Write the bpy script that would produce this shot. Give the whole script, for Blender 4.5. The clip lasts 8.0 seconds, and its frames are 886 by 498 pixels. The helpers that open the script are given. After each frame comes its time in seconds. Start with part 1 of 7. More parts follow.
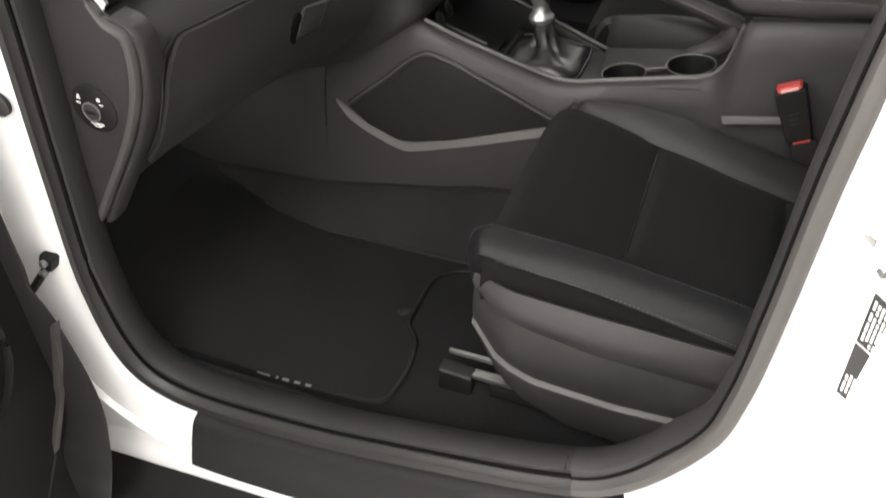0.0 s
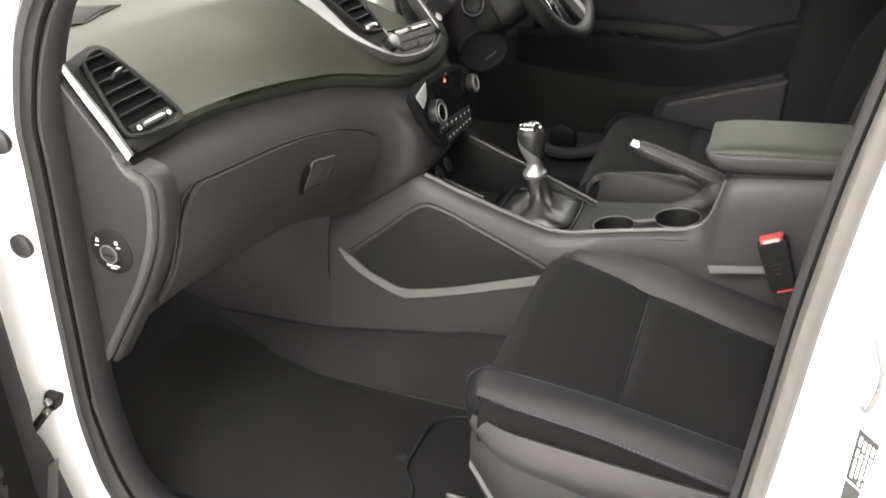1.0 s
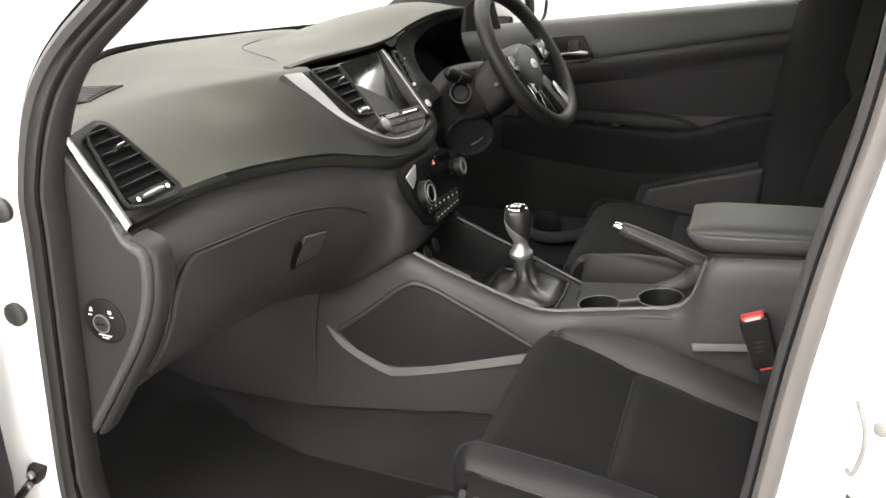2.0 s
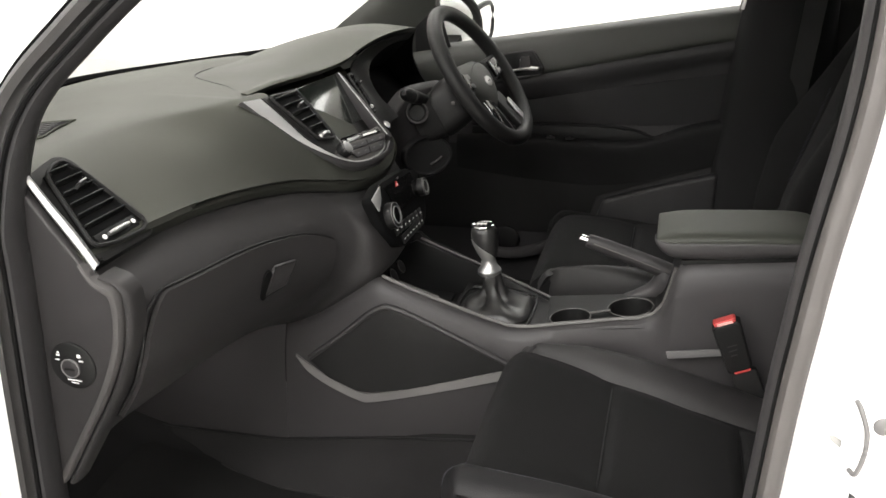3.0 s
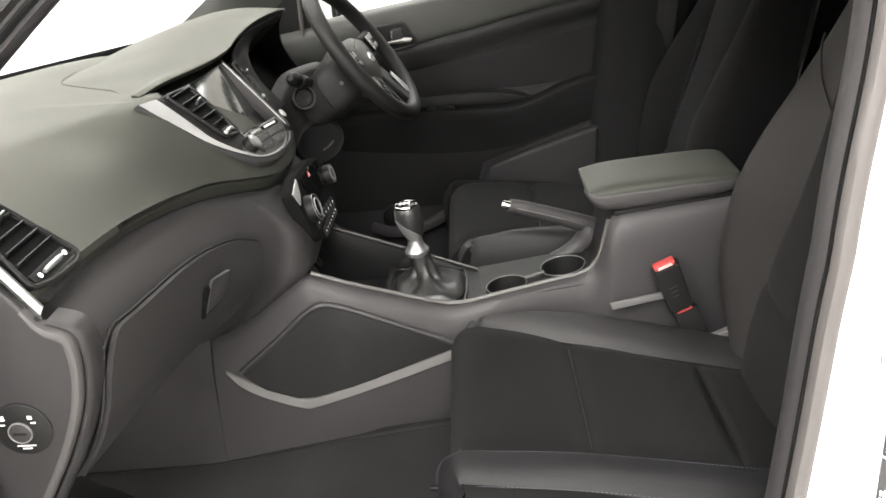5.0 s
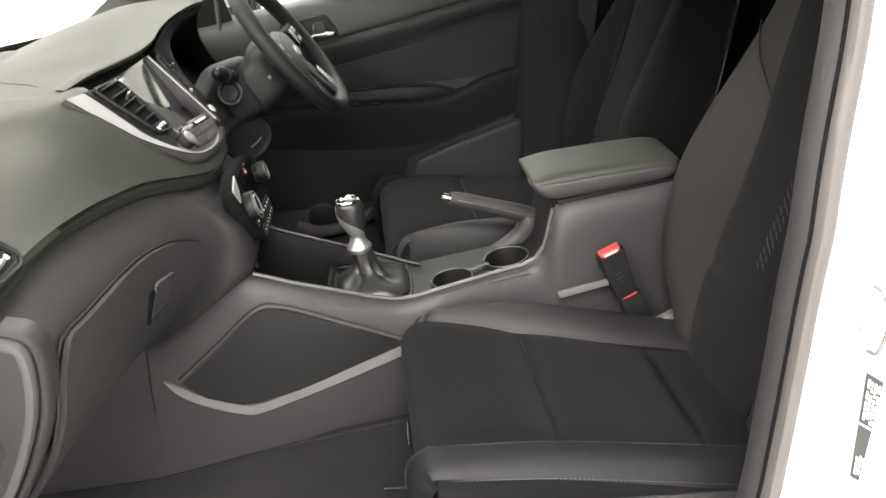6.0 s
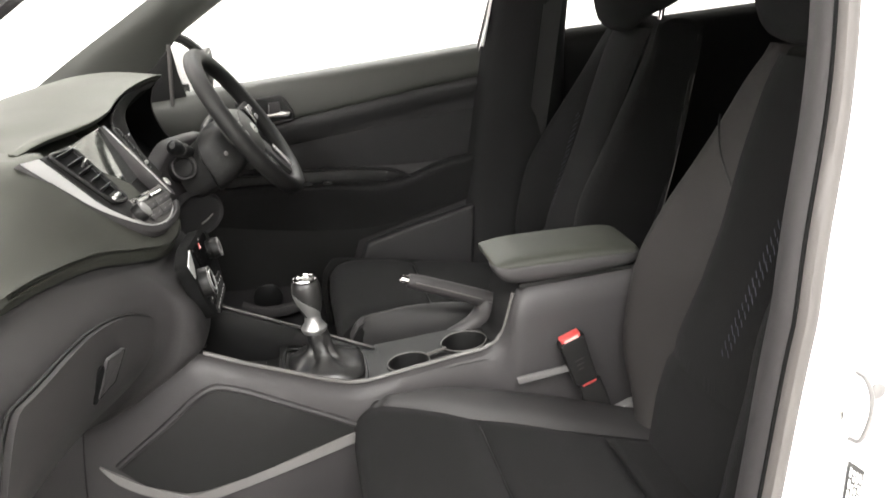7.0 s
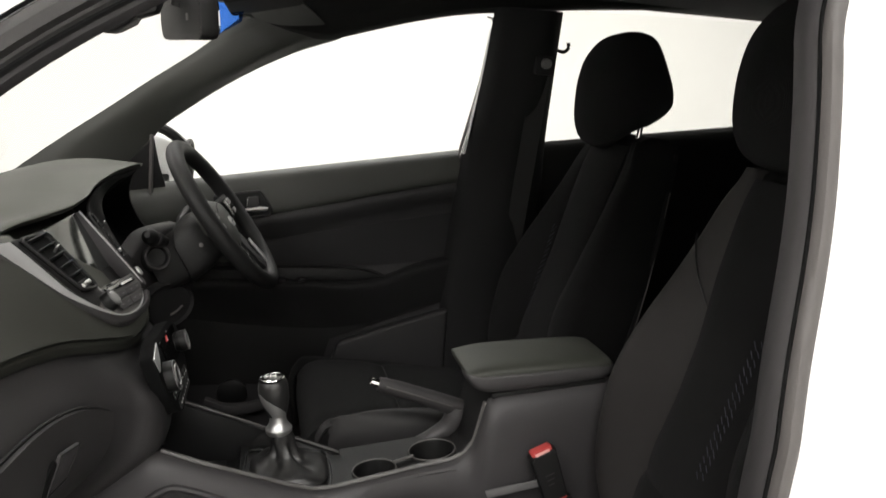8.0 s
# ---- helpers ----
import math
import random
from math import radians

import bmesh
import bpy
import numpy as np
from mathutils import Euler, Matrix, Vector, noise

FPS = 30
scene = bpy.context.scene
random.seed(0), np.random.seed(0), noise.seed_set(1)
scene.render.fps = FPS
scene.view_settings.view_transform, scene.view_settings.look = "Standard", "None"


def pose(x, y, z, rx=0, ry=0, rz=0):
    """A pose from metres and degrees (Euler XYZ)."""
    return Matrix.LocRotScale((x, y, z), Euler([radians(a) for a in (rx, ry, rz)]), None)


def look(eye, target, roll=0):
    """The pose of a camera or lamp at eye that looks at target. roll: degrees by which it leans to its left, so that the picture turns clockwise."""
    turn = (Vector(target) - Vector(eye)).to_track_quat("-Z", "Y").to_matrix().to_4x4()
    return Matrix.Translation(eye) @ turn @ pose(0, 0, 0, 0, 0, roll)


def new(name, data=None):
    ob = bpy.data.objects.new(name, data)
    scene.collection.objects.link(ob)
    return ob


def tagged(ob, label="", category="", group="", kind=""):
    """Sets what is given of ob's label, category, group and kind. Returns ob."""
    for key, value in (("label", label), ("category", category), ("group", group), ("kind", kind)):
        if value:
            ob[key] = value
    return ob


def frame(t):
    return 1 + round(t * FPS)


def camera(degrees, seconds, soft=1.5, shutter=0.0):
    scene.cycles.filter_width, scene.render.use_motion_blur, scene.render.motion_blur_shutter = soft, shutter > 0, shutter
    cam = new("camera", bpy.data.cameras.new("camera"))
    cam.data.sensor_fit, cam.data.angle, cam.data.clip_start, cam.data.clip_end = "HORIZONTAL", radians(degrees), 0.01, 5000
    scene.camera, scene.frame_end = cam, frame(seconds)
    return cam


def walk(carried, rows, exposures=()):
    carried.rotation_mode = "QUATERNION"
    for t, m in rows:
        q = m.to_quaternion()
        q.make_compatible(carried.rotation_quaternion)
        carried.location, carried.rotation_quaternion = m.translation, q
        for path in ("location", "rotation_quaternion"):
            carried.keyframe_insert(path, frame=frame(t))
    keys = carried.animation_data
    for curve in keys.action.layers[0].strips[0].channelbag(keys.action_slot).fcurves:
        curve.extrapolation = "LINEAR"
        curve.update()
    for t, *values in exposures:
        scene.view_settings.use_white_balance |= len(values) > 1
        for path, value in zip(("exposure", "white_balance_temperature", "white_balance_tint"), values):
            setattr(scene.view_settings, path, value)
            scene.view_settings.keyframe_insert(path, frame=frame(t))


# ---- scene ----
cam = camera(55.2, 8.0, shutter=0.4)
PATH = [
    (0, (0.347, -1.44, 1.47), (-0.19, -0.006, 0.183), 0.0),
    (0.5, (0.346, -1.457, 1.48), (-0.223, 0.085, 0.34), 0.5),
    (1, (0.36, -1.484, 1.481), (-0.243, 0.147, 0.493), 0.6),
    (1.5, (0.365, -1.504, 1.476), (-0.245, 0.19, 0.604), 1.2),
    (2, (0.361, -1.52, 1.469), (-0.238, 0.215, 0.675), 1.6),
    (3.5, (0.27, -1.517, 1.465), (-0.121, 0.295, 0.714), -1.1),
    (4, (0.219, -1.504, 1.461), (-0.076, 0.319, 0.692), -2.3),
    (4.5, (0.162, -1.496, 1.456), (-0.023, 0.329, 0.658), -3.1),
    (6, (0.018, -1.467, 1.432), (0.197, 0.351, 0.617), -2.3),
    (6.5, (-0.018, -1.45, 1.417), (0.273, 0.385, 0.677), -0.9),
    (7, (-0.034, -1.442, 1.412), (0.323, 0.426, 0.792), 1.0),
    (7.5, (-0.039, -1.434, 1.409), (0.359, 0.462, 0.912), 2.9),
    (8, (-0.044, -1.427, 1.414), (0.386, 0.487, 1.028), 4.4),
]
EXPOSURES = [(0, -0.85), (0.5, -0.28), (1, 0.1), (2, -0.12), (3.5, -0.9), (4.0, -0.76), (4.5, -0.27), (6, 0.12), (6.5, 0.1), (7, 0.08), (7.5, -0.75), (8, -1.3)]
LAMP = 260.0
walk(cam, [(t, look(eye, target, roll)) for t, eye, target, roll in PATH], EXPOSURES)

# ---- light: a white vehicle studio with long ceiling softboxes ----
world = bpy.data.worlds.new("studio_world")
scene.world = world
world.use_nodes = True
world.node_tree.nodes["Background"].inputs[0].default_value = (1.0, 0.98, 0.95, 1)
world.node_tree.nodes["Background"].inputs[1].default_value = 0.02


def softbox(x, y, z, sx, sy, watts, turn=0.0):
    lamp = bpy.data.lights.new("ceiling_softbox", "AREA")
    lamp.shape, lamp.size, lamp.size_y, lamp.energy = "RECTANGLE", sx, sy, watts
    lamp.color = (1.0, 0.98, 0.96)
    ob = new("ceiling_softbox", lamp)
    ob.matrix_world = pose(x, y, z, turn, 0, 0)
    return ob


for lx, power in ((-3.0, 1.15), (0.0, 1.0), (3.0, 0.55)):
    softbox(lx, -3.6, 3.45, 1.6, 3.0, LAMP * power * 1.75)
    softbox(lx, 2.8, 3.45, 1.6, 3.0, LAMP * power * 0.9)


# ---- materials ----
def material(name, color, rough=0.6, metal=0.0, grain=0.0, grain_scale=900.0, vary=0.12, vary_scale=6.0, coat=0.0,
             sheen=0.0, weave=0.0, spec=0.5):
    """A plain surface with slow blotches in colour and gloss and a fine relief."""
    mat = bpy.data.materials.new(name)
    mat.use_nodes = True
    nt = mat.node_tree
    bsdf = nt.nodes["Principled BSDF"]
    bsdf.inputs["Metallic"].default_value = metal
    bsdf.inputs["Specular IOR Level"].default_value = spec
    bsdf.inputs["Coat Weight"].default_value = coat
    bsdf.inputs["Coat Roughness"].default_value = 0.08
    bsdf.inputs["Sheen Weight"].default_value = sheen
    bsdf.inputs["Sheen Roughness"].default_value = 0.5
    co = nt.nodes.new("ShaderNodeTexCoord")
    big = nt.nodes.new("ShaderNodeTexNoise")
    big.inputs["Scale"].default_value, big.inputs["Detail"].default_value = vary_scale, 5
    nt.links.new(co.outputs["Object"], big.inputs["Vector"])
    fine = nt.nodes.new("ShaderNodeTexNoise")
    fine.inputs["Scale"].default_value, fine.inputs["Detail"].default_value = grain_scale, 2
    nt.links.new(co.outputs["Object"], fine.inputs["Vector"])
    both = nt.nodes.new("ShaderNodeMath")
    both.operation = "ADD"
    half = nt.nodes.new("ShaderNodeMath")
    half.operation, half.inputs[1].default_value = "MULTIPLY", 0.45
    nt.links.new(fine.outputs["Fac"], half.inputs[0])
    nt.links.new(big.outputs["Fac"], both.inputs[0])
    nt.links.new(half.outputs[0], both.inputs[1])
    ramp = nt.nodes.new("ShaderNodeMapRange")
    ramp.inputs["From Min"].default_value, ramp.inputs["From Max"].default_value = 0.35, 1.05
    ramp.inputs["To Min"].default_value, ramp.inputs["To Max"].default_value = 1 - vary, 1 + vary
    nt.links.new(both.outputs[0], ramp.inputs["Value"])
    tint = nt.nodes.new("ShaderNodeVectorMath")
    tint.operation = "SCALE"
    tint.inputs[0].default_value = color
    nt.links.new(ramp.outputs[0], tint.inputs["Scale"])
    nt.links.new(tint.outputs["Vector"], bsdf.inputs["Base Color"])
    gloss = nt.nodes.new("ShaderNodeMapRange")
    gloss.inputs["To Min"].default_value, gloss.inputs["To Max"].default_value = max(rough - 0.06, 0.02), min(rough + 0.08, 1)
    nt.links.new(big.outputs["Fac"], gloss.inputs["Value"])
    nt.links.new(gloss.outputs[0], bsdf.inputs["Roughness"])
    if grain or weave:
        bump = nt.nodes.new("ShaderNodeBump")
        bump.inputs["Strength"].default_value, bump.inputs["Distance"].default_value = grain or weave, 0.0006
        if weave:
            bands = nt.nodes.new("ShaderNodeTexWave")
            bands.inputs["Scale"].default_value, bands.inputs["Distortion"].default_value = 700, 1.5
            nt.links.new(co.outputs["Object"], bands.inputs["Vector"])
            mix = nt.nodes.new("ShaderNodeMath")
            mix.operation = "ADD"
            nt.links.new(bands.outputs["Fac"], mix.inputs[0])
            nt.links.new(fine.outputs["Fac"], mix.inputs[1])
            nt.links.new(mix.outputs[0], bump.inputs["Height"])
        else:
            nt.links.new(fine.outputs["Fac"], bump.inputs["Height"])
        nt.links.new(bump.outputs["Normal"], bsdf.inputs["Normal"])
    return mat


def glass(name, tint=(0.97, 0.98, 0.97)):
    mat = bpy.data.materials.new(name)
    mat.use_nodes = True
    nt = mat.node_tree
    nt.nodes.remove(nt.nodes["Principled BSDF"])
    clear = nt.nodes.new("ShaderNodeBsdfTransparent")
    clear.inputs[0].default_value = (*tint, 1)
    shine = nt.nodes.new("ShaderNodeBsdfGlossy")
    shine.inputs["Roughness"].default_value = 0.02
    edge = nt.nodes.new("ShaderNodeFresnel")
    edge.inputs[0].default_value = 1.3
    weak = nt.nodes.new("ShaderNodeMath")
    weak.operation, weak.inputs[1].default_value = "MULTIPLY", 0.25
    nt.links.new(edge.outputs[0], weak.inputs[0])
    mix = nt.nodes.new("ShaderNodeMixShader")
    nt.links.new(weak.outputs[0], mix.inputs[0])
    nt.links.new(clear.outputs[0], mix.inputs[1])
    nt.links.new(shine.outputs[0], mix.inputs[2])
    nt.links.new(mix.outputs[0], nt.nodes["Material Output"].inputs[0])
    return mat


PAD = material("soft_touch_pad", (0.0188, 0.0190, 0.0172), 0.58, grain=0.35, grain_scale=700, vary=0.08, spec=0.42)
PAD.node_tree.nodes["Principled BSDF"].inputs["Specular Tint"].default_value = (0.96, 1.0, 0.76, 1)
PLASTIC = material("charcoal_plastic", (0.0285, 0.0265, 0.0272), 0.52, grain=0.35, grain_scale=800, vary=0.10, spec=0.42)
SHELL = material("grained_dash_plastic", (0.0225, 0.0211, 0.0213), 0.52, grain=0.4, grain_scale=700, vary=0.12, spec=0.4)
FAINT = material("dark_blue_thread", (0.036, 0.036, 0.050), 0.85, vary=0.15)
LIP = material("grained_cap_edge", (0.055, 0.052, 0.051), 0.50, grain=0.4, grain_scale=700, vary=0.10, spec=0.42)
GREY = material("grey_plastic", (0.062, 0.058, 0.055), 0.48, grain=0.3, grain_scale=800, vary=0.08)
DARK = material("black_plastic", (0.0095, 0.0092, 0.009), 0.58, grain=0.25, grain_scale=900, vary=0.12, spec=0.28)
VENT = material("vent_black", (0.005, 0.005, 0.005), 0.45, vary=0.1, spec=0.25)
PIT = material("deep_black_recess", (0.004, 0.004, 0.004), 0.9, vary=0.1, spec=0.1)
UPPER = material("soft_door_top", (0.032, 0.033, 0.0285), 0.55, grain=0.35, grain_scale=700, vary=0.10, spec=0.45)
GLOSS = material("piano_black", (0.006, 0.006, 0.006), 0.10, vary=0.05, coat=0.5)
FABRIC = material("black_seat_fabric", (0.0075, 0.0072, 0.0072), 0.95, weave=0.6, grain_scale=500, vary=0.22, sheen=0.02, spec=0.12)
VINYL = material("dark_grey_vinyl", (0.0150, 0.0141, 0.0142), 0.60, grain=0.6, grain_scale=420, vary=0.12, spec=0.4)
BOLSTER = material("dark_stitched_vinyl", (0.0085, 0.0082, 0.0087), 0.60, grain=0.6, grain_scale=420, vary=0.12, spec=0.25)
LIPTRIM = material("grey_pocket_trim", (0.085, 0.081, 0.079), 0.46, grain=0.3, grain_scale=800, vary=0.06)
VINYL_TOP = material("grey_vinyl_armrest", (0.0305, 0.0322, 0.0255), 0.55, grain=0.45, grain_scale=420, vary=0.08, spec=0.35)
# carpet lightened for the ramp, whose sloping face catches the light
LITRAMP = material("lit_carpet_ramp", (0.0175, 0.0168, 0.0168), 1.0, grain=1.0, grain_scale=330, vary=0.22, vary_scale=8, spec=0.1)
LITVINYL = material("lit_vinyl_side", (0.036, 0.034, 0.0345), 0.55, grain=0.45, grain_scale=420, vary=0.08)
CARPET = material("black_carpet", (0.0115, 0.0112, 0.0113), 1.0, grain=1.0, grain_scale=330, vary=0.25, vary_scale=9, spec=0.1)
MAT = material("velour_mat", (0.0125, 0.0122, 0.012), 1.0, grain=1.0, grain_scale=420, vary=0.22, vary_scale=7, spec=0.1)
PAINT = material("white_body_paint", (0.82, 0.81, 0.80), 0.25, vary=0.015, coat=0.6)
RUBBER = material("black_rubber", (0.022, 0.021, 0.020), 0.55, grain=0.3, grain_scale=300, vary=0.15)
SEAL = material("flocked_door_seal", (0.0135, 0.0126, 0.0123), 0.44, grain=0.3, grain_scale=500, vary=0.12)
# seal rubber lightened for the pillar stretch, where studio light falls on it
LITSEAL = material("lit_pillar_seal", (0.056, 0.051, 0.0485), 0.55, grain=0.2, grain_scale=500, vary=0.10)
ARMDOOR = material("black_door_armrest", (0.0100, 0.0096, 0.0098), 0.72, grain=0.4, grain_scale=600, vary=0.12, spec=0.2)
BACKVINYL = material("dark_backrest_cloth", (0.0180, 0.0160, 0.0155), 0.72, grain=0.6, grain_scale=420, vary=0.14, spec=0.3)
SATINTRIM = material("satin_silver_strip", (0.34, 0.34, 0.335), 0.46, metal=0.9, vary=0.06)
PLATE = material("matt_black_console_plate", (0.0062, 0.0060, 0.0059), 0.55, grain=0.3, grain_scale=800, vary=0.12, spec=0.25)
VALANCE = material("grained_seat_plastic", (0.0195, 0.0187, 0.0183), 0.58, grain=0.45, grain_scale=600, vary=0.12, spec=0.32)
SATINRIM = material("satin_silver_rim", (0.68, 0.68, 0.675), 0.38, metal=0.65, vary=0.05)
SATIN = material("satin_silver", (0.46, 0.46, 0.455), 0.38, metal=0.9, vary=0.04)
STRIPE = material("satin_grey_trim", (0.14, 0.136, 0.134), 0.42, metal=0.2, vary=0.05)
CHROME = material("chrome", (0.80, 0.80, 0.79), 0.12, metal=1.0, vary=0.02)
STEEL = material("seat_rail_steel", (0.30, 0.30, 0.29), 0.38, metal=0.9, vary=0.12)
RED = material("red_release_button", (0.46, 0.060, 0.055), 0.30, vary=0.06)
INK = material("white_print", (0.78, 0.78, 0.76), 0.5, vary=0.03)
THREAD = material("grey_thread", (0.075, 0.075, 0.09), 0.8, vary=0.1)
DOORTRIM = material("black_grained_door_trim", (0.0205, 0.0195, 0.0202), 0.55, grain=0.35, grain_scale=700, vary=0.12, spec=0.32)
DOORCLOTH = material("dark_door_cloth", (0.021, 0.0202, 0.0208), 0.8, weave=0.3, vary=0.12, spec=0.25)
BELT = material("seat_belt_webbing", (0.020, 0.020, 0.019), 0.85, weave=0.4, vary=0.1)
LINER = material("dark_headlining", (0.020, 0.0195, 0.019), 1.0, grain=0.6, grain_scale=500, vary=0.12, spec=0.1)
SCREEN = material("touch_screen_glass", (0.012, 0.014, 0.012), 0.10, vary=0.03, coat=1.0, spec=1.0)
WALLPAINT = material("white_studio_wall", (0.86, 0.85, 0.83), 0.8, grain=0.15, grain_scale=60, vary=0.03, vary_scale=1.2)
FLOORPAINT = material("white_studio_floor", (0.80, 0.79, 0.77), 0.45, grain=0.1, grain_scale=60, vary=0.04, vary_scale=1.5)
STICKER = material("black_label_film", (0.014, 0.014, 0.014), 0.4, vary=0.08)
PALE = material("pale_print", (0.62, 0.61, 0.59), 0.4, vary=0.2, vary_scale=40)
WINDOW = glass("clear_window_glass")
SHADE = glass("windscreen_shade_band", (0.22, 0.42, 0.80))


# ---- mesh helpers ----
def thing(name, base, label, category, group="", kind=""):
    ob = new(name)
    ob.location = base
    ob.empty_display_size = 0.05
    return tagged(ob, label, category, group, kind)


def finish(name, bm, mat, angle=38.0):
    bmesh.ops.recalc_face_normals(bm, faces=bm.faces)
    me = bpy.data.meshes.new(name)
    bm.to_mesh(me)
    bm.free()
    me.materials.append(mat)
    me.shade_smooth()
    me.set_sharp_from_angle(angle=radians(angle))
    return new(name, me)


def part(name, bm, mat, parent, label="", angle=38.0):
    ob = finish(name, bm, mat, angle)
    ob.parent = parent
    if parent.type == "EMPTY":
        ob.matrix_parent_inverse = Matrix.Translation(-Vector(parent.location))
    return tagged(ob, label)


def single(name, bm, mat, label, category, group="", kind="", angle=38.0):
    return tagged(finish(name, bm, mat, angle), label, category, group, kind)


def smooth_line(points, n=6, closed=False):
    """A Catmull-Rom line through the points."""
    p = [Vector(q) for q in points]
    out = []
    count = len(p) if closed else len(p) - 1
    for i in range(count):
        a = p[i - 1] if (i or closed) else p[0] * 2 - p[1]
        b, c = p[i], p[(i + 1) % len(p)]
        d = p[(i + 2) % len(p)] if (closed or i + 2 < len(p)) else c * 2 - b
        for k in range(n):
            t = k / n
            out.append(0.5 * (2 * b + (c - a) * t + (2 * a - 5 * b + 4 * c - d) * t * t + (3 * b - a - 3 * c + d) * t ** 3))
    if not closed:
        out.append(p[-1].copy())
    return out


def grid(rows, closed_u=False, closed_v=False, cap=False):
    """A sheet through rows of points; cap closes the ends."""
    bm = bmesh.new()
    vs = [[bm.verts.new(p) for p in row] for row in rows]
    nr, nc = len(vs), len(vs[0])
    for i in range(nr if closed_u else nr - 1):
        for j in range(nc if closed_v else nc - 1):
            a, b = vs[i], vs[(i + 1) % nr]
            quad = [a[j], a[(j + 1) % nc], b[(j + 1) % nc], b[j]]
            if len(set(quad)) > 2:
                bm.faces.new(quad)
    if cap:
        bm.faces.new(vs[0])
        bm.faces.new(vs[-1])
    return bm


def net(rows, nu=5, nv=5):
    """Rows of control points smoothed both ways."""
    first = [smooth_line(r, nv) for r in rows]
    cols = [smooth_line(c, nu) for c in zip(*first)]
    return [list(r) for r in zip(*cols)]


def thicken(bm, depth):
    """Gives a sheet a back and sides, depth along the inward normal."""
    bm = grid(bm) if isinstance(bm, list) else bm
    bmesh.ops.recalc_face_normals(bm, faces=bm.faces)
    bm.normal_update()
    faces = list(bm.faces)
    edges = [e for e in bm.edges if len(e.link_faces) == 1]
    twin = {v: bm.verts.new(v.co - v.normal * depth) for v in list(bm.verts)}
    for f in faces:
        bm.faces.new([twin[v] for v in reversed(f.verts)])
    for e in edges:
        a, b = e.verts
        bm.faces.new([a, b, twin[b], twin[a]])
    return bm


def slab(points, shift, bevel=0.0, seg=2):
    """A flat outline pushed along shift, with rounded edges."""
    bm = bmesh.new()
    a = [bm.verts.new(Vector(p)) for p in points]
    b = [bm.verts.new(Vector(p) + Vector(shift)) for p in points]
    bm.faces.new(a)
    bm.faces.new(list(reversed(b)))
    n = len(a)
    for i in range(n):
        bm.faces.new([a[i], b[i], b[(i + 1) % n], a[(i + 1) % n]])
    bmesh.ops.recalc_face_normals(bm, faces=bm.faces)
    if bevel:
        bmesh.ops.bevel(bm, geom=list(bm.edges), offset=bevel, segments=seg, affect="EDGES", profile=0.6)
    return bm


def box(c, s, bevel=0.0, seg=2, m=None):
    x, y, z = s[0] / 2, s[1] / 2, s[2] / 2
    bm = slab([(-x, -y, -z), (x, -y, -z), (x, y, -z), (-x, y, -z)], (0, 0, 2 * z), bevel, seg)
    bm.transform((m or Matrix()) @ Matrix.Translation(c))
    return bm


def tube(path, radius, closed=False, seg=8, flat=1.0, up=(0, 0, 1)):
    """A round or oval rod along a path; radius: one or one for each point."""
    path = [Vector(p) for p in path]
    n = len(path)
    rows = []
    for i, p in enumerate(path):
        a = path[i - 1] if (i or closed) else p
        b = path[(i + 1) % n] if (i + 1 < n or closed) else p
        ahead = (b - a).normalized()
        side = ahead.cross(Vector(up))
        side = side.normalized() if side.length > 1e-5 else Vector((1, 0, 0))
        above = side.cross(ahead).normalized()
        r = radius[i] if isinstance(radius, (list, tuple)) else radius
        rows.append([p + (side * math.cos(k * 2 * math.pi / seg) + above * math.sin(k * 2 * math.pi / seg) * flat) * r for k in range(seg)])
    return grid(rows, closed_u=closed, closed_v=True, cap=not closed)


def turned(profile, m, seg=20):
    """A turned body: (radius, height) pairs round the z axis of m."""
    rows = [[m @ Vector((r * math.cos(k * 2 * math.pi / seg), r * math.sin(k * 2 * math.pi / seg), h)) for k in range(seg)] for r, h in profile]
    return grid(rows, closed_v=True, cap=True)


def join(*parts):
    out = bmesh.new()
    for bm in parts:
        me = bpy.data.meshes.new("tmp")
        bm.to_mesh(me)
        bm.free()
        out.from_mesh(me)
        bpy.data.meshes.remove(me)
    return out


def frame_on(origin, across, up):
    """A pose whose x runs across, y up the face and z out of it."""
    u = Vector(across).normalized()
    w = u.cross(Vector(up)).normalized()
    v = w.cross(u)
    m = Matrix((u, v, w)).transposed().to_4x4()
    m.translation = origin
    return m


def plate(m, outline, depth, bevel=0.001, lift=0.0):
    """A flat piece on a face: outline in the face's own x and y, standing from lift to lift + depth."""
    bm = slab([(u, v, lift) for u, v in outline], (0, 0, depth), bevel, 2)
    bm.transform(m)
    return bm


def rect(u0, v0, u1, v1):
    return [(u0, v0), (u1, v0), (u1, v1), (u0, v1)]


def rounded(outline, r, n=4):
    """The outline with its corners cut round."""
    out = []
    k = len(outline)
    for i in range(k):
        p, a, b = Vector(outline[i]), Vector(outline[i - 1]), Vector(outline[(i + 1) % k])
        da, db = (a - p), (b - p)
        q = min(r, da.length * 0.45, db.length * 0.45)
        s, e = p + da.normalized() * q, p + db.normalized() * q
        for j in range(n + 1):
            t = j / n
            out.append(tuple(s * (1 - t) ** 2 + p * 2 * t * (1 - t) + e * t * t))
    return out


def lerp(table, x):
    """A value between the pairs of a small table."""
    for (a, va), (b, vb) in zip(table, table[1:]):
        if x <= b:
            return va + (vb - va) * max(0.0, min(1.0, (x - a) / (b - a)))
    return table[-1][1]


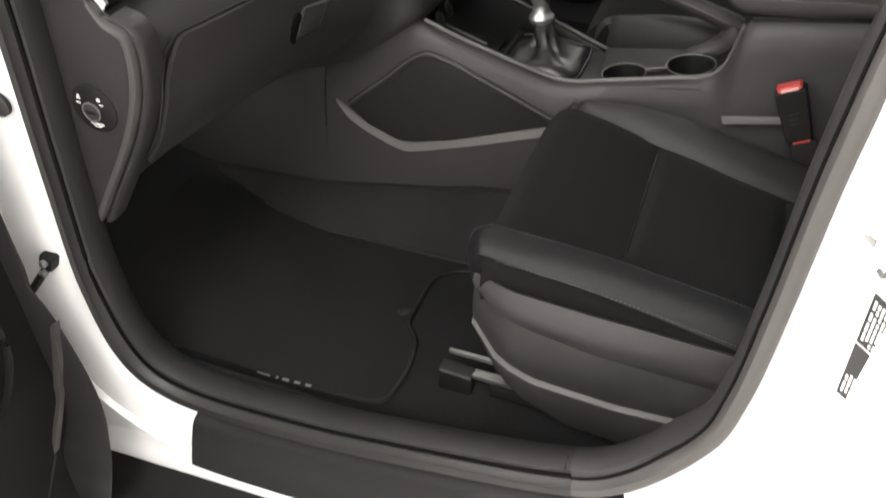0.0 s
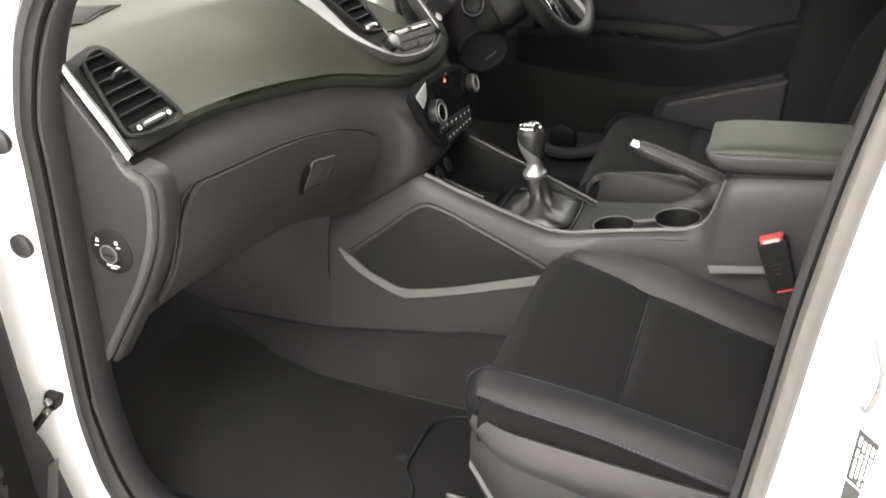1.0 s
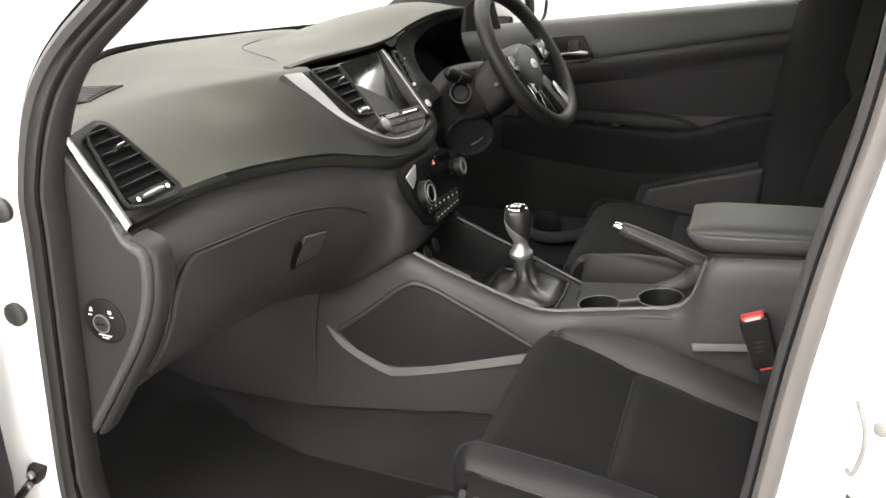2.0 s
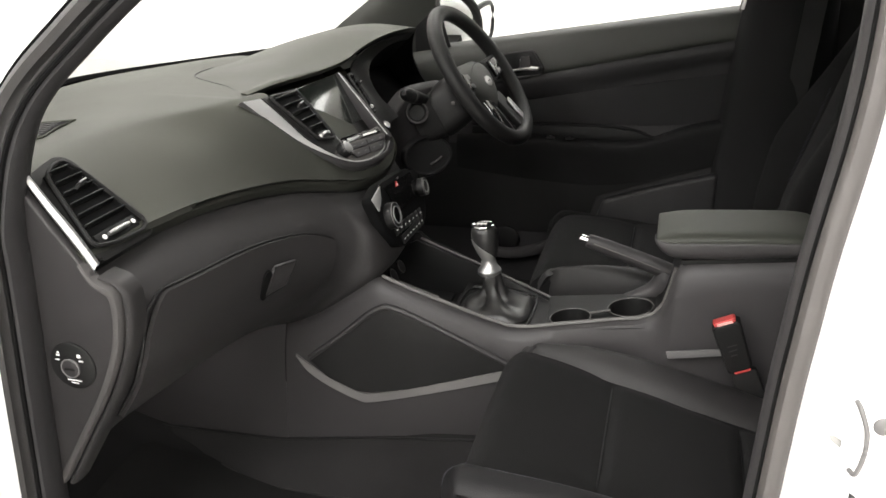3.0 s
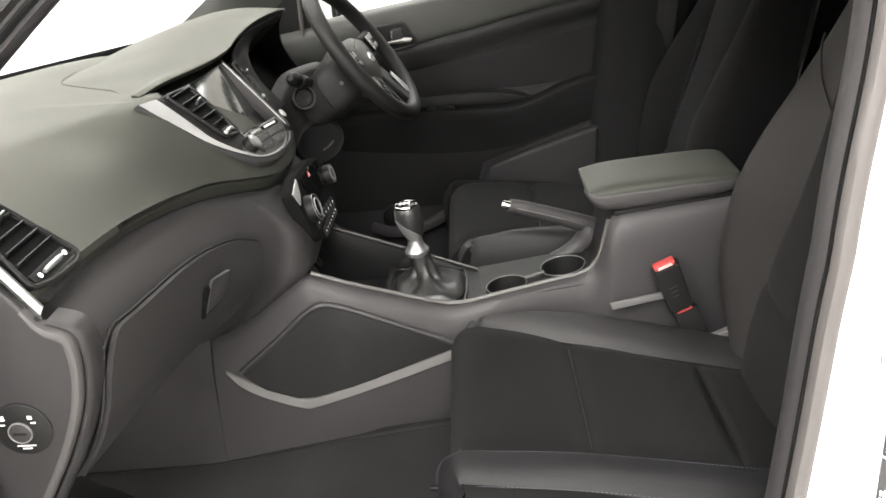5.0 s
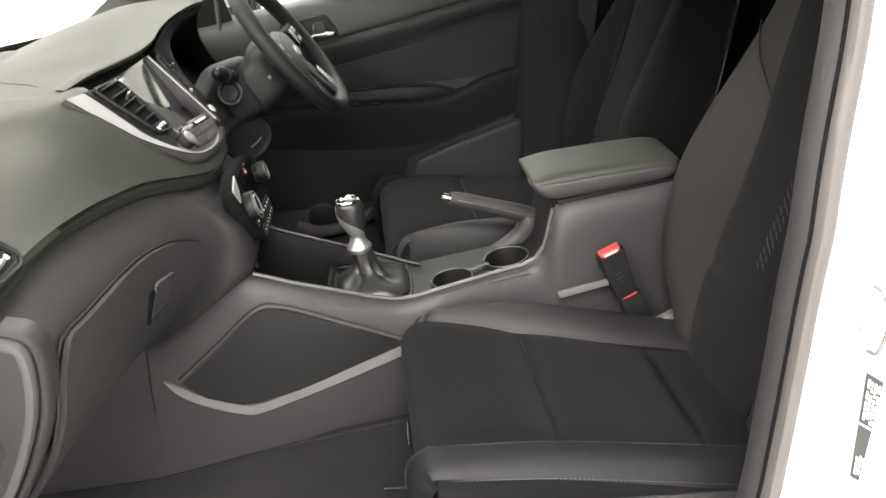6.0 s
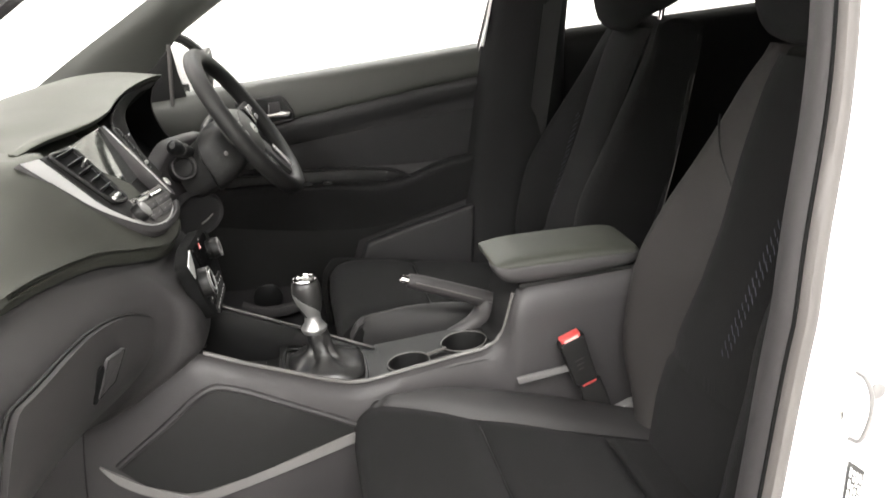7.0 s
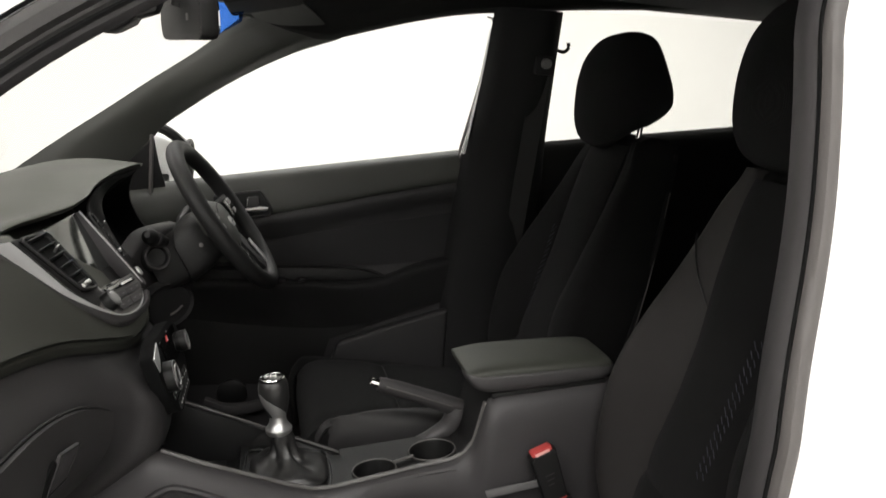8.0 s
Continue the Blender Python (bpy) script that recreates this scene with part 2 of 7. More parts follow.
# ---- setting: the studio ----
def slab_box(name, lo, hi, mat, label, category):
    c = [(a + b) / 2 for a, b in zip(lo, hi)]
    s = [b - a for a, b in zip(lo, hi)]
    return single(name, box(c, s), mat, label, category, kind="structure")


slab_box("floor", (-7, -6, -0.1), (7, 6, 0), FLOORPAINT, "smooth white painted studio floor under the car", "floor")
slab_box("wall_front", (-7.1, -6, 0), (-7, 6, 3.6), WALLPAINT, "plain white studio wall ahead of the car", "wall")
slab_box("wall_rear", (7, -6, 0), (7.1, 6, 3.6), WALLPAINT, "plain white studio wall behind the car", "wall")
slab_box("wall_near", (-7, -6.1, 0), (7, -6, 3.6), WALLPAINT, "plain white studio wall beside the open door", "wall")
slab_box("wall_far", (-7, 6, 0), (7, 6.1, 3.6), WALLPAINT, "plain white studio wall beyond the driver side", "wall")
slab_box("ceiling", (-7, -6, 3.6), (7, 6, 3.7), WALLPAINT, "plain white studio ceiling over the car", "ceiling")


# ---- setting: the car's shell round the cabin ----
def lean(z):
    """How far the side leans in above the belt line."""
    return 0.2 * max(0.0, z - 1.1)


OPENING = [(-0.455, 1.05), (-0.468, 0.82), (-0.474, 0.62), (-0.445, 0.475), (-0.35, 0.412), (-0.15, 0.412), (0.05, 0.44),
           (0.26, 0.482), (0.352, 0.535), (0.427, 0.65), (0.449, 0.75), (0.457, 0.88), (0.463, 1.05), (0.473, 1.16), (0.491, 1.28), (0.498, 1.37), (0.498, 1.48),
           (0.486, 1.60), (0.25, 1.635), (0.05, 1.588), (-0.05, 1.547), (-0.146, 1.497), (-0.225, 1.446), (-0.299, 1.387), (-0.345, 1.346), (-0.392, 1.302),
           (-0.424, 1.261), (-0.445, 1.215), (-0.454, 1.15)]
EDGE = [Vector((p.x, p.y)) for p in smooth_line([(x, z, 0) for x, z in OPENING], 6, True)]


def ring(profile, pick=None):
    """Sweeps (outward, y) pairs round the door opening. pick keeps a stretch of it."""
    rows = []
    n = len(EDGE)
    for i, p in enumerate(EDGE):
        if pick and not pick(p):
            continue
        run = (EDGE[(i + 1) % n] - EDGE[i - 1]).normalized()
        out = Vector((-run.y, run.x))
        if out.dot(p - Vector((0.0, 0.95))) < 0:
            out = -out
        row = []
        slim = 1.0 - 0.38 * max(0.0, min(1.0, (-0.30 - p.x) / 0.1)) * max(0.0, min(1.0, (p.y - 0.50) / 0.15)) * max(0.0, min(1.0, (1.22 - p.y) / 0.12)) - 0.20 * max(0.0, min(1.0, (p.x - 0.40) / 0.06))
        for d, y in profile:
            d = d * slim if d < 0 else d
            q = p + out * d
            k = max(0.0, min(1.0, (p.x - 0.40) / 0.05)) * max(0.0, min(1.0, (p.y - 0.55) / 0.12))
            yy = -0.735 + (y + 0.735) * (1 - 0.55 * k) if y > -0.735 else y
            row.append((q.x, yy + lean(q.y), q.y))
        rows.append(row)
    return rows


body_side = single("body_side", thicken(grid(ring([(-0.012, -0.735), (0.0, -0.752), (0.012, -0.764), (0.035, -0.772), (0.07, -0.776), (0.084, -0.780), (0.09, -0.790)]), closed_u=True), 0.002),
                   PAINT, "glossy white painted door frame of the car body", "car body", kind="structure")
seal_rows = ring([(0.003, -0.752), (-0.002, -0.768), (-0.010, -0.775), (-0.019, -0.771), (-0.0225, -0.760), (-0.025, -0.758), (-0.028, -0.760), (-0.030, -0.752), (-0.028, -0.735), (-0.01, -0.735)])
post_rows = ring([(0.003, -0.752), (0.0005, -0.7640), (-0.004, -0.7690), (-0.012, -0.7715), (-0.020, -0.7700), (-0.0248, -0.765), (-0.0262, -0.757), (-0.0262, -0.748), (-0.020, -0.738), (0.0, -0.735)])
for i, p in enumerate(EDGE):
    # the slim pillar profile eases into the full one towards the sill
    k = max(0.0, min(1.0, (p.y - 0.50) / 0.16))
    post_rows[i] = [Vector(a).lerp(Vector(b), k * k * (3 - 2 * k)) for a, b in zip(seal_rows[i], post_rows[i])]
on_post = [i for i, p in enumerate(EDGE) if p.x > 0.262 and 0.47 < p.y < 1.58]
single("pillar_seal", grid(post_rows[on_post[0]:on_post[-1] + 1], closed_v=True), LITSEAL, "smooth rubber seal along the centre pillar, lightened as if lit", "door seal", kind="structure")
single("door_seal", grid(seal_rows[on_post[-1]:] + seal_rows[:on_post[0] + 1], closed_v=True),
       SEAL, "black rubber weather seal round the door opening", "door seal", kind="structure")
bead_rows = ring([(-0.0290, -0.7545)])
single("trim_bead", tube([row[0] for row in bead_rows[on_post[2]:on_post[-1]]], 0.0010, seg=6), GREY, "thin light bead along the pillar trim", "trim", kind="structure")
gap_rows = ring([(-0.0300, -0.757), (0.0045, -0.7575), (-0.0272, -0.759)])
for n, r in ((0, 0.0032), (1, 0.0028)):
    single("seal_gap", tube([row[n] for row in gap_rows[on_post[-1]:] + gap_rows[:on_post[0] + 1]], r, seg=6), PIT, "thin black gap beside the door seal", "seal gap", kind="structure")
single("seal_gap", tube([row[2] for row in gap_rows[on_post[0]:on_post[-1] + 1]], 0.0022, seg=6), PIT, "thin black gap beside the door seal", "seal gap", kind="structure")
trim_rows = ring([(-0.028, -0.752), (-0.034, -0.750), (-0.038, -0.742), (-0.036, -0.726), (-0.026, -0.708), (-0.010, -0.696), (0.03, -0.692)])
post_trim = ring([(-0.0255, -0.750), (-0.0280, -0.754), (-0.0298, -0.749), (-0.0302, -0.734), (-0.026, -0.708), (-0.010, -0.696), (0.03, -0.692)])
for i, p in enumerate(EDGE):
    k = max(0.0, min(1.0, (p.y - 0.50) / 0.16))
    post_trim[i] = [Vector(a).lerp(Vector(b), k * k * (3 - 2 * k)) for a, b in zip(trim_rows[i], post_trim[i])]
single("pillar_trim", thicken(grid(post_trim[on_post[0]:on_post[-1] + 1]), 0.004), PLASTIC, "dark grey matt plastic trim lining the centre pillar", "trim", kind="structure")
single("frame_trim", thicken(grid(trim_rows[on_post[-1]:] + trim_rows[:on_post[0] + 1]), 0.004),
       DOORTRIM, "dark grey plastic trim lining the door frame", "trim", kind="structure")

# sill: scuff cladding, white lip and black skirt
single("sill_cladding", thicken(grid(ring([(0.004, -0.757), (0.010, -0.775), (0.020, -0.782), (0.05, -0.790), (0.08, -0.796), (0.105, -0.800), (0.112, -0.795)], lambda p: p.y < 0.53 and -0.338 < p.x < 0.34)), 0.006),
       DARK, "matt black plastic scuff cladding on the door sill", "sill cladding", kind="structure")
single("side_skirt", thicken(net([[(x, -0.800, 0.262 + 0.06 * (x + 0.5)), (x, -0.835, 0.250 + 0.06 * (x + 0.5)), (x, -0.865, 0.225 + 0.06 * (x + 0.5)), (x, -0.87, 0.16), (x, -0.84, 0.10)] for x in (-1.0, -0.6, -0.3, 0.0, 0.4, 0.9, 1.6)], 2, 4), 0.006),
       DARK, "black plastic side skirt below the painted sill", "side skirt", kind="structure")
single("sill_panel", thicken(net([[(x, -0.776, 0.34 + 0.1 * (x + 0.3)), (x, -0.785, 0.30 + 0.08 * (x + 0.4)), (x, -0.80, 0.262 + 0.06 * (x + 0.5)), (x, -0.79, 0.22)] for x in (-0.75, -0.5, -0.3, 0.0, 0.3, 0.6, 1.6)], 2, 4), 0.006),
       PAINT, "white painted body sill under the doors", "body sill", kind="structure")
flank = ring([(0.066, -0.7775), (0.11, -0.779)])
flank = [row + [(-1.1, -0.785, row[1][2])] for row, p in list(zip(flank, EDGE))[-18:] + list(zip(flank, EDGE))[:30] if p.y < 1.20 and p.x < -0.33]
single("front_body_panel", thicken(grid(flank), 0.004), PAINT, "white painted body panel ahead of the door opening", "body panel", kind="structure")
single("pillar_base", slab([(0.42, -0.782, 0.25), (0.62, -0.782, 0.25), (0.62, -0.782, 1.15), (0.548, -0.782, 1.15), (0.535, -0.782, 0.75), (0.50, -0.782, 0.56)], (0, 0.02, 0), 0.004), PAINT, "white painted pillar behind the rear door edge", "body panel", kind="structure")
rear_door = thing("rear_door", (0.60, -0.82, 0.35), "closed white painted rear door of the car", "car door", kind="structure")
part("outer_panel", thicken(net([[(0.562, -0.790, z), (0.566, -0.815, z), (0.580, -0.828, z), (0.75, -0.845 + lean(z), z), (1.15, -0.85 + lean(z), z), (1.55, -0.83 + lean(z), z)] for z in (0.30, 0.45, 0.7, 0.95, 1.12)], 3, 3), 0.004), PAINT, rear_door)
part("inner_panel", slab([(0.57, -0.70, 0.36), (1.55, -0.70, 0.36), (1.55, -0.70, 1.30), (0.57, -0.70, 1.25)], (0, 0.03, 0), 0.006), DARK, rear_door, "black inner door trim")

single("sill_joint", tube([(0.262, -0.755, 0.521), (0.262, -0.738, 0.526), (0.262, -0.722, 0.521), (0.262, -0.706, 0.511)], 0.0016, seg=6), DARK, "thin dark joint in the plastic sill trim", "trim joint", kind="structure")
# floor pan, bulkhead, tunnel and far side closings
def carpet_sheet():
    rows = []
    for y in (-0.70, -0.66, -0.60, -0.45, -0.30, -0.22, -0.175, -0.16, -0.15):
        up = lerp([(-0.30, 0.0), (-0.22, 0.006), (-0.175, 0.03), (-0.15, 0.05)], y)
        edge = lerp([(-0.70, 0.05), (-0.66, 0.012), (-0.60, 0.0)], y)
        rows.append([(-1.02, y, 0.86), (-0.93, y, 0.60 + up * 0.4), (-0.82, y, 0.46 + up * 0.8), (-0.62, y, 0.392 + up + edge), (-0.30, y, 0.376 + up + edge),
                     (0.10, y, 0.378 + up + edge), (0.6, y, 0.385 + up + edge), (1.0, y, 0.385 + up + edge)])
    return thicken(grid(net(rows, 4, 4)), 0.01)


single("cabin_carpet", carpet_sheet(), CARPET, "black moulded carpet lining the passenger footwell", "carpet", kind="structure")
single("driver_carpet", slab([(-1.0, 0.12, 0.38), (1.0, 0.12, 0.38), (1.0, 0.70, 0.38), (-1.0, 0.70, 0.38)], (0, 0, -0.02)), CARPET, "black carpet on the driver side floor", "carpet", kind="structure")
slab_box("bulkhead", (-1.08, -0.74, 0.35), (-1.04, 0.74, 1.02), DARK, "black bulkhead behind the dashboard", "bulkhead")
slab_box("rear_bulkhead", (1.95, -0.74, 0.35), (1.99, 0.74, 1.66), DARK, "dark trim closing the back of the cabin", "trim")
slab_box("rear_floor", (1.0, -0.74, 0.34), (1.95, 0.74, 0.38), CARPET, "dark carpet on the rear cabin floor", "carpet")
slab_box("far_sill", (-1.05, 0.70, 0.30), (1.95, 0.80, 0.46), DARK, "black sill trim along the driver side", "trim")
single("near_quarter_trim", slab([(0.58, -0.66, 1.20), (1.95, -0.66, 1.20), (1.95, -0.62, 1.66), (0.58, -0.62, 1.62)], (0, -0.03, 0)), DARK, "dark trim along the near rear side of the cabin", "trim", kind="structure")
slab_box("near_rear_trim", (0.58, -0.74, 0.36), (1.95, -0.72, 1.25), DARK, "dark lower trim beside the rear bench", "trim")
rooftop = [[(x, y, 1.545 + 0.09 * lerp([(-0.2, 0.0), (0.1, 0.5), (0.5, 0.9), (1.0, 1.0), (1.9, 1.0)], x) + 0.03 * (1 - (y / 0.66) ** 2)) for y in (-0.68, -0.45, 0.0, 0.45, 0.68)] for x in (-0.10, 0.1, 0.5, 1.0, 1.5, 1.99)]
single("headlining", thicken(grid(net(rooftop, 3, 3)), -0.02), LINER, "dark woven cabin headlining", "headlining", kind="structure")


def base_x(y):
    return -0.985 + 0.55 * math.sqrt(y * y + 0.01)


def glass_row(y):
    top = (-0.12 + 0.06 * (y / 0.6) ** 2, y * 0.92, 1.555 - 0.03 * (y / 0.6) ** 2)
    low = (base_x(y), y, 1.112)
    mid = [(a + b) / 2 for a, b in zip(top, low)]
    return [low, (mid[0] - 0.02, mid[1], mid[2] + 0.02), top]


windscreen = thing("windscreen", (-0.9, 0, 1.11), "large raked windscreen of clear glass above the dashboard", "windscreen", kind="structure")
pane = part("pane", grid(net([glass_row(y) for y in (-0.70, -0.5, -0.25, 0, 0.25, 0.5, 0.70)], 3, 4)), WINDOW, windscreen)
pane.visible_shadow = False
part("lower_border", tube([(base_x(y) + 0.004, y, 1.116) for y in [-0.70 + 0.05 * i for i in range(29)]], 0.009, seg=6, flat=0.8), PIT, windscreen, "black border along the glass foot")
band = part("shade_band", slab([(-0.139, 0.445, 1.560), (-0.080, 0.455, 1.560), (-0.090, 0.455, 1.505), (-0.137, 0.445, 1.474)], (0.001, 0, 0.001)), SHADE, windscreen, "blue tinted shade band")
band.visible_shadow = False
part("wiper", tube(smooth_line([(-0.955, -0.10, 1.108), (-0.945, 0.0, 1.112), (-0.91, 0.12, 1.112), (-0.87, 0.20, 1.110)], 4), 0.004, seg=6), DARK, windscreen)

# far side: pillars and roof rail
far_a = net([[(-0.66, 0.66, 1.09), (-0.60, 0.66, 1.04), (-0.44, 0.70, 1.03), (-0.33, 0.73, 1.06)],
             [(-0.50, 0.655, 1.215), (-0.46, 0.650, 1.195), (-0.38, 0.68, 1.15), (-0.315, 0.72, 1.13)],
             [(-0.376, 0.645, 1.306), (-0.34, 0.640, 1.29), (-0.31, 0.67, 1.26), (-0.290, 0.70, 1.235)],
             [(-0.29, 0.635, 1.37), (-0.26, 0.630, 1.36), (-0.225, 0.65, 1.335), (-0.20, 0.69, 1.315)],
             [(-0.19, 0.63, 1.442), (-0.16, 0.625, 1.43), (-0.12, 0.64, 1.40), (-0.09, 0.68, 1.39)],
             [(-0.09, 0.62, 1.527), (-0.06, 0.615, 1.515), (-0.01, 0.63, 1.47), (0.025, 0.672, 1.452)],
             [(0.0, 0.60, 1.590), (0.03, 0.60, 1.575), (0.09, 0.622, 1.53), (0.137, 0.662, 1.496)]], 4, 4)
single("far_a_pillar", thicken(grid(far_a), -0.02), UPPER, "dark grey plastic trim on the far windscreen pillar", "pillar trim", kind="structure")
rail = [[(x, 0.69 - lean(z) * 0.6, z), (x, 0.655 - lean(z) * 0.5, z + 0.012), (x + 0.01, 0.63, z + 0.05), (x + 0.02, 0.60, max(z + 0.10, 1.60))]
        for x, z in ((-0.10, 1.520), (-0.02, 1.500), (0.05, 1.492), (0.10, 1.490), (0.137, 1.498), (0.303, 1.548), (0.44, 1.578), (0.56, 1.592), (0.72, 1.612), (1.0, 1.635), (1.4, 1.65), (1.95, 1.62))]
single("far_roof_rail", thicken(grid(net(rail, 3, 3)), -0.02), LINER, "dark roof rail trim above the far windows", "roof trim", kind="structure")
bp = [[(0.455, 0.72, z), (0.475, 0.685, z), (0.57, 0.665, z), (0.665, 0.685, z), (0.69, 0.72, z)] for z in (0.40, 0.64, 0.90)]
bp += [[(0.478 + d, 0.72 - lean(z), z), (0.505 + d, 0.685 - lean(z), z), (0.580 + d, 0.665 - lean(z), z), (0.645 - 0.2 * d, 0.685 - lean(z), z), (0.658 - 0.35 * d, 0.72 - lean(z), z)] for z, d in ((1.23, 0.0), (1.42, 0.025), (1.60, 0.035))]
far_b = thing("far_b_pillar", (0.57, 0.70, 0.40), "dark plastic pillar trim beside the driver seat with its belt", "pillar trim", kind="structure")
part("cover", thicken(grid(net(bp, 4, 4)), -0.02), ARMDOOR, far_b)
part("belt_webbing", slab([(0.578, 0.655, 0.95), (0.625, 0.655, 0.95), (0.642, 0.585, 1.45), (0.596, 0.585, 1.45)], (0, -0.002, 0)), BELT, far_b, "black belt webbing")
part("belt_anchor", box((0.62, 0.575, 1.47), (0.05, 0.03, 0.045), 0.008), DARK, far_b)
part("anchor_bolt", turned([(0.013, 0), (0.013, 0.008), (0.009, 0.012)], pose(0.62, 0.562, 1.475, 90, 0, 0), 12), STEEL, far_b)
part("belt_tongue", box((0.612, 0.632, 1.145), (0.034, 0.008, 0.022), 0.004), DARK, far_b, "black belt tongue")
part("coat_hook", tube(smooth_line([(0.655, 0.615, 1.515), (0.672, 0.60, 1.507), (0.684, 0.595, 1.515), (0.684, 0.595, 1.530)], 4), 0.005, seg=6), DARK, far_b)

# ---- dashboard ----
dash = thing("dashboard", (-0.55, 0.0, 0.70), "dark grey moulded dashboard with silver trimmed air vents", "dashboard")

# upper pad: sections from the glass foot to the crease above the glove box
LIPS = [(-0.705, -0.368, 1.058), (-0.64, -0.364, 1.060), (-0.48, -0.353, 1.053), (-0.355, -0.331, 1.041), (-0.235, -0.299, 1.022), (-0.15, -0.261, 1.000),
        (-0.06, -0.234, 0.979), (0.06, -0.228, 0.972), (0.16, -0.246, 0.985), (0.22, -0.28, 1.00)]
SHOULDERS = [(-0.50, 1.125), (-0.50, 1.132), (-0.495, 1.137), (-0.47, 1.140), (-0.405, 1.146), (-0.385, 1.148), (-0.38, 1.150), (-0.38, 1.150), (-0.38, 1.150), (-0.39, 1.148)]


def pad_row(lip, shoulder):
    y, lx, lz = lip
    sx, sz = shoulder
    b = base_x(y)
    up = lerp([(-0.4, 0.0), (-0.1, 0.012), (0.2, 0.012)], y)
    return [(b - 0.03, y, 1.06), (b + 0.02, y, 1.108), ((b + sx) / 2, y, 1.128 + 0.4 * (sz - 1.13) + up), (sx - 0.05, y, sz + 0.002), (sx, y, sz - 0.006),
            ((sx + lx) / 2, y, (sz + lz) / 2 + lerp([(-0.5, 0.008), (-0.36, 0.012), (-0.24, 0.006), (-0.12, 0.0), (0.2, -0.006)], y)), (lx - 0.006, y, lz + 0.005), (lx, y, lz), (lx - 0.003, y, lz - 0.007), (lx - 0.012, y, lz - 0.019), (lx - 0.035, y, lz - 0.021)]


pad_rows = [pad_row(l, s) for l, s in zip(LIPS, SHOULDERS)]
POD = frame_on((-0.26, 0.0, 1.030), (0.10, 1, 0), (-0.66, 0, 0.75))
rim_out = [(-0.232, 0.166, -0.004), (-0.221, 0.140, -0.004), (-0.199, 0.102, -0.004), (-0.176, 0.062, -0.004), (-0.150, 0.028, -0.003), (-0.119, -0.005, 0.001), (-0.092, -0.027, 0.005), (-0.050, -0.040, 0.007), (0.014, -0.046, 0.007), (0.066, -0.042, 0.007), (0.102, -0.030, 0.006)]
rim_in = [(-0.190, 0.156, 0.006), (-0.178, 0.127, 0.006), (-0.167, 0.095, 0.006), (-0.156, 0.061, 0.006), (-0.140, 0.036, 0.007), (-0.117, 0.008, 0.009), (-0.084, -0.017, 0.010), (-0.041, -0.030, 0.010), (0.010, -0.036, 0.010), (0.052, -0.033, 0.010), (0.084, -0.022, 0.010)]
far_edge = [(0.122, 0.012), (0.135, 0.055), (0.146, 0.10), (0.160, 0.145), (0.05, 0.158), (-0.10, 0.158), (-0.17, 0.158)]
pod_outline = [p[:2] for p in rim_out] + far_edge



def outside(u, v):
    """Distance from the pod's outline, 0 inside it."""
    best, inside = 1.0, False
    k = len(pod_outline)
    for i in range(k):
        (u1, v1), (u2, v2) = pod_outline[i], pod_outline[(i + 1) % k]
        du, dv = u2 - u1, v2 - v1
        s = max(0.0, min(1.0, ((u - u1) * du + (v - v1) * dv) / (du * du + dv * dv)))
        best = min(best, math.hypot(u - u1 - s * du, v - v1 - s * dv))
        if (v1 > v) != (v2 > v) and u < u1 + (v - v1) * du / dv:
            inside = not inside
    return 0.0 if inside else best


# the pad dishes down to meet the pod and slips under the hood
into_pod = POD.inverted()
pad_net = net(pad_rows, 9, 6)
for row in pad_net:
    for i, p in enumerate(row):
        q = into_pod @ Vector(p)
        d = outside(q.x, q.y)
        ease = lambda s: max(0.0, min(1.0, s)) ** 2 * (3 - 2 * max(0.0, min(1.0, s)))
        w = (1 - ease(d / 0.05)) * ease(q.y / 0.05)
        if abs(q.z) < 0.07:
            q.z += (min(q.z, -0.007) - q.z) * w
        deep = q.y > 0.15 and -0.15 < q.x < 0.2
        p = POD @ q
        if deep and p.x > -0.425:
            p = POD @ (q - Vector((0, 0, 0.045)))
        if p.y > -0.2:
            p.z = min(p.z, 1.1475)
        row[i] = p
part("upper_pad", thicken(grid([row[:52] for row in pad_net]), 0.006), PAD, dash)
# underturned lip of the same pad, blackened for the shade in the crease
part("crease_shade", thicken(grid([row[51:] for row in pad_net]), 0.004), DARK, dash, "pad edge coloured black for shade in the crease")

# lower shell: band under the crease, knee and underside
lip_curve = smooth_line(LIPS, 9)


def low_row(y, top, mid, knee, bottom):
    lx, lz = lerp([(l[0], l[1]) for l in lip_curve], y), lerp([(l[0], l[2]) for l in lip_curve], y)
    return [(lx - 0.035, y, lz - 0.023), (lx - 0.015, y, lz - 0.0190), (lx - 0.008, y, lz - 0.0205), (lx - 0.001, y, lz - 0.031), ((lx + mid[0]) / 2 + 0.006, y, (lz - 0.03 + mid[1]) / 2), (mid[0], y, mid[1]),
            ((mid[0] + knee[0]) / 2 + 0.012, y, (mid[1] + knee[1]) / 2), (knee[0], y, knee[1]), (bottom[0], y, bottom[1]), (bottom[0] - 0.15, y, bottom[1] + 0.03)]


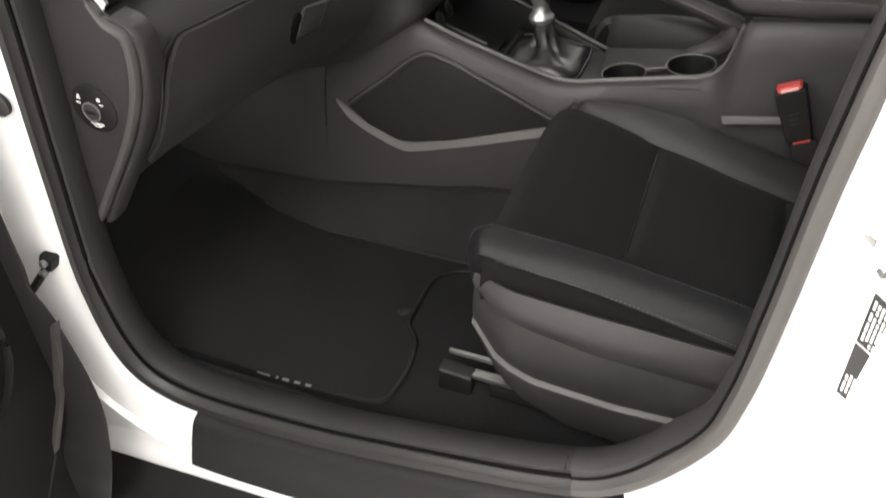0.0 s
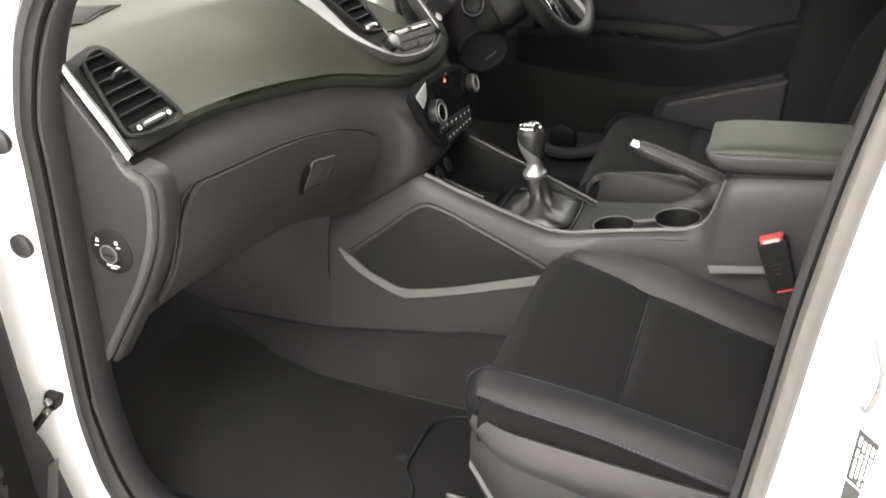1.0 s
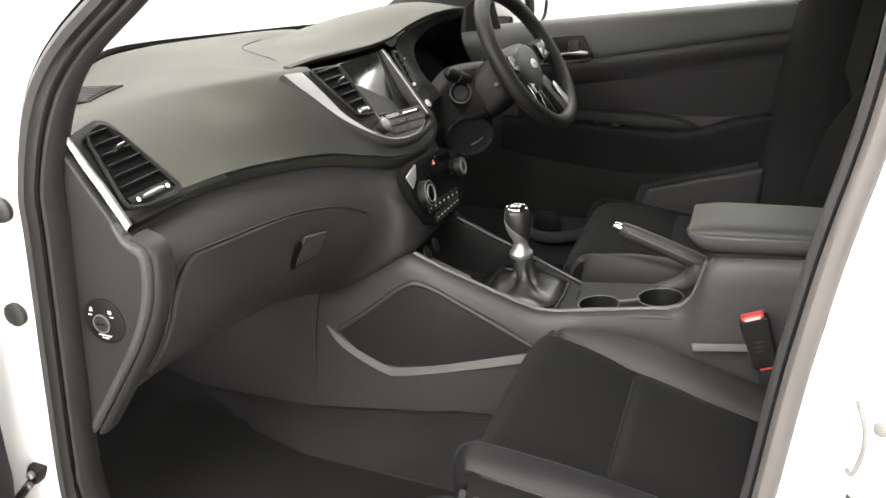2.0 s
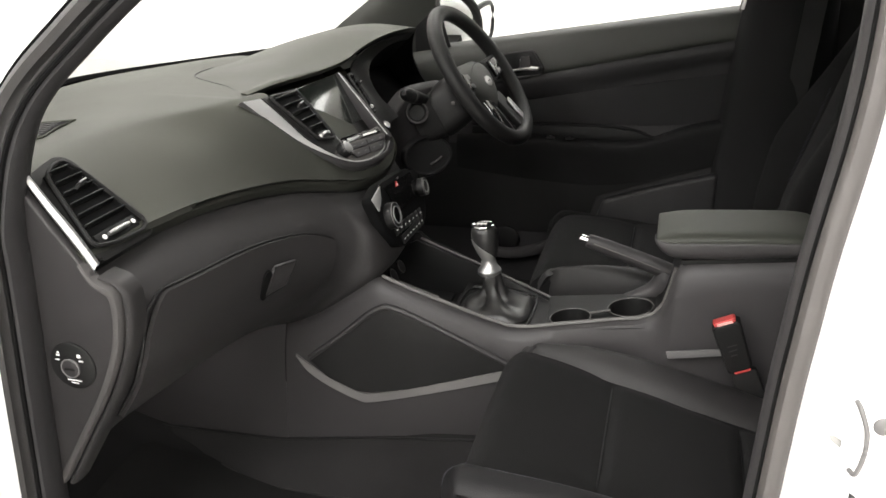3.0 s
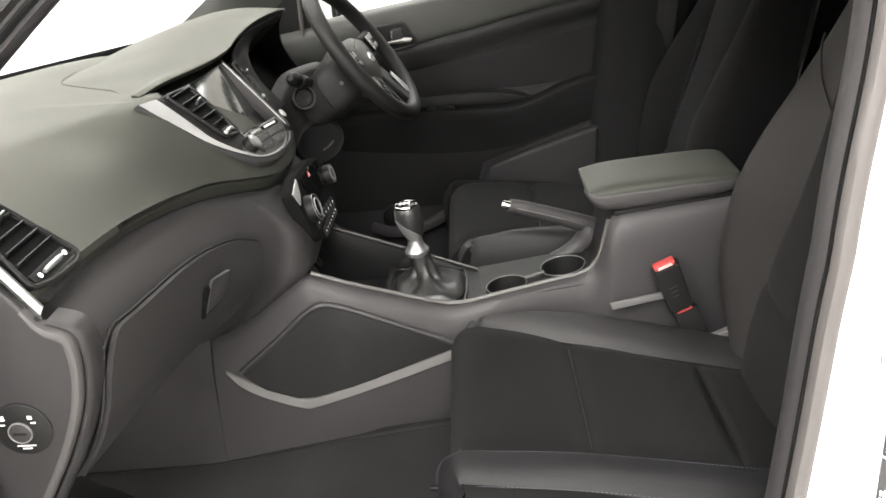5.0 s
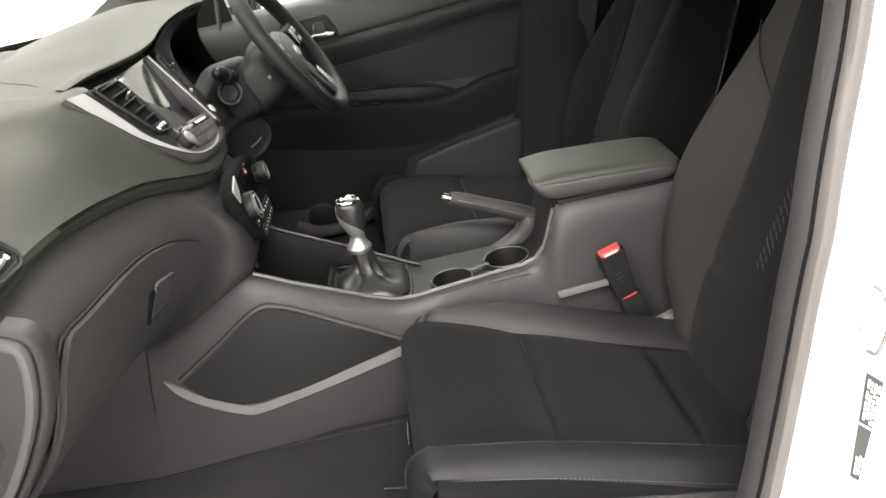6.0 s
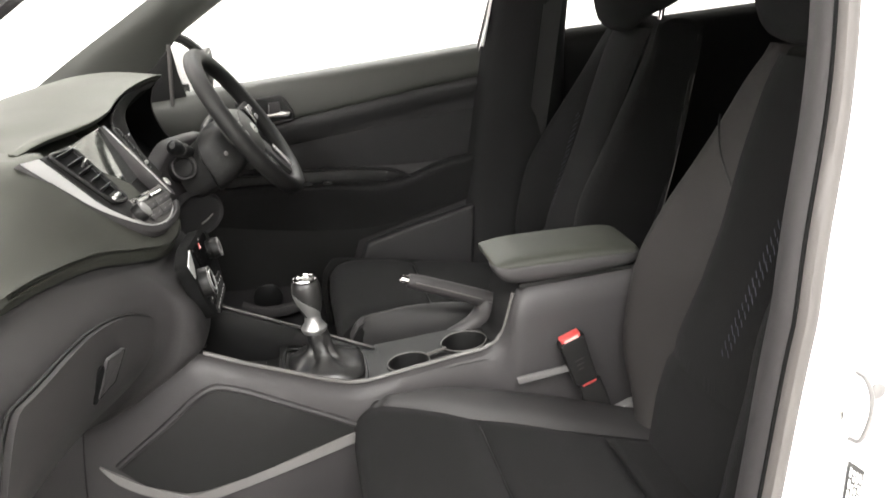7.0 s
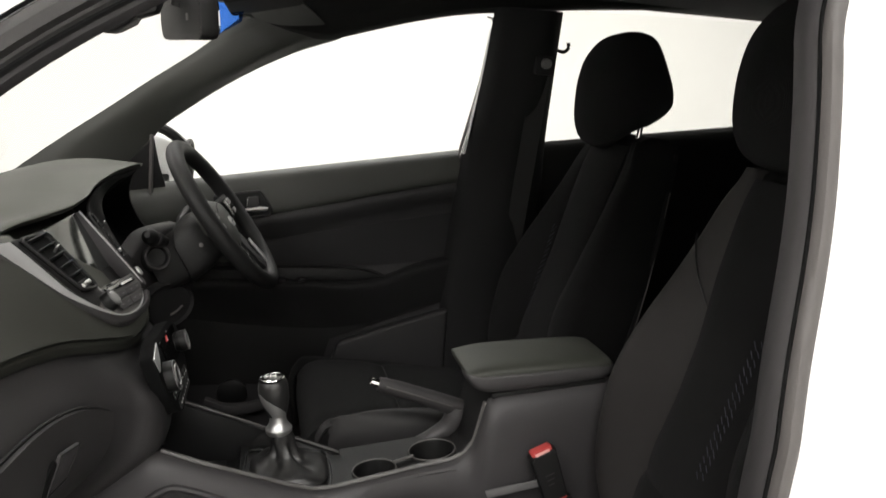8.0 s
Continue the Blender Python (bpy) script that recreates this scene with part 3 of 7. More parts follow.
low_rows = [low_row(-0.700, (-0.37, 1.045), (-0.318, 0.965), (-0.370, 0.835), (-0.475, 0.715)), low_row(-0.60, (-0.362, 1.045), (-0.318, 0.965), (-0.365, 0.835), (-0.47, 0.725)),
            low_row(-0.45, (-0.342, 1.035), (-0.302, 0.95), (-0.345, 0.825), (-0.45, 0.735)), low_row(-0.32, (-0.315, 1.015), (-0.282, 0.935), (-0.325, 0.815), (-0.43, 0.73)),
            low_row(-0.225, (-0.285, 0.998), (-0.258, 0.92), (-0.300, 0.80), (-0.41, 0.715)), low_row(-0.165, (-0.252, 0.982), (-0.218, 0.905), (-0.265, 0.79), (-0.39, 0.70)),
            low_row(-0.13, (-0.235, 0.970), (-0.186, 0.90), (-0.200, 0.80), (-0.36, 0.70)), low_row(0.0, (-0.226, 0.960), (-0.184, 0.895), (-0.195, 0.80), (-0.36, 0.70)),
            low_row(0.13, (-0.24, 0.965), (-0.195, 0.90), (-0.22, 0.80), (-0.38, 0.70)), low_row(0.18, (-0.27, 0.97), (-0.25, 0.90), (-0.29, 0.80), (-0.40, 0.70))]
part("lower_shell", thicken(grid(net(low_rows, 5, 4)), 0.006), SHELL, dash)
part("driver_lower_shell", thicken(grid(net([[(-0.37, y, 1.00), (-0.31, y, 0.985), (-0.30, y, 0.93), (-0.32, y, 0.82), (-0.42, y, 0.70)] for y in (0.17, 0.4, 0.6, 0.71)], 2, 4)), 0.006), DARK, dash)

# end cap on the door side, with the airbag switch
cap = [(-0.475, -0.713, 1.12), (-0.433, -0.713, 1.150), (-0.395, -0.713, 1.098), (-0.364, -0.713, 1.058), (-0.348, -0.713, 1.036), (-0.326, -0.713, 1.025), (-0.320, -0.713, 1.006),
       (-0.322, -0.713, 0.971), (-0.333, -0.713, 0.928), (-0.358, -0.713, 0.872), (-0.397, -0.713, 0.805), (-0.452, -0.713, 0.714), (-0.470, -0.713, 0.72), (-0.476, -0.713, 0.80), (-0.480, -0.713, 1.0)]
end_cap = part("end_cap", slab(cap, (0, 0.014, 0), 0.004, 3), SHELL, dash)
rim_cap = [(x + 0.018 * (1 if x > -0.44 else -0.2), -0.702, z + (0.006 if z > 0.75 else -0.012)) for x, _, z in cap[4:11]]
rim_cap[0] = (-0.350, -0.704, 1.034)
def contour_band(points, profile, start):
    """A strip along the cap's contour; profile holds (outward, y) pairs, start narrows its beginning."""
    line = [Vector((p.x, 0, p.z)) for p in smooth_line(points, 6)]
    rows = []
    for i, p in enumerate(line):
        run = (line[min(i + 1, len(line) - 1)] - line[max(i - 1, 0)]).normalized()
        out = Vector((-run.z, 0, run.x))
        if out.x < 0:
            out = -out
        k = min(1.0, start + (1 - start) * i / 10)
        rows.append([(p.x + out.x * d * k, y, p.z + out.z * d * k) for d, y in profile])
    return thicken(grid(rows), 0.002)


# chamfer takes the lighter LIP colour for the light it catches
part("end_cap_lip", contour_band(cap[3:12], [(-0.009, -0.7120), (-0.0085, -0.7142), (-0.006, -0.7150), (-0.001, -0.7135), (0.001, -0.710), (0.001, -0.698)], 0.6), LIP, dash, "chamfered edge of the end cap, coloured lighter as lit")
part("end_cap_rim", contour_band(cap[4:12], [(0.0025, -0.696), (0.003, -0.7035), (0.005, -0.7065), (0.008, -0.7065), (0.011, -0.703), (0.0125, -0.697), (0.013, -0.688), (0.012, -0.672)], 0.4), SHELL, dash)
SWITCH = frame_on((-0.399, -0.7135, 0.912), (1, 0, 0), (0, 0, 1))
switch = part("airbag_switch", turned([(0.0335, -0.003), (0.0335, 0.0015), (0.031, 0.003)], SWITCH, 32), DARK, dash)
part("key_barrel", turned([(0.013, 0.003), (0.013, 0.006), (0.011, 0.007)], SWITCH @ pose(-0.001, -0.002, 0), 24), PLASTIC, switch)
part("key_slot", plate(SWITCH, rect(-0.0085, -0.004, 0.0065, -0.001), 0.001, 0.0, 0.0068), DARK, switch)
part("switch_ring", tube([SWITCH @ Vector((0.013 * math.cos(a * math.pi / 12) - 0.001, 0.013 * math.sin(a * math.pi / 12) - 0.002, 0.006)) for a in range(24)], 0.0011, True, 6), STRIPE, switch)
for u0, v0, u1, v1 in ((-0.021, 0.013, -0.016, 0.0155), (-0.0195, 0.0165, -0.0165, 0.019), (0.010, 0.014, 0.015, 0.0185), (0.012, 0.0085, 0.018, 0.0102), (-0.010, -0.0215, 0.011, -0.0200), (-0.005, -0.0252, 0.006, -0.0238), (-0.0235, 0.0065, -0.0175, 0.0082)):
    part("printed_mark", plate(SWITCH, rect(u0, v0, u1, v1), 0.0006, 0.0, 0.003), INK, switch)


def air_vent(m, outline, slats, lever):
    """A framed vent with slats, a thumb tab and a wheel on a face."""
    vent = part("air_vent", plate(m, outline, 0.004, 0.001, -0.004), PIT, dash)
    us = [p[0] for p in outline]
    vs = [p[1] for p in outline]
    lo, hi = min(vs), max(vs)

    def span(v):
        hits = []
        k = len(outline)
        for i in range(k):
            (u1, v1), (u2, v2) = outline[i], outline[(i + 1) % k]
            if (v1 - v) * (v2 - v) < 0:
                hits.append(u1 + (u2 - u1) * (v - v1) / (v2 - v1))
        return (min(hits), max(hits)) if len(hits) > 1 else (min(us), max(us))

    border = smooth_line([(*p, 0.004) for p in rounded(outline, 0.012, 3)], 1, True)
    part("vent_frame", tube([m @ p for p in border], 0.003, True, 8, up=m.col[2].to_3d()), DARK, vent)
    for i in range(slats):
        v = lo + (hi - lo) * (0.30 + 0.62 * i / (slats - 1))
        a, b = span(v)
        tilt = m @ pose((a + b) / 2, v, 0.002, 72, 0, 0)
        part("slat", box((0, 0, 0), (b - a - 0.012, 0.012, 0.0026), 0.0008, 1, tilt), VENT, vent)
    a, b = span(lo + (hi - lo) * 0.68)
    c = (a + b) / 2
    part("thumb_tab", tube([m @ Vector((c - lever * 0.5, lo + (hi - lo) * 0.66, 0.010)), m @ Vector((c - lever * 0.4, lo + (hi - lo) * 0.68, 0.014)), m @ Vector((c + lever * 0.4, lo + (hi - lo) * 0.70, 0.014)), m @ Vector((c + lever * 0.5, lo + (hi - lo) * 0.69, 0.010))], 0.0028, seg=8), DARK, vent)
    part("tab_gleam", tube([m @ Vector((c - lever * 0.2, lo + (hi - lo) * 0.70, 0.0165)), m @ Vector((c + lever * 0.5, lo + (hi - lo) * 0.71, 0.0165))], 0.0012, seg=6), SATIN, vent)
    a, b = span(lo + (hi - lo) * 0.13)
    v = lo + (hi - lo) * 0.13
    part("wheel_slot", plate(m, rect(a + 0.012, v - 0.008, b - 0.010, v + 0.008), 0.003, 0.001, 0.0), VENT, vent)
    part("vent_wheel", tube([m @ Vector((a + (b - a) * k, v, 0.006)) for k in (0.32, 0.40, 0.52, 0.64, 0.72)], [0.0025, 0.0038, 0.004, 0.0038, 0.0025], seg=10), SATIN, vent, "ridged silver thumb wheel")
    for k in (0.24, 0.82):
        part("wheel_mark", turned([(0.0035, 0), (0.0035, 0.001)], m @ Matrix.Translation((a + (b - a) * k, v, 0.004)), 12), INK, vent)
    return vent


VENT_L = frame_on((-0.404, -0.62, 1.1105), (0, 1, 0), (-0.087, 0, 0.101))
part("vent_surround", plate(VENT_L, rounded([(-0.066, -0.080), (0.048, -0.082), (0.062, -0.064), (0.018, 0.062), (-0.002, 0.072), (-0.066, 0.060)], 0.012, 4), 0.055, 0.005, -0.055), DARK, dash)
air_vent(VENT_L @ Matrix.Translation((0, 0, 0.003)), [(-0.066, -0.058), (-0.030, -0.067), (0.028, -0.071), (0.043, -0.062), (0.012, 0.034), (-0.006, 0.059), (-0.024, 0.057), (-0.046, 0.049)], 6, 0.02)
strip_a = smooth_line([(-0.425, -0.708, 1.158), (-0.401, -0.709, 1.125), (-0.376, -0.709, 1.092), (-0.348, -0.708, 1.050)], 3)
strip_b = smooth_line([(-0.427, -0.697, 1.161), (-0.403, -0.696, 1.128), (-0.378, -0.694, 1.095), (-0.350, -0.693, 1.053)], 3)
part("silver_strip", thicken(grid([[a + Vector((-0.004, 0.006, -0.008)), a, (a + b) / 2 + Vector((0.003, -0.002, 0.004)), b, b + Vector((-0.006, 0.004, -0.006))] for a, b in zip(strip_a, strip_b)]), 0.002), SATINTRIM, dash, "satin silver vent trim strip")

# defroster grille on the top pad
DEF = frame_on((-0.632, -0.443, 1.1375), (0.78, 0.62, 0), (-0.62, 0.78, 0.0))
grille = part("defroster_grille", plate(DEF, rounded([(-0.10, -0.046), (0.012, -0.046), (0.030, 0.0), (0.058, 0.046), (-0.10, 0.050)], 0.01), 0.004, 0.001), PIT, dash)
for i in range(7):
    v = -0.038 + 0.0125 * i
    e = 0.012 + 0.4 * (v + 0.046)
    part("grille_slat", box(((e - 0.10) / 2, v, 0.004), (e + 0.09, 0.003, 0.004), 0.0, 1, DEF), PLASTIC, grille)
part("grille_rim", tube([DEF @ Vector(p) for p in ((-0.10, -0.048, 0.004), (0.013, -0.048, 0.004), (0.032, 0.0, 0.004), (0.062, 0.049, 0.004), (-0.10, 0.053, 0.004))], 0.002, seg=6), PAD, grille)

# glove box lid with its handle
def bend(table, y):
    """A smooth curve through a short table."""
    ys = [p[0] for p in table]
    return float(np.polyval(np.polyfit(ys, [p[1] for p in table], min(3, len(ys) - 1)), y))


def glove_point(y, v):
    """On the lower shell: v from 0 at the lid's foot to 1 at its top."""
    tx = bend([(-0.66, -0.319), (-0.45, -0.301), (-0.32, -0.281), (-0.21, -0.256), (-0.16, -0.222)], y)
    tz = bend([(-0.66, 0.994), (-0.45, 0.974), (-0.32, 0.953), (-0.21, 0.926), (-0.16, 0.91)], y)
    bx = bend([(-0.66, -0.378), (-0.45, -0.356), (-0.32, -0.338), (-0.21, -0.315)], y)
    bz = bend([(-0.66, 0.815), (-0.45, 0.805), (-0.32, 0.795), (-0.21, 0.785)], y)
    bulge = 0.024 * math.sin(math.pi * min(max(v, 0), 1))
    return Vector((bx + (tx - bx) * v + bulge + 0.0035, y, bz + (tz - bz) * v))


def lid_top(s):
    """How far up the lid reaches at s, 0 to 1 along it, with rounded upper corners."""
    return 1.0 - 0.10 * max(0.0, (s - 0.80) / 0.20) ** 2.2 - 0.07 * max(0.0, (0.05 - s) / 0.05) ** 2


def lid_edge(v):
    """Where the lid ends towards the door."""
    return lerp([(0.0, -0.672), (0.5, -0.678), (0.75, -0.672), (0.9, -0.660), (1.0, -0.645)], v)


lid_rows = []
for i in range(41):
    lid_rows.append([glove_point(lid_edge(k / 12) * (1 - i / 40) - 0.205 * i / 40, lid_top(i / 40) * k / 12) for k in range(13)])
lid = part("glove_box_lid", thicken(grid(lid_rows), 0.008), SHELL, dash)
part("lid_gap", tube([glove_point(lid_edge(k / 12) - 0.003, k / 12) + Vector((0.001, 0, 0)) for k in range(12)] + [glove_point(-0.648 + 0.446 * i / 40, lid_top(i / 40) + 0.012) - Vector((0.002, 0, 0)) for i in range(41)] + [glove_point(-0.200, 0.83 - 0.1 * k) - Vector((0.002, 0, 0)) for k in range(6)], 0.0024, seg=6, up=(1, 0, 0)), DARK, dash)
hm = frame_on(glove_point(-0.362, 0.62) + Vector((0.0085, 0, 0)), (0.19, 1.0, -0.14), (0.22, 0, 1))
lid_handle = part("lid_handle", plate(hm, rounded([(-0.032, -0.026), (0.022, -0.018), (0.040, 0.026), (-0.022, 0.028)], 0.006), 0.005, 0.002), PLASTIC, lid)
part("handle_recess", plate(hm, [(-0.034 + 0.013 * math.cos(k * math.pi / 8), -0.004 + 0.027 * math.sin(k * math.pi / 8)) for k in range(16)], 0.004, 0.001), PIT, lid_handle)
part("handle_rim", tube([hm @ Vector(p) for p in ((-0.030, -0.024, 0.0055), (-0.021, 0.027, 0.0055), (0.038, 0.025, 0.0055), (0.021, -0.017, 0.0055))], 0.0010, True, 6), DARK, lid_handle)

# centre pod: silver rimmed shield with vents, screen and keys
pod = part("centre_pod", plate(POD, [p[:2] for p in rim_in] + far_edge, 0.012, 0.001, -0.024), DARK, dash)
so, si = smooth_line(rim_out, 4), smooth_line(rim_in, 4)


def rim_strip(a, b, near, far):
    """A stretch of the rim between two shares of its width, counted from outside."""
    rows = []
    for k in range(a, b):
        o = so[k].lerp(si[k], lerp(near, k))
        i = so[k].lerp(si[k], lerp(far, k))
        d = Vector((so[k].x - si[k].x, so[k].y - si[k].y, 0)).normalized() * 0.002
        rows.append([POD @ p for p in (o + d + Vector((0, 0, -0.016)), o, o.lerp(i, 0.12) + Vector((0, 0, 0.0012)), o.lerp(i, 0.88) + Vector((0, 0, 0.0012)), i, i - d - Vector((0, 0, 0.006)))])
    return thicken(grid(rows), 0.001)


share = [(0, 0.05), (6, 0.14), (12, 0.32), (18, 0.56), (24, 0.78), (30, 0.90)]
part("pod_rim", rim_strip(0, 31, share, [(0, 1.0), (8, 0.98), (30, 0.95)]), SATINRIM, pod, "satin silver pod rim")
part("pod_lower_rim", rim_strip(0, 31, [(0, 0.0)], share), PLASTIC, pod)
part("pod_foot_rim", rim_strip(30, 41, [(0, 0.0)], [(0, 1.0)]), PLASTIC, pod)
part("vent_field", plate(POD, [p[:2] for p in rim_in[:6]] + [(-0.070, 0.022), (-0.0785, 0.151)], 0.022, 0.001, -0.014), DARK, pod)
part("key_field", plate(POD, [(-0.112, 0.010), (-0.108, 0.004), (-0.081, -0.019), (-0.041, -0.031), (0.008, -0.035), (0.045, -0.030), (0.074, -0.017), (0.094, -0.002), (0.088, 0.016), (-0.068, 0.026)], 0.022, 0.001, -0.014), GREY, pod, "grey face plate of the pod")
part("key_field_edge", tube(smooth_line([POD @ Vector(p) for p in ((-0.108, 0.005, 0.0085), (-0.081, -0.018, 0.0085), (-0.041, -0.030, 0.0085), (0.008, -0.034, 0.0085), (0.045, -0.029, 0.0085), (0.072, -0.016, 0.0085))], 4), 0.0016, seg=6), SATINTRIM, pod, "thin bright edge of the face plate")
air_vent(POD @ Matrix.Translation((0, 0, 0.009)), [(-0.130, 0.044), (-0.078, 0.034), (-0.087, 0.144), (-0.176, 0.152)], 5, 0.018)
air_vent(POD @ Matrix.Translation((0, 0, 0.004)), [(0.107, 0.046), (0.121, 0.046), (0.143, 0.138), (0.122, 0.142)], 5, 0.006)
TILTED = POD @ pose(0, 0.085, -0.007, 9.5, 0, 0) @ Matrix.Translation((0, -0.085, 0.005))
screen = part("touch_screen", plate(TILTED, rounded([(-0.066, 0.022), (0.094, 0.008), (0.094, 0.154), (-0.078, 0.152)], 0.003), 0.008, 0.0008, -0.012), SCREEN, pod, "glossy dark touch screen")
part("screen_rim", tube([POD @ Vector(p) for p in ((-0.068, 0.023, 0.0075), (-0.0775, 0.151, 0.0075))], 0.0016, seg=6), STRIPE, screen)
part("screen_foot", plate(POD, [(-0.068, 0.024), (0.090, 0.010), (0.090, 0.017), (-0.066, 0.032)], 0.014, 0.001, -0.010), GLOSS, screen)
pillar = part("screen_pillar", plate(POD, [(0.086, 0.152), (0.097, 0.152), (0.101, 0.10), (0.104, 0.04), (0.108, -0.008), (0.100, -0.018), (0.090, -0.010), (0.089, 0.05)], 0.028, 0.003, -0.016), PLASTIC, pod, "grey pillar beside the screen")
part("pillar_edge", tube([POD @ Vector(p) for p in ((0.0875, 0.150, 0.0115), (0.0905, 0.05, 0.0115), (0.0915, -0.008, 0.0115))], 0.0014, seg=6), SATINTRIM, pillar)
part("disc_slot", plate(POD, [(-0.060, 0.016), (0.076, 0.003), (0.077, 0.012), (-0.058, 0.025)], 0.004, 0.001, 0.007), GLOSS, pod)
part("slot_gleam", plate(POD, [(-0.050, 0.0185), (-0.006, 0.0142), (-0.005, 0.0182), (-0.049, 0.0225)], 0.002, 0.0005, 0.010), SATIN, pod)
part("slot_gleam", plate(POD, [(0.010, 0.0115), (0.062, 0.0065), (0.063, 0.0105), (0.011, 0.0155)], 0.002, 0.0005, 0.010), INK, pod)


def quad_at(q, s, t):
    (a, b, c, d) = [Vector((*p, 0)) for p in q]
    p = a.lerp(b, s).lerp(d.lerp(c, s), t)
    return (p.x, p.y)


for q in ([(-0.062, 0.011), (0.084, -0.003), (0.076, -0.013), (-0.068, 0.000)], [(-0.069, -0.003), (0.074, -0.016), (0.046, -0.027), (-0.060, -0.018)]):
    for k in range(2):
        s0, s1 = 0.01 + 0.495 * k, 0.49 + 0.495 * k
        part("pod_key", plate(POD, [quad_at(q, s0, 1), quad_at(q, s1, 1), quad_at(q, s1, 0), quad_at(q, s0, 0)], 0.004, 0.0008, 0.0075), PLASTIC, pod)
        for f in (0.28, 0.74):
            m = quad_at(q, s0 + (s1 - s0) * f, 0.5)
            part("key_mark", plate(POD, rect(m[0] - 0.004, m[1] - 0.0008, m[0] + 0.003, m[1] + 0.0008), 0.0004, 0.0, 0.0116), STRIPE, pod)


def knob(name, m, r, parent, height=0.016):
    k = part(name, turned([(r, 0.0), (r, height * 0.8), (r * 0.93, height), (r * 0.6, height)], m, 28), VENT, parent)
    part("knob_ring", tube([m @ Vector((r * 0.95 * math.cos(a * math.pi / 14), r * 0.95 * math.sin(a * math.pi / 14), height)) for a in range(28)], r * 0.035, True, 6), STRIPE, k, "satin grey knob ring")
    return k


vol = knob("volume_knob", POD @ pose(-0.086, 0.006, 0.006), 0.0155, pod, 0.018)
part("knob_face", turned([(0.012, 0.0), (0.0125, 0.001), (0.011, 0.0022), (0.004, 0.0030)], POD @ pose(-0.086, 0.006, 0.024), 20), SATINTRIM, vol, "bright knob face")
tune = knob("tuning_knob", POD @ pose(0.117, 0.010, -0.004), 0.010, pod)
part("knob_face", turned([(0.0085, 0.0), (0.008, 0.0014), (0.004, 0.0022)], POD @ pose(0.117, 0.010, 0.012), 20), SATIN, tune, "bright knob face")

# climate panel below
AIR = frame_on((-0.176, 0.0, 0.915), (0, 1, 0), (-0.30, 0, 0.954))
panel = part("climate_panel", plate(AIR, rounded([(-0.146, 0.058), (-0.085, 0.070), (0.06, 0.058), (0.125, 0.034), (0.138, -0.010), (0.094, -0.062), (-0.038, -0.074), (-0.088, -0.056), (-0.122, -0.018)], 0.014, 3), 0.022, 0.003, -0.020), PIT, dash, "matt black climate panel")
part("climate_display", plate(AIR, rounded([(-0.074, 0.060), (0.078, 0.046), (0.086, -0.006), (-0.046, 0.000)], 0.006), 0.003, 0.0008, 0.002), GLOSS, panel)
part("panel_gleam", plate(AIR, rounded([(-0.144, 0.057), (-0.090, 0.067), (-0.104, 0.042), (-0.128, 0.028)], 0.003), 0.002, 0.0006, 0.002), SATINRIM, panel, "silver corner of the climate panel")
k1 = knob("temperature_knob", AIR @ pose(-0.090, 0.006, 0.002), 0.025, panel, 0.016)
part("knob_face", turned([(0.018, 0.0), (0.017, 0.003)], AIR @ pose(-0.090, 0.006, 0.016), 20), GLOSS, k1)
part("face_ring", tube([AIR @ Vector((-0.090 + 0.0165 * math.cos(a * math.pi / 12), 0.006 + 0.0165 * math.sin(a * math.pi / 12), 0.0195)) for a in range(24)], 0.0012, True, 6), SATINTRIM, k1, "bright ring on the knob")
k2 = knob("fan_knob", AIR @ pose(0.108, 0.002, 0.002), 0.019, panel, 0.014)
part("face_ring", tube([AIR @ Vector((0.108 + 0.013 * math.cos(a * math.pi / 12), 0.002 + 0.013 * math.sin(a * math.pi / 12), 0.0165)) for a in range(24)], 0.0012, True, 6), SATINTRIM, k2, "bright ring on the knob")
part("hazard_switch", plate(AIR, [(-0.020, 0.043), (-0.006, 0.0415), (-0.012, 0.0525)], 0.002, 0.0004, 0.0045), RED, panel, "small red hazard triangle")
part("hazard_mark", plate(AIR, [(-0.0165, 0.0445), (-0.0105, 0.044), (-0.013, 0.0485)], 0.0006, 0.0, 0.0066), INK, panel)
part("display_mark", plate(AIR, rect(-0.004, 0.0535, 0.005, 0.0565), 0.0006, 0.0, 0.0051), STRIPE, panel)
for (ua, va), (ub, vb) in (((-0.078, -0.027), (0.062, -0.040)), ((-0.056, -0.053), (0.056, -0.056))):
    for c in range(7):
        f = c / 6
        u, v = ua + (ub - ua) * f, va + (vb - va) * f
        part("climate_key", plate(AIR, rounded(rect(u - 0.009, v - 0.009, u + 0.009, v + 0.009), 0.002), 0.003, 0.0008, 0.002), DARK, panel)
        part("key_mark", plate(AIR, rect(u - 0.0035, v - 0.0012, u + 0.003, v + 0.0012), 0.0004, 0.0, 0.0051), INK, panel)

# instrument hood and binnacle in front of the wheel
def hood_row(back, m1, m2, lip):
    x, y, z = lip
    rise = lerp([(-0.17, 0.0), (-0.10, 1.0), (0.13, 1.0), (0.27, 0.3), (0.4, 0.0)], y)
    lip = x, y, z = x - 0.007 * rise, y, z + 0.004 * rise
    return [back, m1, m2, (x - 0.012, y - 0.001, z + 0.003), lip, (x - 0.006, y, z - 0.008)]


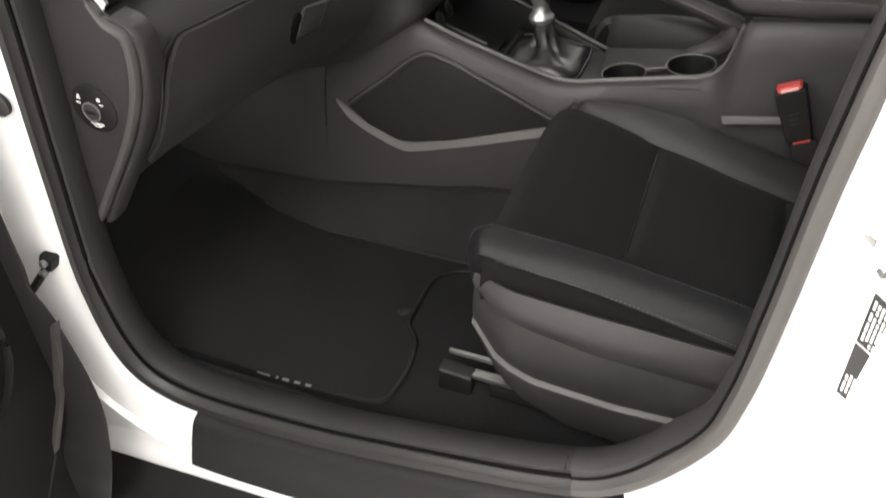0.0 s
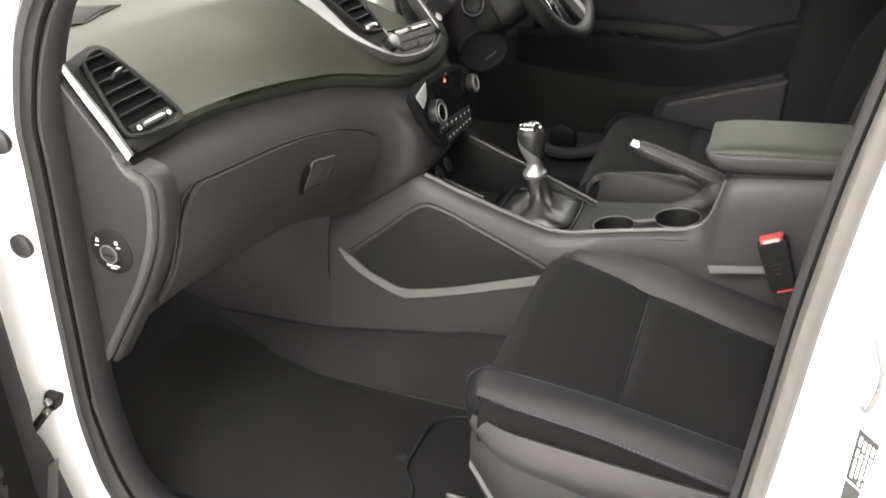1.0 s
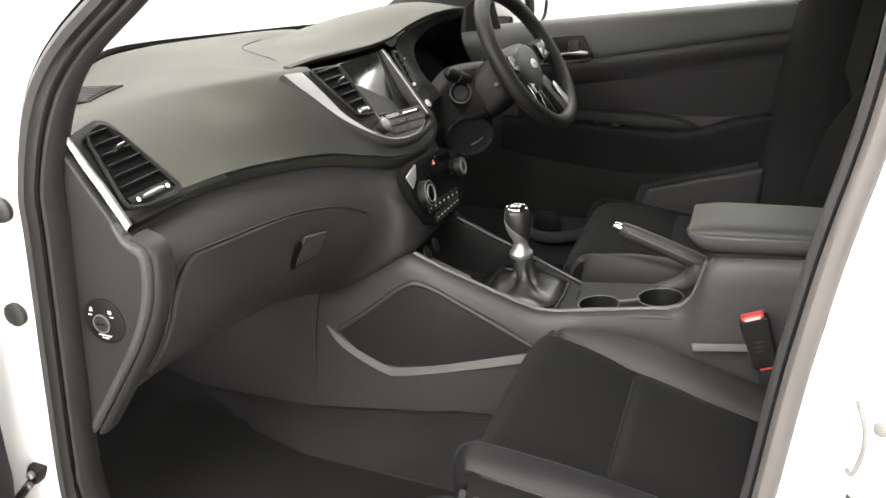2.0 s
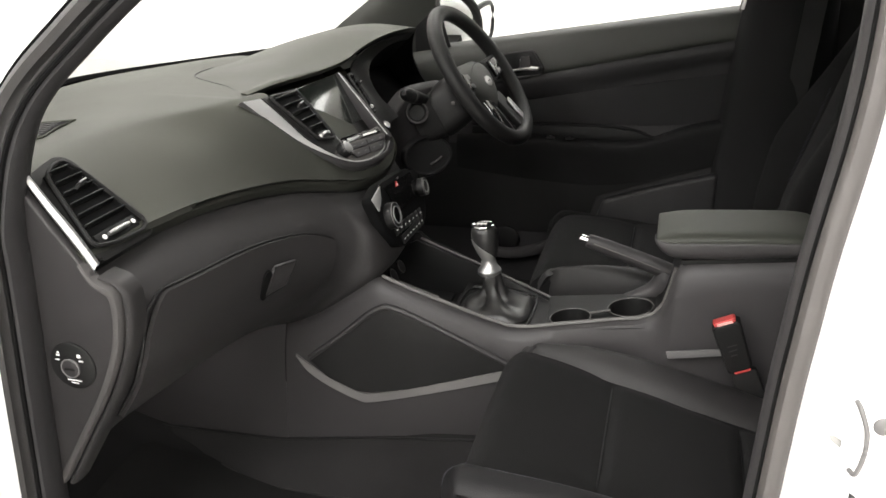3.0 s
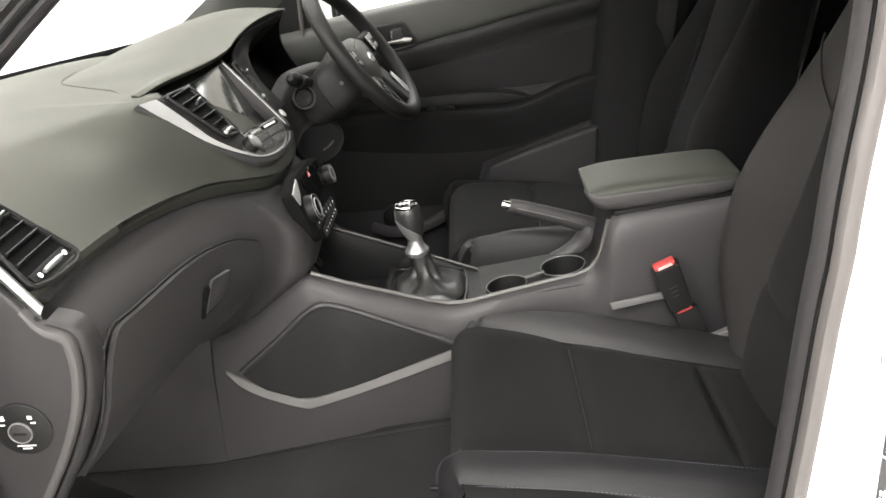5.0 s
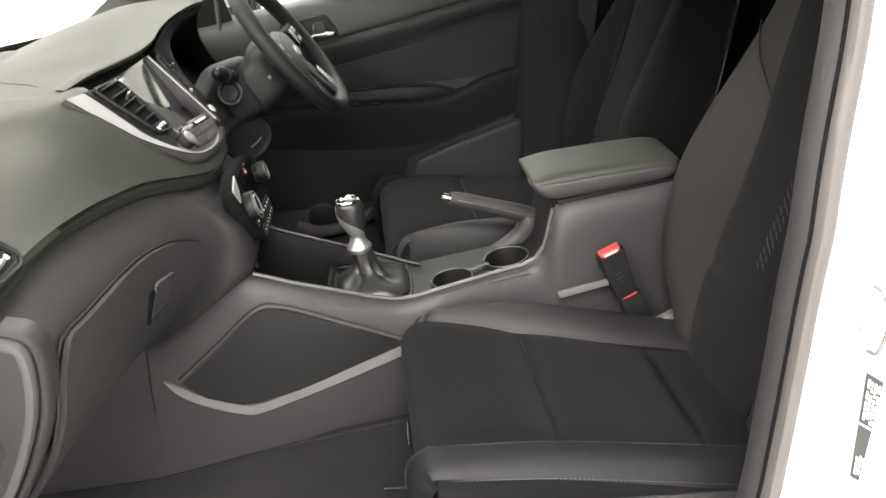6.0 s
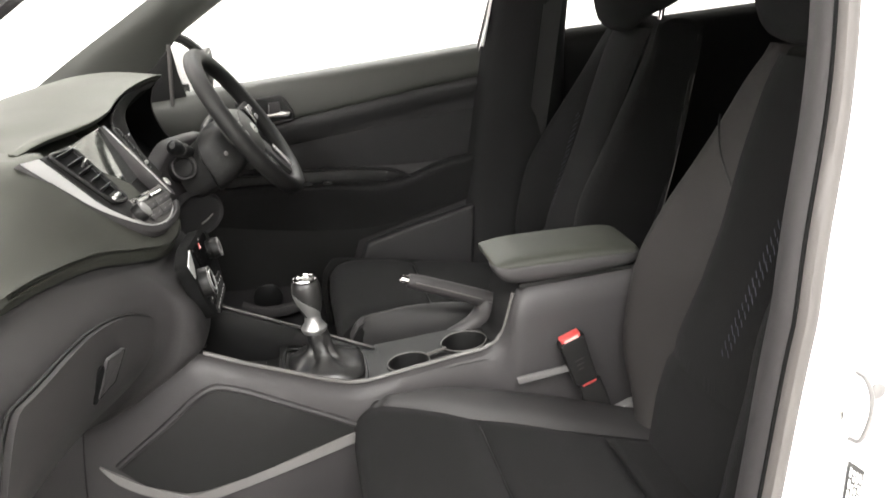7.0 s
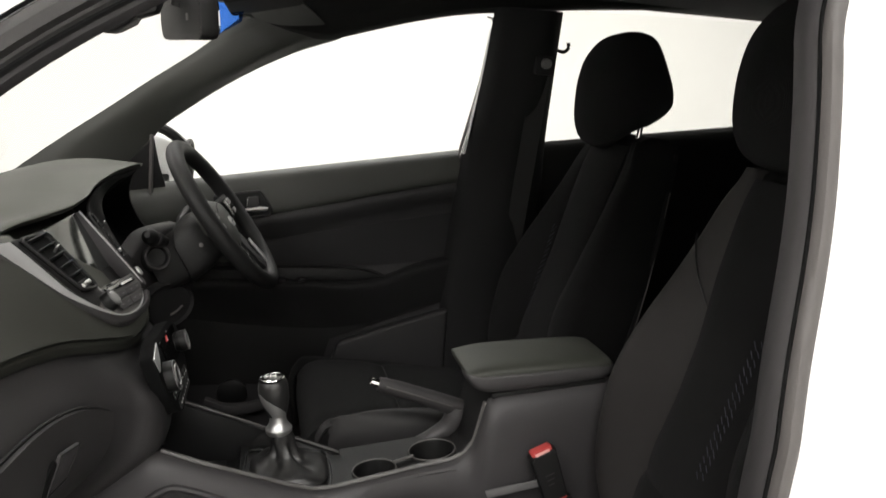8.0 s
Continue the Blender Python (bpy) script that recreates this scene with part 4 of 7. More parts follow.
hood_rows = [hood_row((-0.428, -0.166, 1.1505), (-0.423, -0.166, 1.152), (-0.418, -0.167, 1.153), (-0.408, -0.168, 1.154)), hood_row((-0.472, -0.112, 1.153), (-0.445, -0.110, 1.156), (-0.42, -0.105, 1.159), (-0.383, -0.10, 1.157)),
             hood_row((-0.528, -0.078, 1.153), (-0.475, -0.06, 1.158), (-0.42, -0.045, 1.164), (-0.356, -0.03, 1.161)), hood_row((-0.594, -0.028, 1.153), (-0.51, -0.005, 1.163), (-0.43, 0.02, 1.172), (-0.335, 0.04, 1.164)),
             hood_row((-0.606, 0.055, 1.153), (-0.52, 0.085, 1.168), (-0.43, 0.11, 1.181), (-0.327, 0.13, 1.168)), hood_row((-0.620, 0.147, 1.146), (-0.52, 0.17, 1.175), (-0.43, 0.185, 1.190), (-0.328, 0.20, 1.179)),
             hood_row((-0.66, 0.25, 1.132), (-0.52, 0.26, 1.183), (-0.42, 0.265, 1.201), (-0.314, 0.27, 1.194)), hood_row((-0.65, 0.33, 1.13), (-0.51, 0.33, 1.185), (-0.40, 0.33, 1.206), (-0.291, 0.33, 1.203)),
             hood_row((-0.64, 0.40, 1.125), (-0.50, 0.40, 1.185), (-0.40, 0.40, 1.206), (-0.280, 0.40, 1.201)), hood_row((-0.60, 0.50, 1.115), (-0.50, 0.50, 1.172), (-0.40, 0.50, 1.192), (-0.299, 0.500, 1.185)),
             hood_row((-0.56, 0.63, 1.080), (-0.50, 0.61, 1.10), (-0.44, 0.585, 1.13), (-0.37, 0.565, 1.135))]
part("instrument_hood", thicken(grid(net(hood_rows, 5, 4)), 0.004), PAD, dash)
part("hood_crease", tube(smooth_line([(r[0][0], r[0][1], r[0][2] + 0.0005) for r in hood_rows[:6]], 5), 0.0013, seg=6), DARK, dash)
# binnacle: a dark surround from hood and pod to the rim, a deep black bowl behind it
bin_rim = smooth_line([POD @ Vector(p) for p in ((0.494, 0.174, 0.013), (0.411, 0.179, 0.005), (0.319, 0.1685, 0.0), (0.255, 0.151, -0.004), (0.224, 0.128, -0.008), (0.225, 0.0985, -0.018), (0.245, 0.0705, -0.03), (0.282, 0.0455, -0.042), (0.310, 0.026, -0.046))], 5)
bin_out = smooth_line([Vector((-0.306, 0.502, 1.180)), Vector((-0.293, 0.42, 1.193)), Vector((-0.302, 0.33, 1.193)), Vector((-0.326, 0.26, 1.184)), Vector((-0.337, 0.20, 1.169))]
                      + [POD @ Vector(p) for p in ((0.158, 0.150, 0.0), (0.150, 0.10, -0.003), (0.135, 0.050, -0.010), (0.122, 0.012, -0.016))], 5)
back_off = POD.col[2].to_3d() * -0.12
surround = []
for o, r in zip(bin_out, bin_rim):
    dip = (o + r) / 2 - POD.col[2].to_3d() * 0.006
    surround.append([o, dip, r, r + back_off * 0.05])
part("binnacle_surround", thicken(grid(net(surround, 1, 3)), 0.004), DARK, dash, "dark surround of the instrument binnacle")
part("binnacle_rim", tube(bin_rim, 0.0028, seg=8), PLASTIC, dash)
part("binnacle_bowl", thicken(grid([[r + back_off * 0.04, r + back_off * 0.5 + Vector((0, 0.015, 0)), r + back_off + Vector((0, 0.04, 0))] for r in bin_rim]), 0.003), PIT, dash, "deep black instrument binnacle")
part("instrument_face", plate(POD, [(0.24, 0.0), (0.64, 0.0), (0.64, 0.20), (0.24, 0.20)], 0.006, 0.001, -0.125), PIT, dash, "black instrument face")
far_edge_line = [Vector((-0.302, 0.506, 1.183)), Vector((-0.322, 0.550, 1.150)), Vector((-0.328, 0.574, 1.106)), Vector((-0.312, 0.590, 1.060)), Vector((-0.288, 0.604, 1.015)), Vector((-0.29, 0.61, 0.94))]
part("binnacle_far_wall", thicken(grid(net([[p, p + Vector((-0.07, 0.01, 0)), p + Vector((-0.16, 0.015, 0))] for p in far_edge_line], 4, 2)), 0.003), PIT, dash, "black far wall of the binnacle")
part("binnacle_far_edge", tube(smooth_line(far_edge_line, 4), 0.0024, seg=6), PLASTIC, dash)
part("dash_end_far", thicken(grid(net([[(-0.66, y, 1.09), (-0.50, y, 1.10), (-0.42, y, 1.07), (-0.34, y, 1.0), (-0.34, y, 0.80)] for y in (0.63, 0.67, 0.715)], 2, 4)), 0.008), PLASTIC, dash)
column_rows = []
for y, x, top in ((0.125, -0.262, 1.012), (0.20, -0.282, 1.018), (0.26, -0.282, 1.024), (0.30, -0.275, 1.046), (0.335, -0.256, 1.072), (0.375, -0.224, 1.080), (0.42, -0.195, 1.080)):
    column_rows.append([(x - 0.03, y, top + 0.002), (x - 0.006, y, top - 0.004), (x, y, top - 0.02), (x + 0.002, y, 0.97), (x + 0.004, y, 0.92), (x - 0.004, y, 0.87), (x - 0.04, y, 0.845)])
part("column_panel", thicken(grid(net(column_rows, 4, 4)), 0.005), SHELL, dash, "dark panel round the steering column")
KNEE = frame_on((-0.214, 0.318, 0.926), (0.75, 0.66, 0), (0, 0, 1))
knee = part("knee_cover", turned([(1.0, -0.02), (1.0, 0.0), (0.94, 0.004), (0.86, -0.002), (0.5, -0.006), (0.06, -0.007)], KNEE @ Matrix.Diagonal((0.062, 0.048, 1.0, 1.0)), 40), ARMDOOR, dash, "oval black cover below the column")
part("cover_notch", tube([KNEE @ Vector(p) for p in ((0.006, -0.022, -0.002), (0.020, -0.016, -0.001), (0.034, -0.006, -0.001))], 0.0022, seg=6), GREY, knee)

# ---- steering wheel and column ----
wheel = thing("steering_wheel", (-0.10, 0.40, 0.92), "black leather steering wheel with a padded grey hub", "steering wheel")
WHEEL = frame_on((-0.1130, 0.4175, 1.1000), (0.059, 0.998, 0), (-0.6005, 0, 0.7996))
part("rim", tube([WHEEL @ Vector((0.1685 * math.cos(a * math.pi / 32), 0.1685 * math.sin(a * math.pi / 32), 0.0)) for a in range(64)], 0.0180, True, 12, up=WHEEL.col[2].to_3d()), DARK, wheel, "black leather rim")
hub_rows = []
for r, h in ((0.0, 0.006), (0.35, 0.004), (0.7, -0.004), (0.92, -0.018), (1.0, -0.040), (0.9, -0.058)):
    row = []
    for a in [k * math.pi / 20 for k in range(40)]:
        ca, sa = math.cos(a), math.sin(a)
        wide = 0.098 if sa > 0 else 0.098 - 0.040 * abs(sa)
        row.append(WHEEL @ Vector((wide * r * math.copysign(abs(ca) ** 0.7, ca), (0.052 if sa > 0 else 0.088) * r * math.copysign(abs(sa) ** 0.75, sa) - 0.004, h)))
    hub_rows.append(row)
hub = part("hub_pad", grid(hub_rows[1:], closed_v=True, cap=True), UPPER, wheel, "smooth dark grey hub pad")
part("emblem", plate(WHEEL, [(0.004 + 0.019 * math.cos(k * math.pi / 12), -0.019 + 0.0125 * math.sin(k * math.pi / 12)) for k in range(24)], 0.004, 0.001, 0.002), SATIN, hub, "plain silver oval emblem")
part("emblem_bar", plate(WHEEL, [(-0.003, -0.0205), (0.011, -0.0200), (0.011, -0.0175), (-0.003, -0.0180)], 0.001, 0.0, 0.0058), DARK, hub)
part("hub_seam", tube([WHEEL @ Vector((0.070 * math.cos(a), 0.001 + 0.030 * math.sin(a), 0.0042)) for a in [0.5 + k * 0.19 for k in range(12)]], 0.0010, seg=6), DARK, hub)
out_w = WHEEL.col[2].to_3d()
for s in (-1, 1):
    spoke = part("spoke", slab([WHEEL @ Vector(p) for p in ((s * 0.080, -0.030, -0.02), (s * 0.080, 0.030, -0.02), (s * 0.165, 0.030, -0.008), (s * 0.168, -0.014, -0.008))], out_w * 0.012, 0.004), DARK, wheel)
    keys = part("thumb_keys", slab([WHEEL @ Vector(p) for p in ((s * 0.092, -0.022, -0.009), (s * 0.090, 0.022, -0.009), (s * 0.132, 0.022, -0.004), (s * 0.134, -0.012, -0.004))], out_w * 0.013, 0.004), GLOSS, spoke)
    part("key_plate", slab([WHEEL @ Vector(p) for p in ((s * 0.097, 0.006, 0.004), (s * 0.097, 0.019, 0.004), (s * 0.118, 0.019, 0.006), (s * 0.119, 0.007, 0.006))], out_w * 0.003, 0.001), STRIPE, spoke, "satin grey thumb switch")
    part("key_plate", slab([WHEEL @ Vector(p) for p in ((s * 0.098, -0.017, 0.004), (s * 0.098, -0.005, 0.004), (s * 0.117, -0.004, 0.006), (s * 0.116, -0.013, 0.006))], out_w * 0.003, 0.001), STRIPE, spoke, "satin grey thumb switch")
    low = part("lower_spoke", slab([WHEEL @ Vector(p) for p in ((s * 0.012, -0.060, -0.02), (s * 0.060, -0.050, -0.02), (s * 0.086, -0.148, -0.008), (s * 0.030, -0.166, -0.008))], out_w * 0.014, 0.005), GLOSS if s < 0 else DARK, wheel)
    part("spoke_trim", slab([WHEEL @ Vector(p) for p in ((s * 0.048, -0.082, 0.000), (s * 0.064, -0.076, 0.000), (s * 0.088, -0.146, 0.004), (s * 0.060, -0.158, 0.004))], out_w * 0.004, 0.0015), SATIN if s > 0 else GLOSS, low, "silver spoke trim" if s > 0 else "black spoke trim")

column = thing("steering_column", (-0.25, 0.38, 0.88), "plastic steering column shroud, blackened for shade, with stalks and lock", "steering column")
AX = WHEEL @ Matrix.Translation((0, 0, -0.05))
shroud = [[AX @ Vector((-0.020 + w * math.copysign(abs(math.cos(a)) ** 0.55, math.cos(a)), c + h * math.copysign(abs(math.sin(a)) ** 0.55, math.sin(a)), d + k * (c + h * math.sin(a)))) for a in [i * math.pi / 16 for i in range(32)]]
          for w, h, c, d, k in ((0.066, 0.044, -0.010, 0.020, 0.0), (0.082, 0.052, -0.012, 0.010, 0.0), (0.094, 0.057, -0.014, -0.006, 0.1), (0.100, 0.060, -0.015, -0.026, 0.2), (0.102, 0.060, -0.016, -0.044, 0.3), (0.096, 0.055, -0.016, -0.048, 0.3), (0.090, 0.050, -0.016, -0.11, 0.3))]
# shroud coloured black to carry the shade round the column
part("shroud", grid(shroud, closed_v=True, cap=True), DARK, column)
part("shroud_edge", tube(shroud[4], 0.0016, True, 6), VENT, column)
part("shroud_screw", turned([(0.0045, 0.0), (0.0045, 0.002), (0.002, 0.003)], frame_on((-0.1516, 0.2985, 1.0575), (1, 0.1, 0), (0, 0.1, 1)), 12), GREY, column)
LOCK = frame_on((-0.236, 0.300, 1.030), (0.9, 0.42, 0), (0, 0.35, 0.93))
lockset = part("ignition_lock", turned([(0.024, -0.05), (0.024, 0.0), (0.020, 0.004), (0.017, -0.002), (0.006, -0.004)], LOCK, 24), DARK, column)
part("lock_ring", tube([LOCK @ Vector((0.0235 * math.cos(a * math.pi / 12), 0.0235 * math.sin(a * math.pi / 12), 0.002)) for a in range(24)], 0.003, True, 6), PLASTIC, lockset)
stalk = part("wiper_stalk", tube(smooth_line([(-0.215, 0.345, 1.050), (-0.232, 0.305, 1.062), (-0.242, 0.270, 1.074), (-0.248, 0.240, 1.086)], 4), [0.009, 0.010, 0.011, 0.012, 0.014, 0.015, 0.015, 0.015, 0.016, 0.016, 0.016, 0.013, 0.006], seg=10), VENT, column)
part("stalk_ring", tube([(-0.2395, 0.279, 1.0705), (-0.241, 0.273, 1.0728)], 0.0165, seg=12), PLASTIC, stalk)
part("light_stalk", tube(smooth_line([(-0.205, 0.46, 1.065), (-0.21, 0.51, 1.070), (-0.20, 0.57, 1.084)], 4), 0.010, seg=10), DARK, column)

# ---- centre console ----
console = thing("centre_console", (0.1, 0.0, 0.38), "dark grey centre console with tray and cup holders", "console")
TOP = [(-0.52, 0.64), (-0.45, 0.665), (-0.385, 0.700), (-0.31, 0.732), (-0.245, 0.780), (-0.205, 0.808), (-0.180, 0.811), (-0.15, 0.800), (0.02, 0.737), (0.065, 0.724), (0.10, 0.726), (0.30, 0.763), (0.325, 0.775), (0.342, 0.800), (0.356, 0.870), (0.37, 0.886), (0.62, 0.922)]
WALL = [(-0.5, -0.150), (-0.12, -0.143), (0.05, -0.118), (0.25, -0.098), (0.62, -0.092)]


def side_rows(s):
    """One side wall from the carpet up and over its rounded top; s is -1 for the passenger side."""
    rows = []
    xs = [-0.52 + 0.02 * i for i in range(38)] + [0.245, 0.26, 0.275, 0.29, 0.30, 0.31, 0.32, 0.33, 0.338, 0.346, 0.354, 0.362, 0.375, 0.40, 0.46, 0.54, 0.62]
    for x in sorted(set(xs)):
        if 0.2401 < x < 0.62 and x not in xs[38:]:
            continue
        t, w = lerp(TOP, x), lerp(WALL, x)
        if s > 0 and x > -0.17:
            t = min(t, 0.799 - 0.34 * (x + 0.172))
        if s > 0 and x > 0.12:
            t = min(t, 0.70)
        flare = lerp([(-0.5, 0.02), (-0.1, 0.03), (0.62, 0.012)], x)
        k = lerp([(0.09, 0.0), (0.17, 1.0), (0.30, 1.0), (0.36, 0.0)], x)
        col = [(w - flare - 0.010, 0.40), (w - flare * 0.8 - 0.012 + 0.005 * k, 0.48), (w - flare * 0.35 - 0.014 + 0.008 * k, 0.58), (w - 0.014 + 0.007 * k, t - 0.052), (w - 0.006 + 0.003 * k, t - 0.022), (w + 0.004, t - 0.005), (w + 0.014, t), (w + 0.024, t - 0.001), (w + 0.029, t - 0.008), (w + 0.032, t - 0.04), (w + 0.032, 0.66)]
        rows.append([(x, -s * y, z) for y, z in col])
    return rows


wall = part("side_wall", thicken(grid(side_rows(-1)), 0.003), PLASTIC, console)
# far twin of the wall is coloured near-black for the shade it lies in
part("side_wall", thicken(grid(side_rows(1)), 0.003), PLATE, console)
edge_x = [-0.18 + 0.02 * i for i in range(25)] + [0.305, 0.315, 0.325, 0.333, 0.341, 0.349, 0.356]
part("edge_trim", tube([(x, lerp(WALL, x) + 0.020, lerp(TOP, x) + 0.0012) for x in edge_x], 0.0042, seg=6), GREY, console, "lighter grey edge trim")
part("far_edge_trim", tube([(-0.172, 0.110, 0.803), (-0.02, 0.104, 0.7515), (0.134, 0.092, 0.699)], 0.0024, seg=6), GREY, console, "lighter grey edge trim")

# side pocket with its dark mesh and light lower lip
def on_wall(x, z, proud=0.0):
    t, w = lerp(TOP, x), lerp(WALL, x)
    k = max(0.0, min(1.0, (t - 0.045 - z) / 0.18))
    return Vector((x, w - 0.010 * k - 0.014 * min(1.0, max(0.0, (t - z - 0.005) / 0.047)) - proud, z))


pocket_top = [(-0.322, 0.637), (-0.180, 0.757), (-0.135, 0.757), (0.055, 0.668), (0.085, 0.652)]
pocket_low = [(-0.322, 0.634), (-0.285, 0.601), (-0.222, 0.580), (-0.19, 0.582), (0.085, 0.648)]
mesh_rows = []
for i in range(41):
    x = -0.322 + 0.407 * i / 40
    a, b = lerp(pocket_low, x), lerp(pocket_top, x)
    mesh_rows.append([on_wall(x, a + (b - a) * k / 6, 0.0035) for k in range(7)])
pk = part("side_pocket", thicken(grid(mesh_rows), 0.001), DARK, console, "black mesh side pocket")
part("pocket_lip", tube(smooth_line([on_wall(x, z, 0.002) for x, z in [(-0.322, 0.637), (-0.25, 0.698), (-0.180, 0.759), (-0.135, 0.759), (-0.04, 0.716), (0.055, 0.670), (0.085, 0.653)]], 4), 0.006, seg=8), PLASTIC, pk)
lip = [on_wall(x, z, 0.004) for x, z in ((-0.350, 0.628), (-0.325, 0.613), (-0.285, 0.590), (-0.222, 0.568), (-0.185, 0.569), (-0.06, 0.603), (0.09, 0.645))]
lip = [p + Vector((0, 0, 0.011)) for p in lip]
lip2 = [p + Vector((0.002, -0.005, -0.015)) for p in lip]
lip2[0] = lip[0] + Vector((0.004, -0.002, -0.006))
part("pocket_trim", thicken(grid([list(r) for r in zip(*[[a + Vector((0, 0.01, 0.004)), a, b, b + Vector((0, 0.01, -0.004))] for a, b in zip(smooth_line(lip, 4), smooth_line(lip2, 4))])]), 0.002), LIPTRIM, pk, "satin grey lower trim")
part("tunnel_panel", thicken(grid(net([[(x, -0.152, top), (x, -0.166, 0.645), (x, -0.1725, 0.58), (x, -0.1795, 0.48), (x, -0.182, 0.40)] for x, top in ((-0.98, 0.80), (-0.75, 0.80), (-0.52, 0.76), (-0.374, 0.703))], 3, 4)), 0.004), PLASTIC, console)
part("tunnel_line", tube(smooth_line([(-0.373, -0.152, 0.70), (-0.3735, -0.166, 0.645), (-0.3735, -0.1725, 0.58)], 4), 0.0014, seg=6), DARK, console)
# tray, gear plate and cup holders
def plate_z(x):
    return lerp([(-0.06, 0.722), (0.07, 0.716), (0.33, 0.757)], x)


part("tray", thicken(grid(net([[(-0.27, y, 0.80), (-0.225, y, 0.72), (-0.20, y, 0.694), (-0.08, y, 0.694), (-0.055, y, 0.705), (-0.045, y, 0.722)] for y in (-0.115, -0.05, 0.02, 0.085)], 2, 4)), 0.004), VENT, console, "black tray")
part("far_lining", slab([(x, 0.104, z) for x, z in ((-0.25, 0.66), (0.11, 0.66), (0.11, 0.703), (-0.15, 0.791), (-0.18, 0.800), (-0.25, 0.76))], (0, -0.004, 0), 0.001), VENT, console)
part("tray_mat", slab([(-0.195, -0.10, 0.697), (-0.085, -0.098, 0.697), (-0.085, 0.07, 0.697), (-0.195, 0.07, 0.697)], (0, 0, 0.004), 0.0015), VENT, console)
part("tray_slide", tube([(-0.198, 0.030, 0.7325), (-0.109, 0.022, 0.7100)], 0.0026, seg=6), GREY, console, "light edge of the tray shutter")
for u in (-0.05, 0.0):
    sock = part("power_socket", turned([(0.014, 0), (0.014, 0.008), (0.010, 0.010)], frame_on((-0.206, u + 0.055, 0.752), (0, 1, 0), (-0.5, 0, 0.85)), 18), DARK, console)
    part("socket_ring", tube([frame_on((-0.200, u + 0.055, 0.756), (0, 1, 0), (-0.5, 0, 0.85)) @ Vector((0.0135 * math.cos(a * math.pi / 8), 0.0135 * math.sin(a * math.pi / 8), 0)) for a in range(16)], 0.0014, True, 6), GREY, sock)
part("gear_plate", thicken(grid(net([[(x, lerp(WALL, x) + 0.012, plate_z(x) - 0.006), (x, -0.05, plate_z(x)), (x, 0.03, plate_z(x)), (x, 0.090, min(plate_z(x) - 0.002, 0.795 - 0.34 * (x + 0.172)))] for x in (-0.06, 0.0, 0.06, 0.125)], 3, 3)), 0.005), PLATE, console)


def cup(cx, cy, r, x0, x1, y0, y1):
    """A square of the plate with a round well sunk in it."""
    ring_a, ring_b = [], []
    for k in range(32):
        a = k * math.pi / 16
        c, s = math.cos(a), math.sin(a)
        m = 1 / max(abs(c), abs(s))
        x = cx + c * m * ((x1 - cx) if c > 0 else (cx - x0))
        y = cy + s * m * ((y1 - cy) if s > 0 else (cy - y0))
        ring_a.append((x, y, plate_z(x)))
        ring_b.append((c, s))
    rows = [ring_a]
    for f, dz in ((1.08, 0.0), (1.06, 0.004), (1.0, 0.004), (0.97, -0.002), (0.96, -0.03), (0.93, -0.065), (0.5, -0.066)):
        rows.append([(cx + c * r * f, cy + s * r * f, plate_z(cx + c * r * f) + dz) for c, s in ring_b])
    return grid(rows, closed_v=True)


for cx, cy, r, x0, x1 in ((0.172, -0.050, 0.037, 0.12, 0.222), (0.282, -0.012, 0.041, 0.222, 0.345)):
    well = part("cup_holder", cup(cx, cy, r, x0, x1, -0.098, 0.06), PLATE, console, "round black cup holder")
    part("cup_floor", turned([(r * 0.9, -0.062), (r * 0.9, -0.060)], Matrix.Translation((cx, cy, plate_z(cx))), 24), RUBBER, well)
    part("cup_rim", tube([(cx + r * 1.03 * math.cos(a * math.pi / 16), cy + r * 1.03 * math.sin(a * math.pi / 16), plate_z(cx + r * 1.03 * math.cos(a * math.pi / 16)) + 0.004) for a in range(32)], 0.0014, True, 6), GREY, well)
    part("cup_clip", box((cx + r * 0.92, cy - 0.006, plate_z(cx) - 0.012), (0.012, 0.014, 0.022), 0.003), GLOSS, well)
part("cup_bridge", tube([(0.208, -0.040, plate_z(0.21) + 0.006), (0.245, -0.028, plate_z(0.245) + 0.006)], 0.003, seg=6), GREY, console)
part("rear_ramp", thicken(grid(net([[(0.33, y, 0.755), (0.345, y, 0.772), (0.358, y, 0.82), (0.368, y, 0.885)] for y in (-0.075, 0.0, 0.09)], 2, 4)), 0.004), PLATE, console)
part("armrest_box", box((0.49, 0.002, 0.78), (0.23, 0.176, 0.20), 0.008), PLASTIC, console)

armrest = thing("armrest_lid", (0.47, 0.0, 0.895), "padded grey vinyl armrest lid closed on the console", "armrest")
lid_shape = []
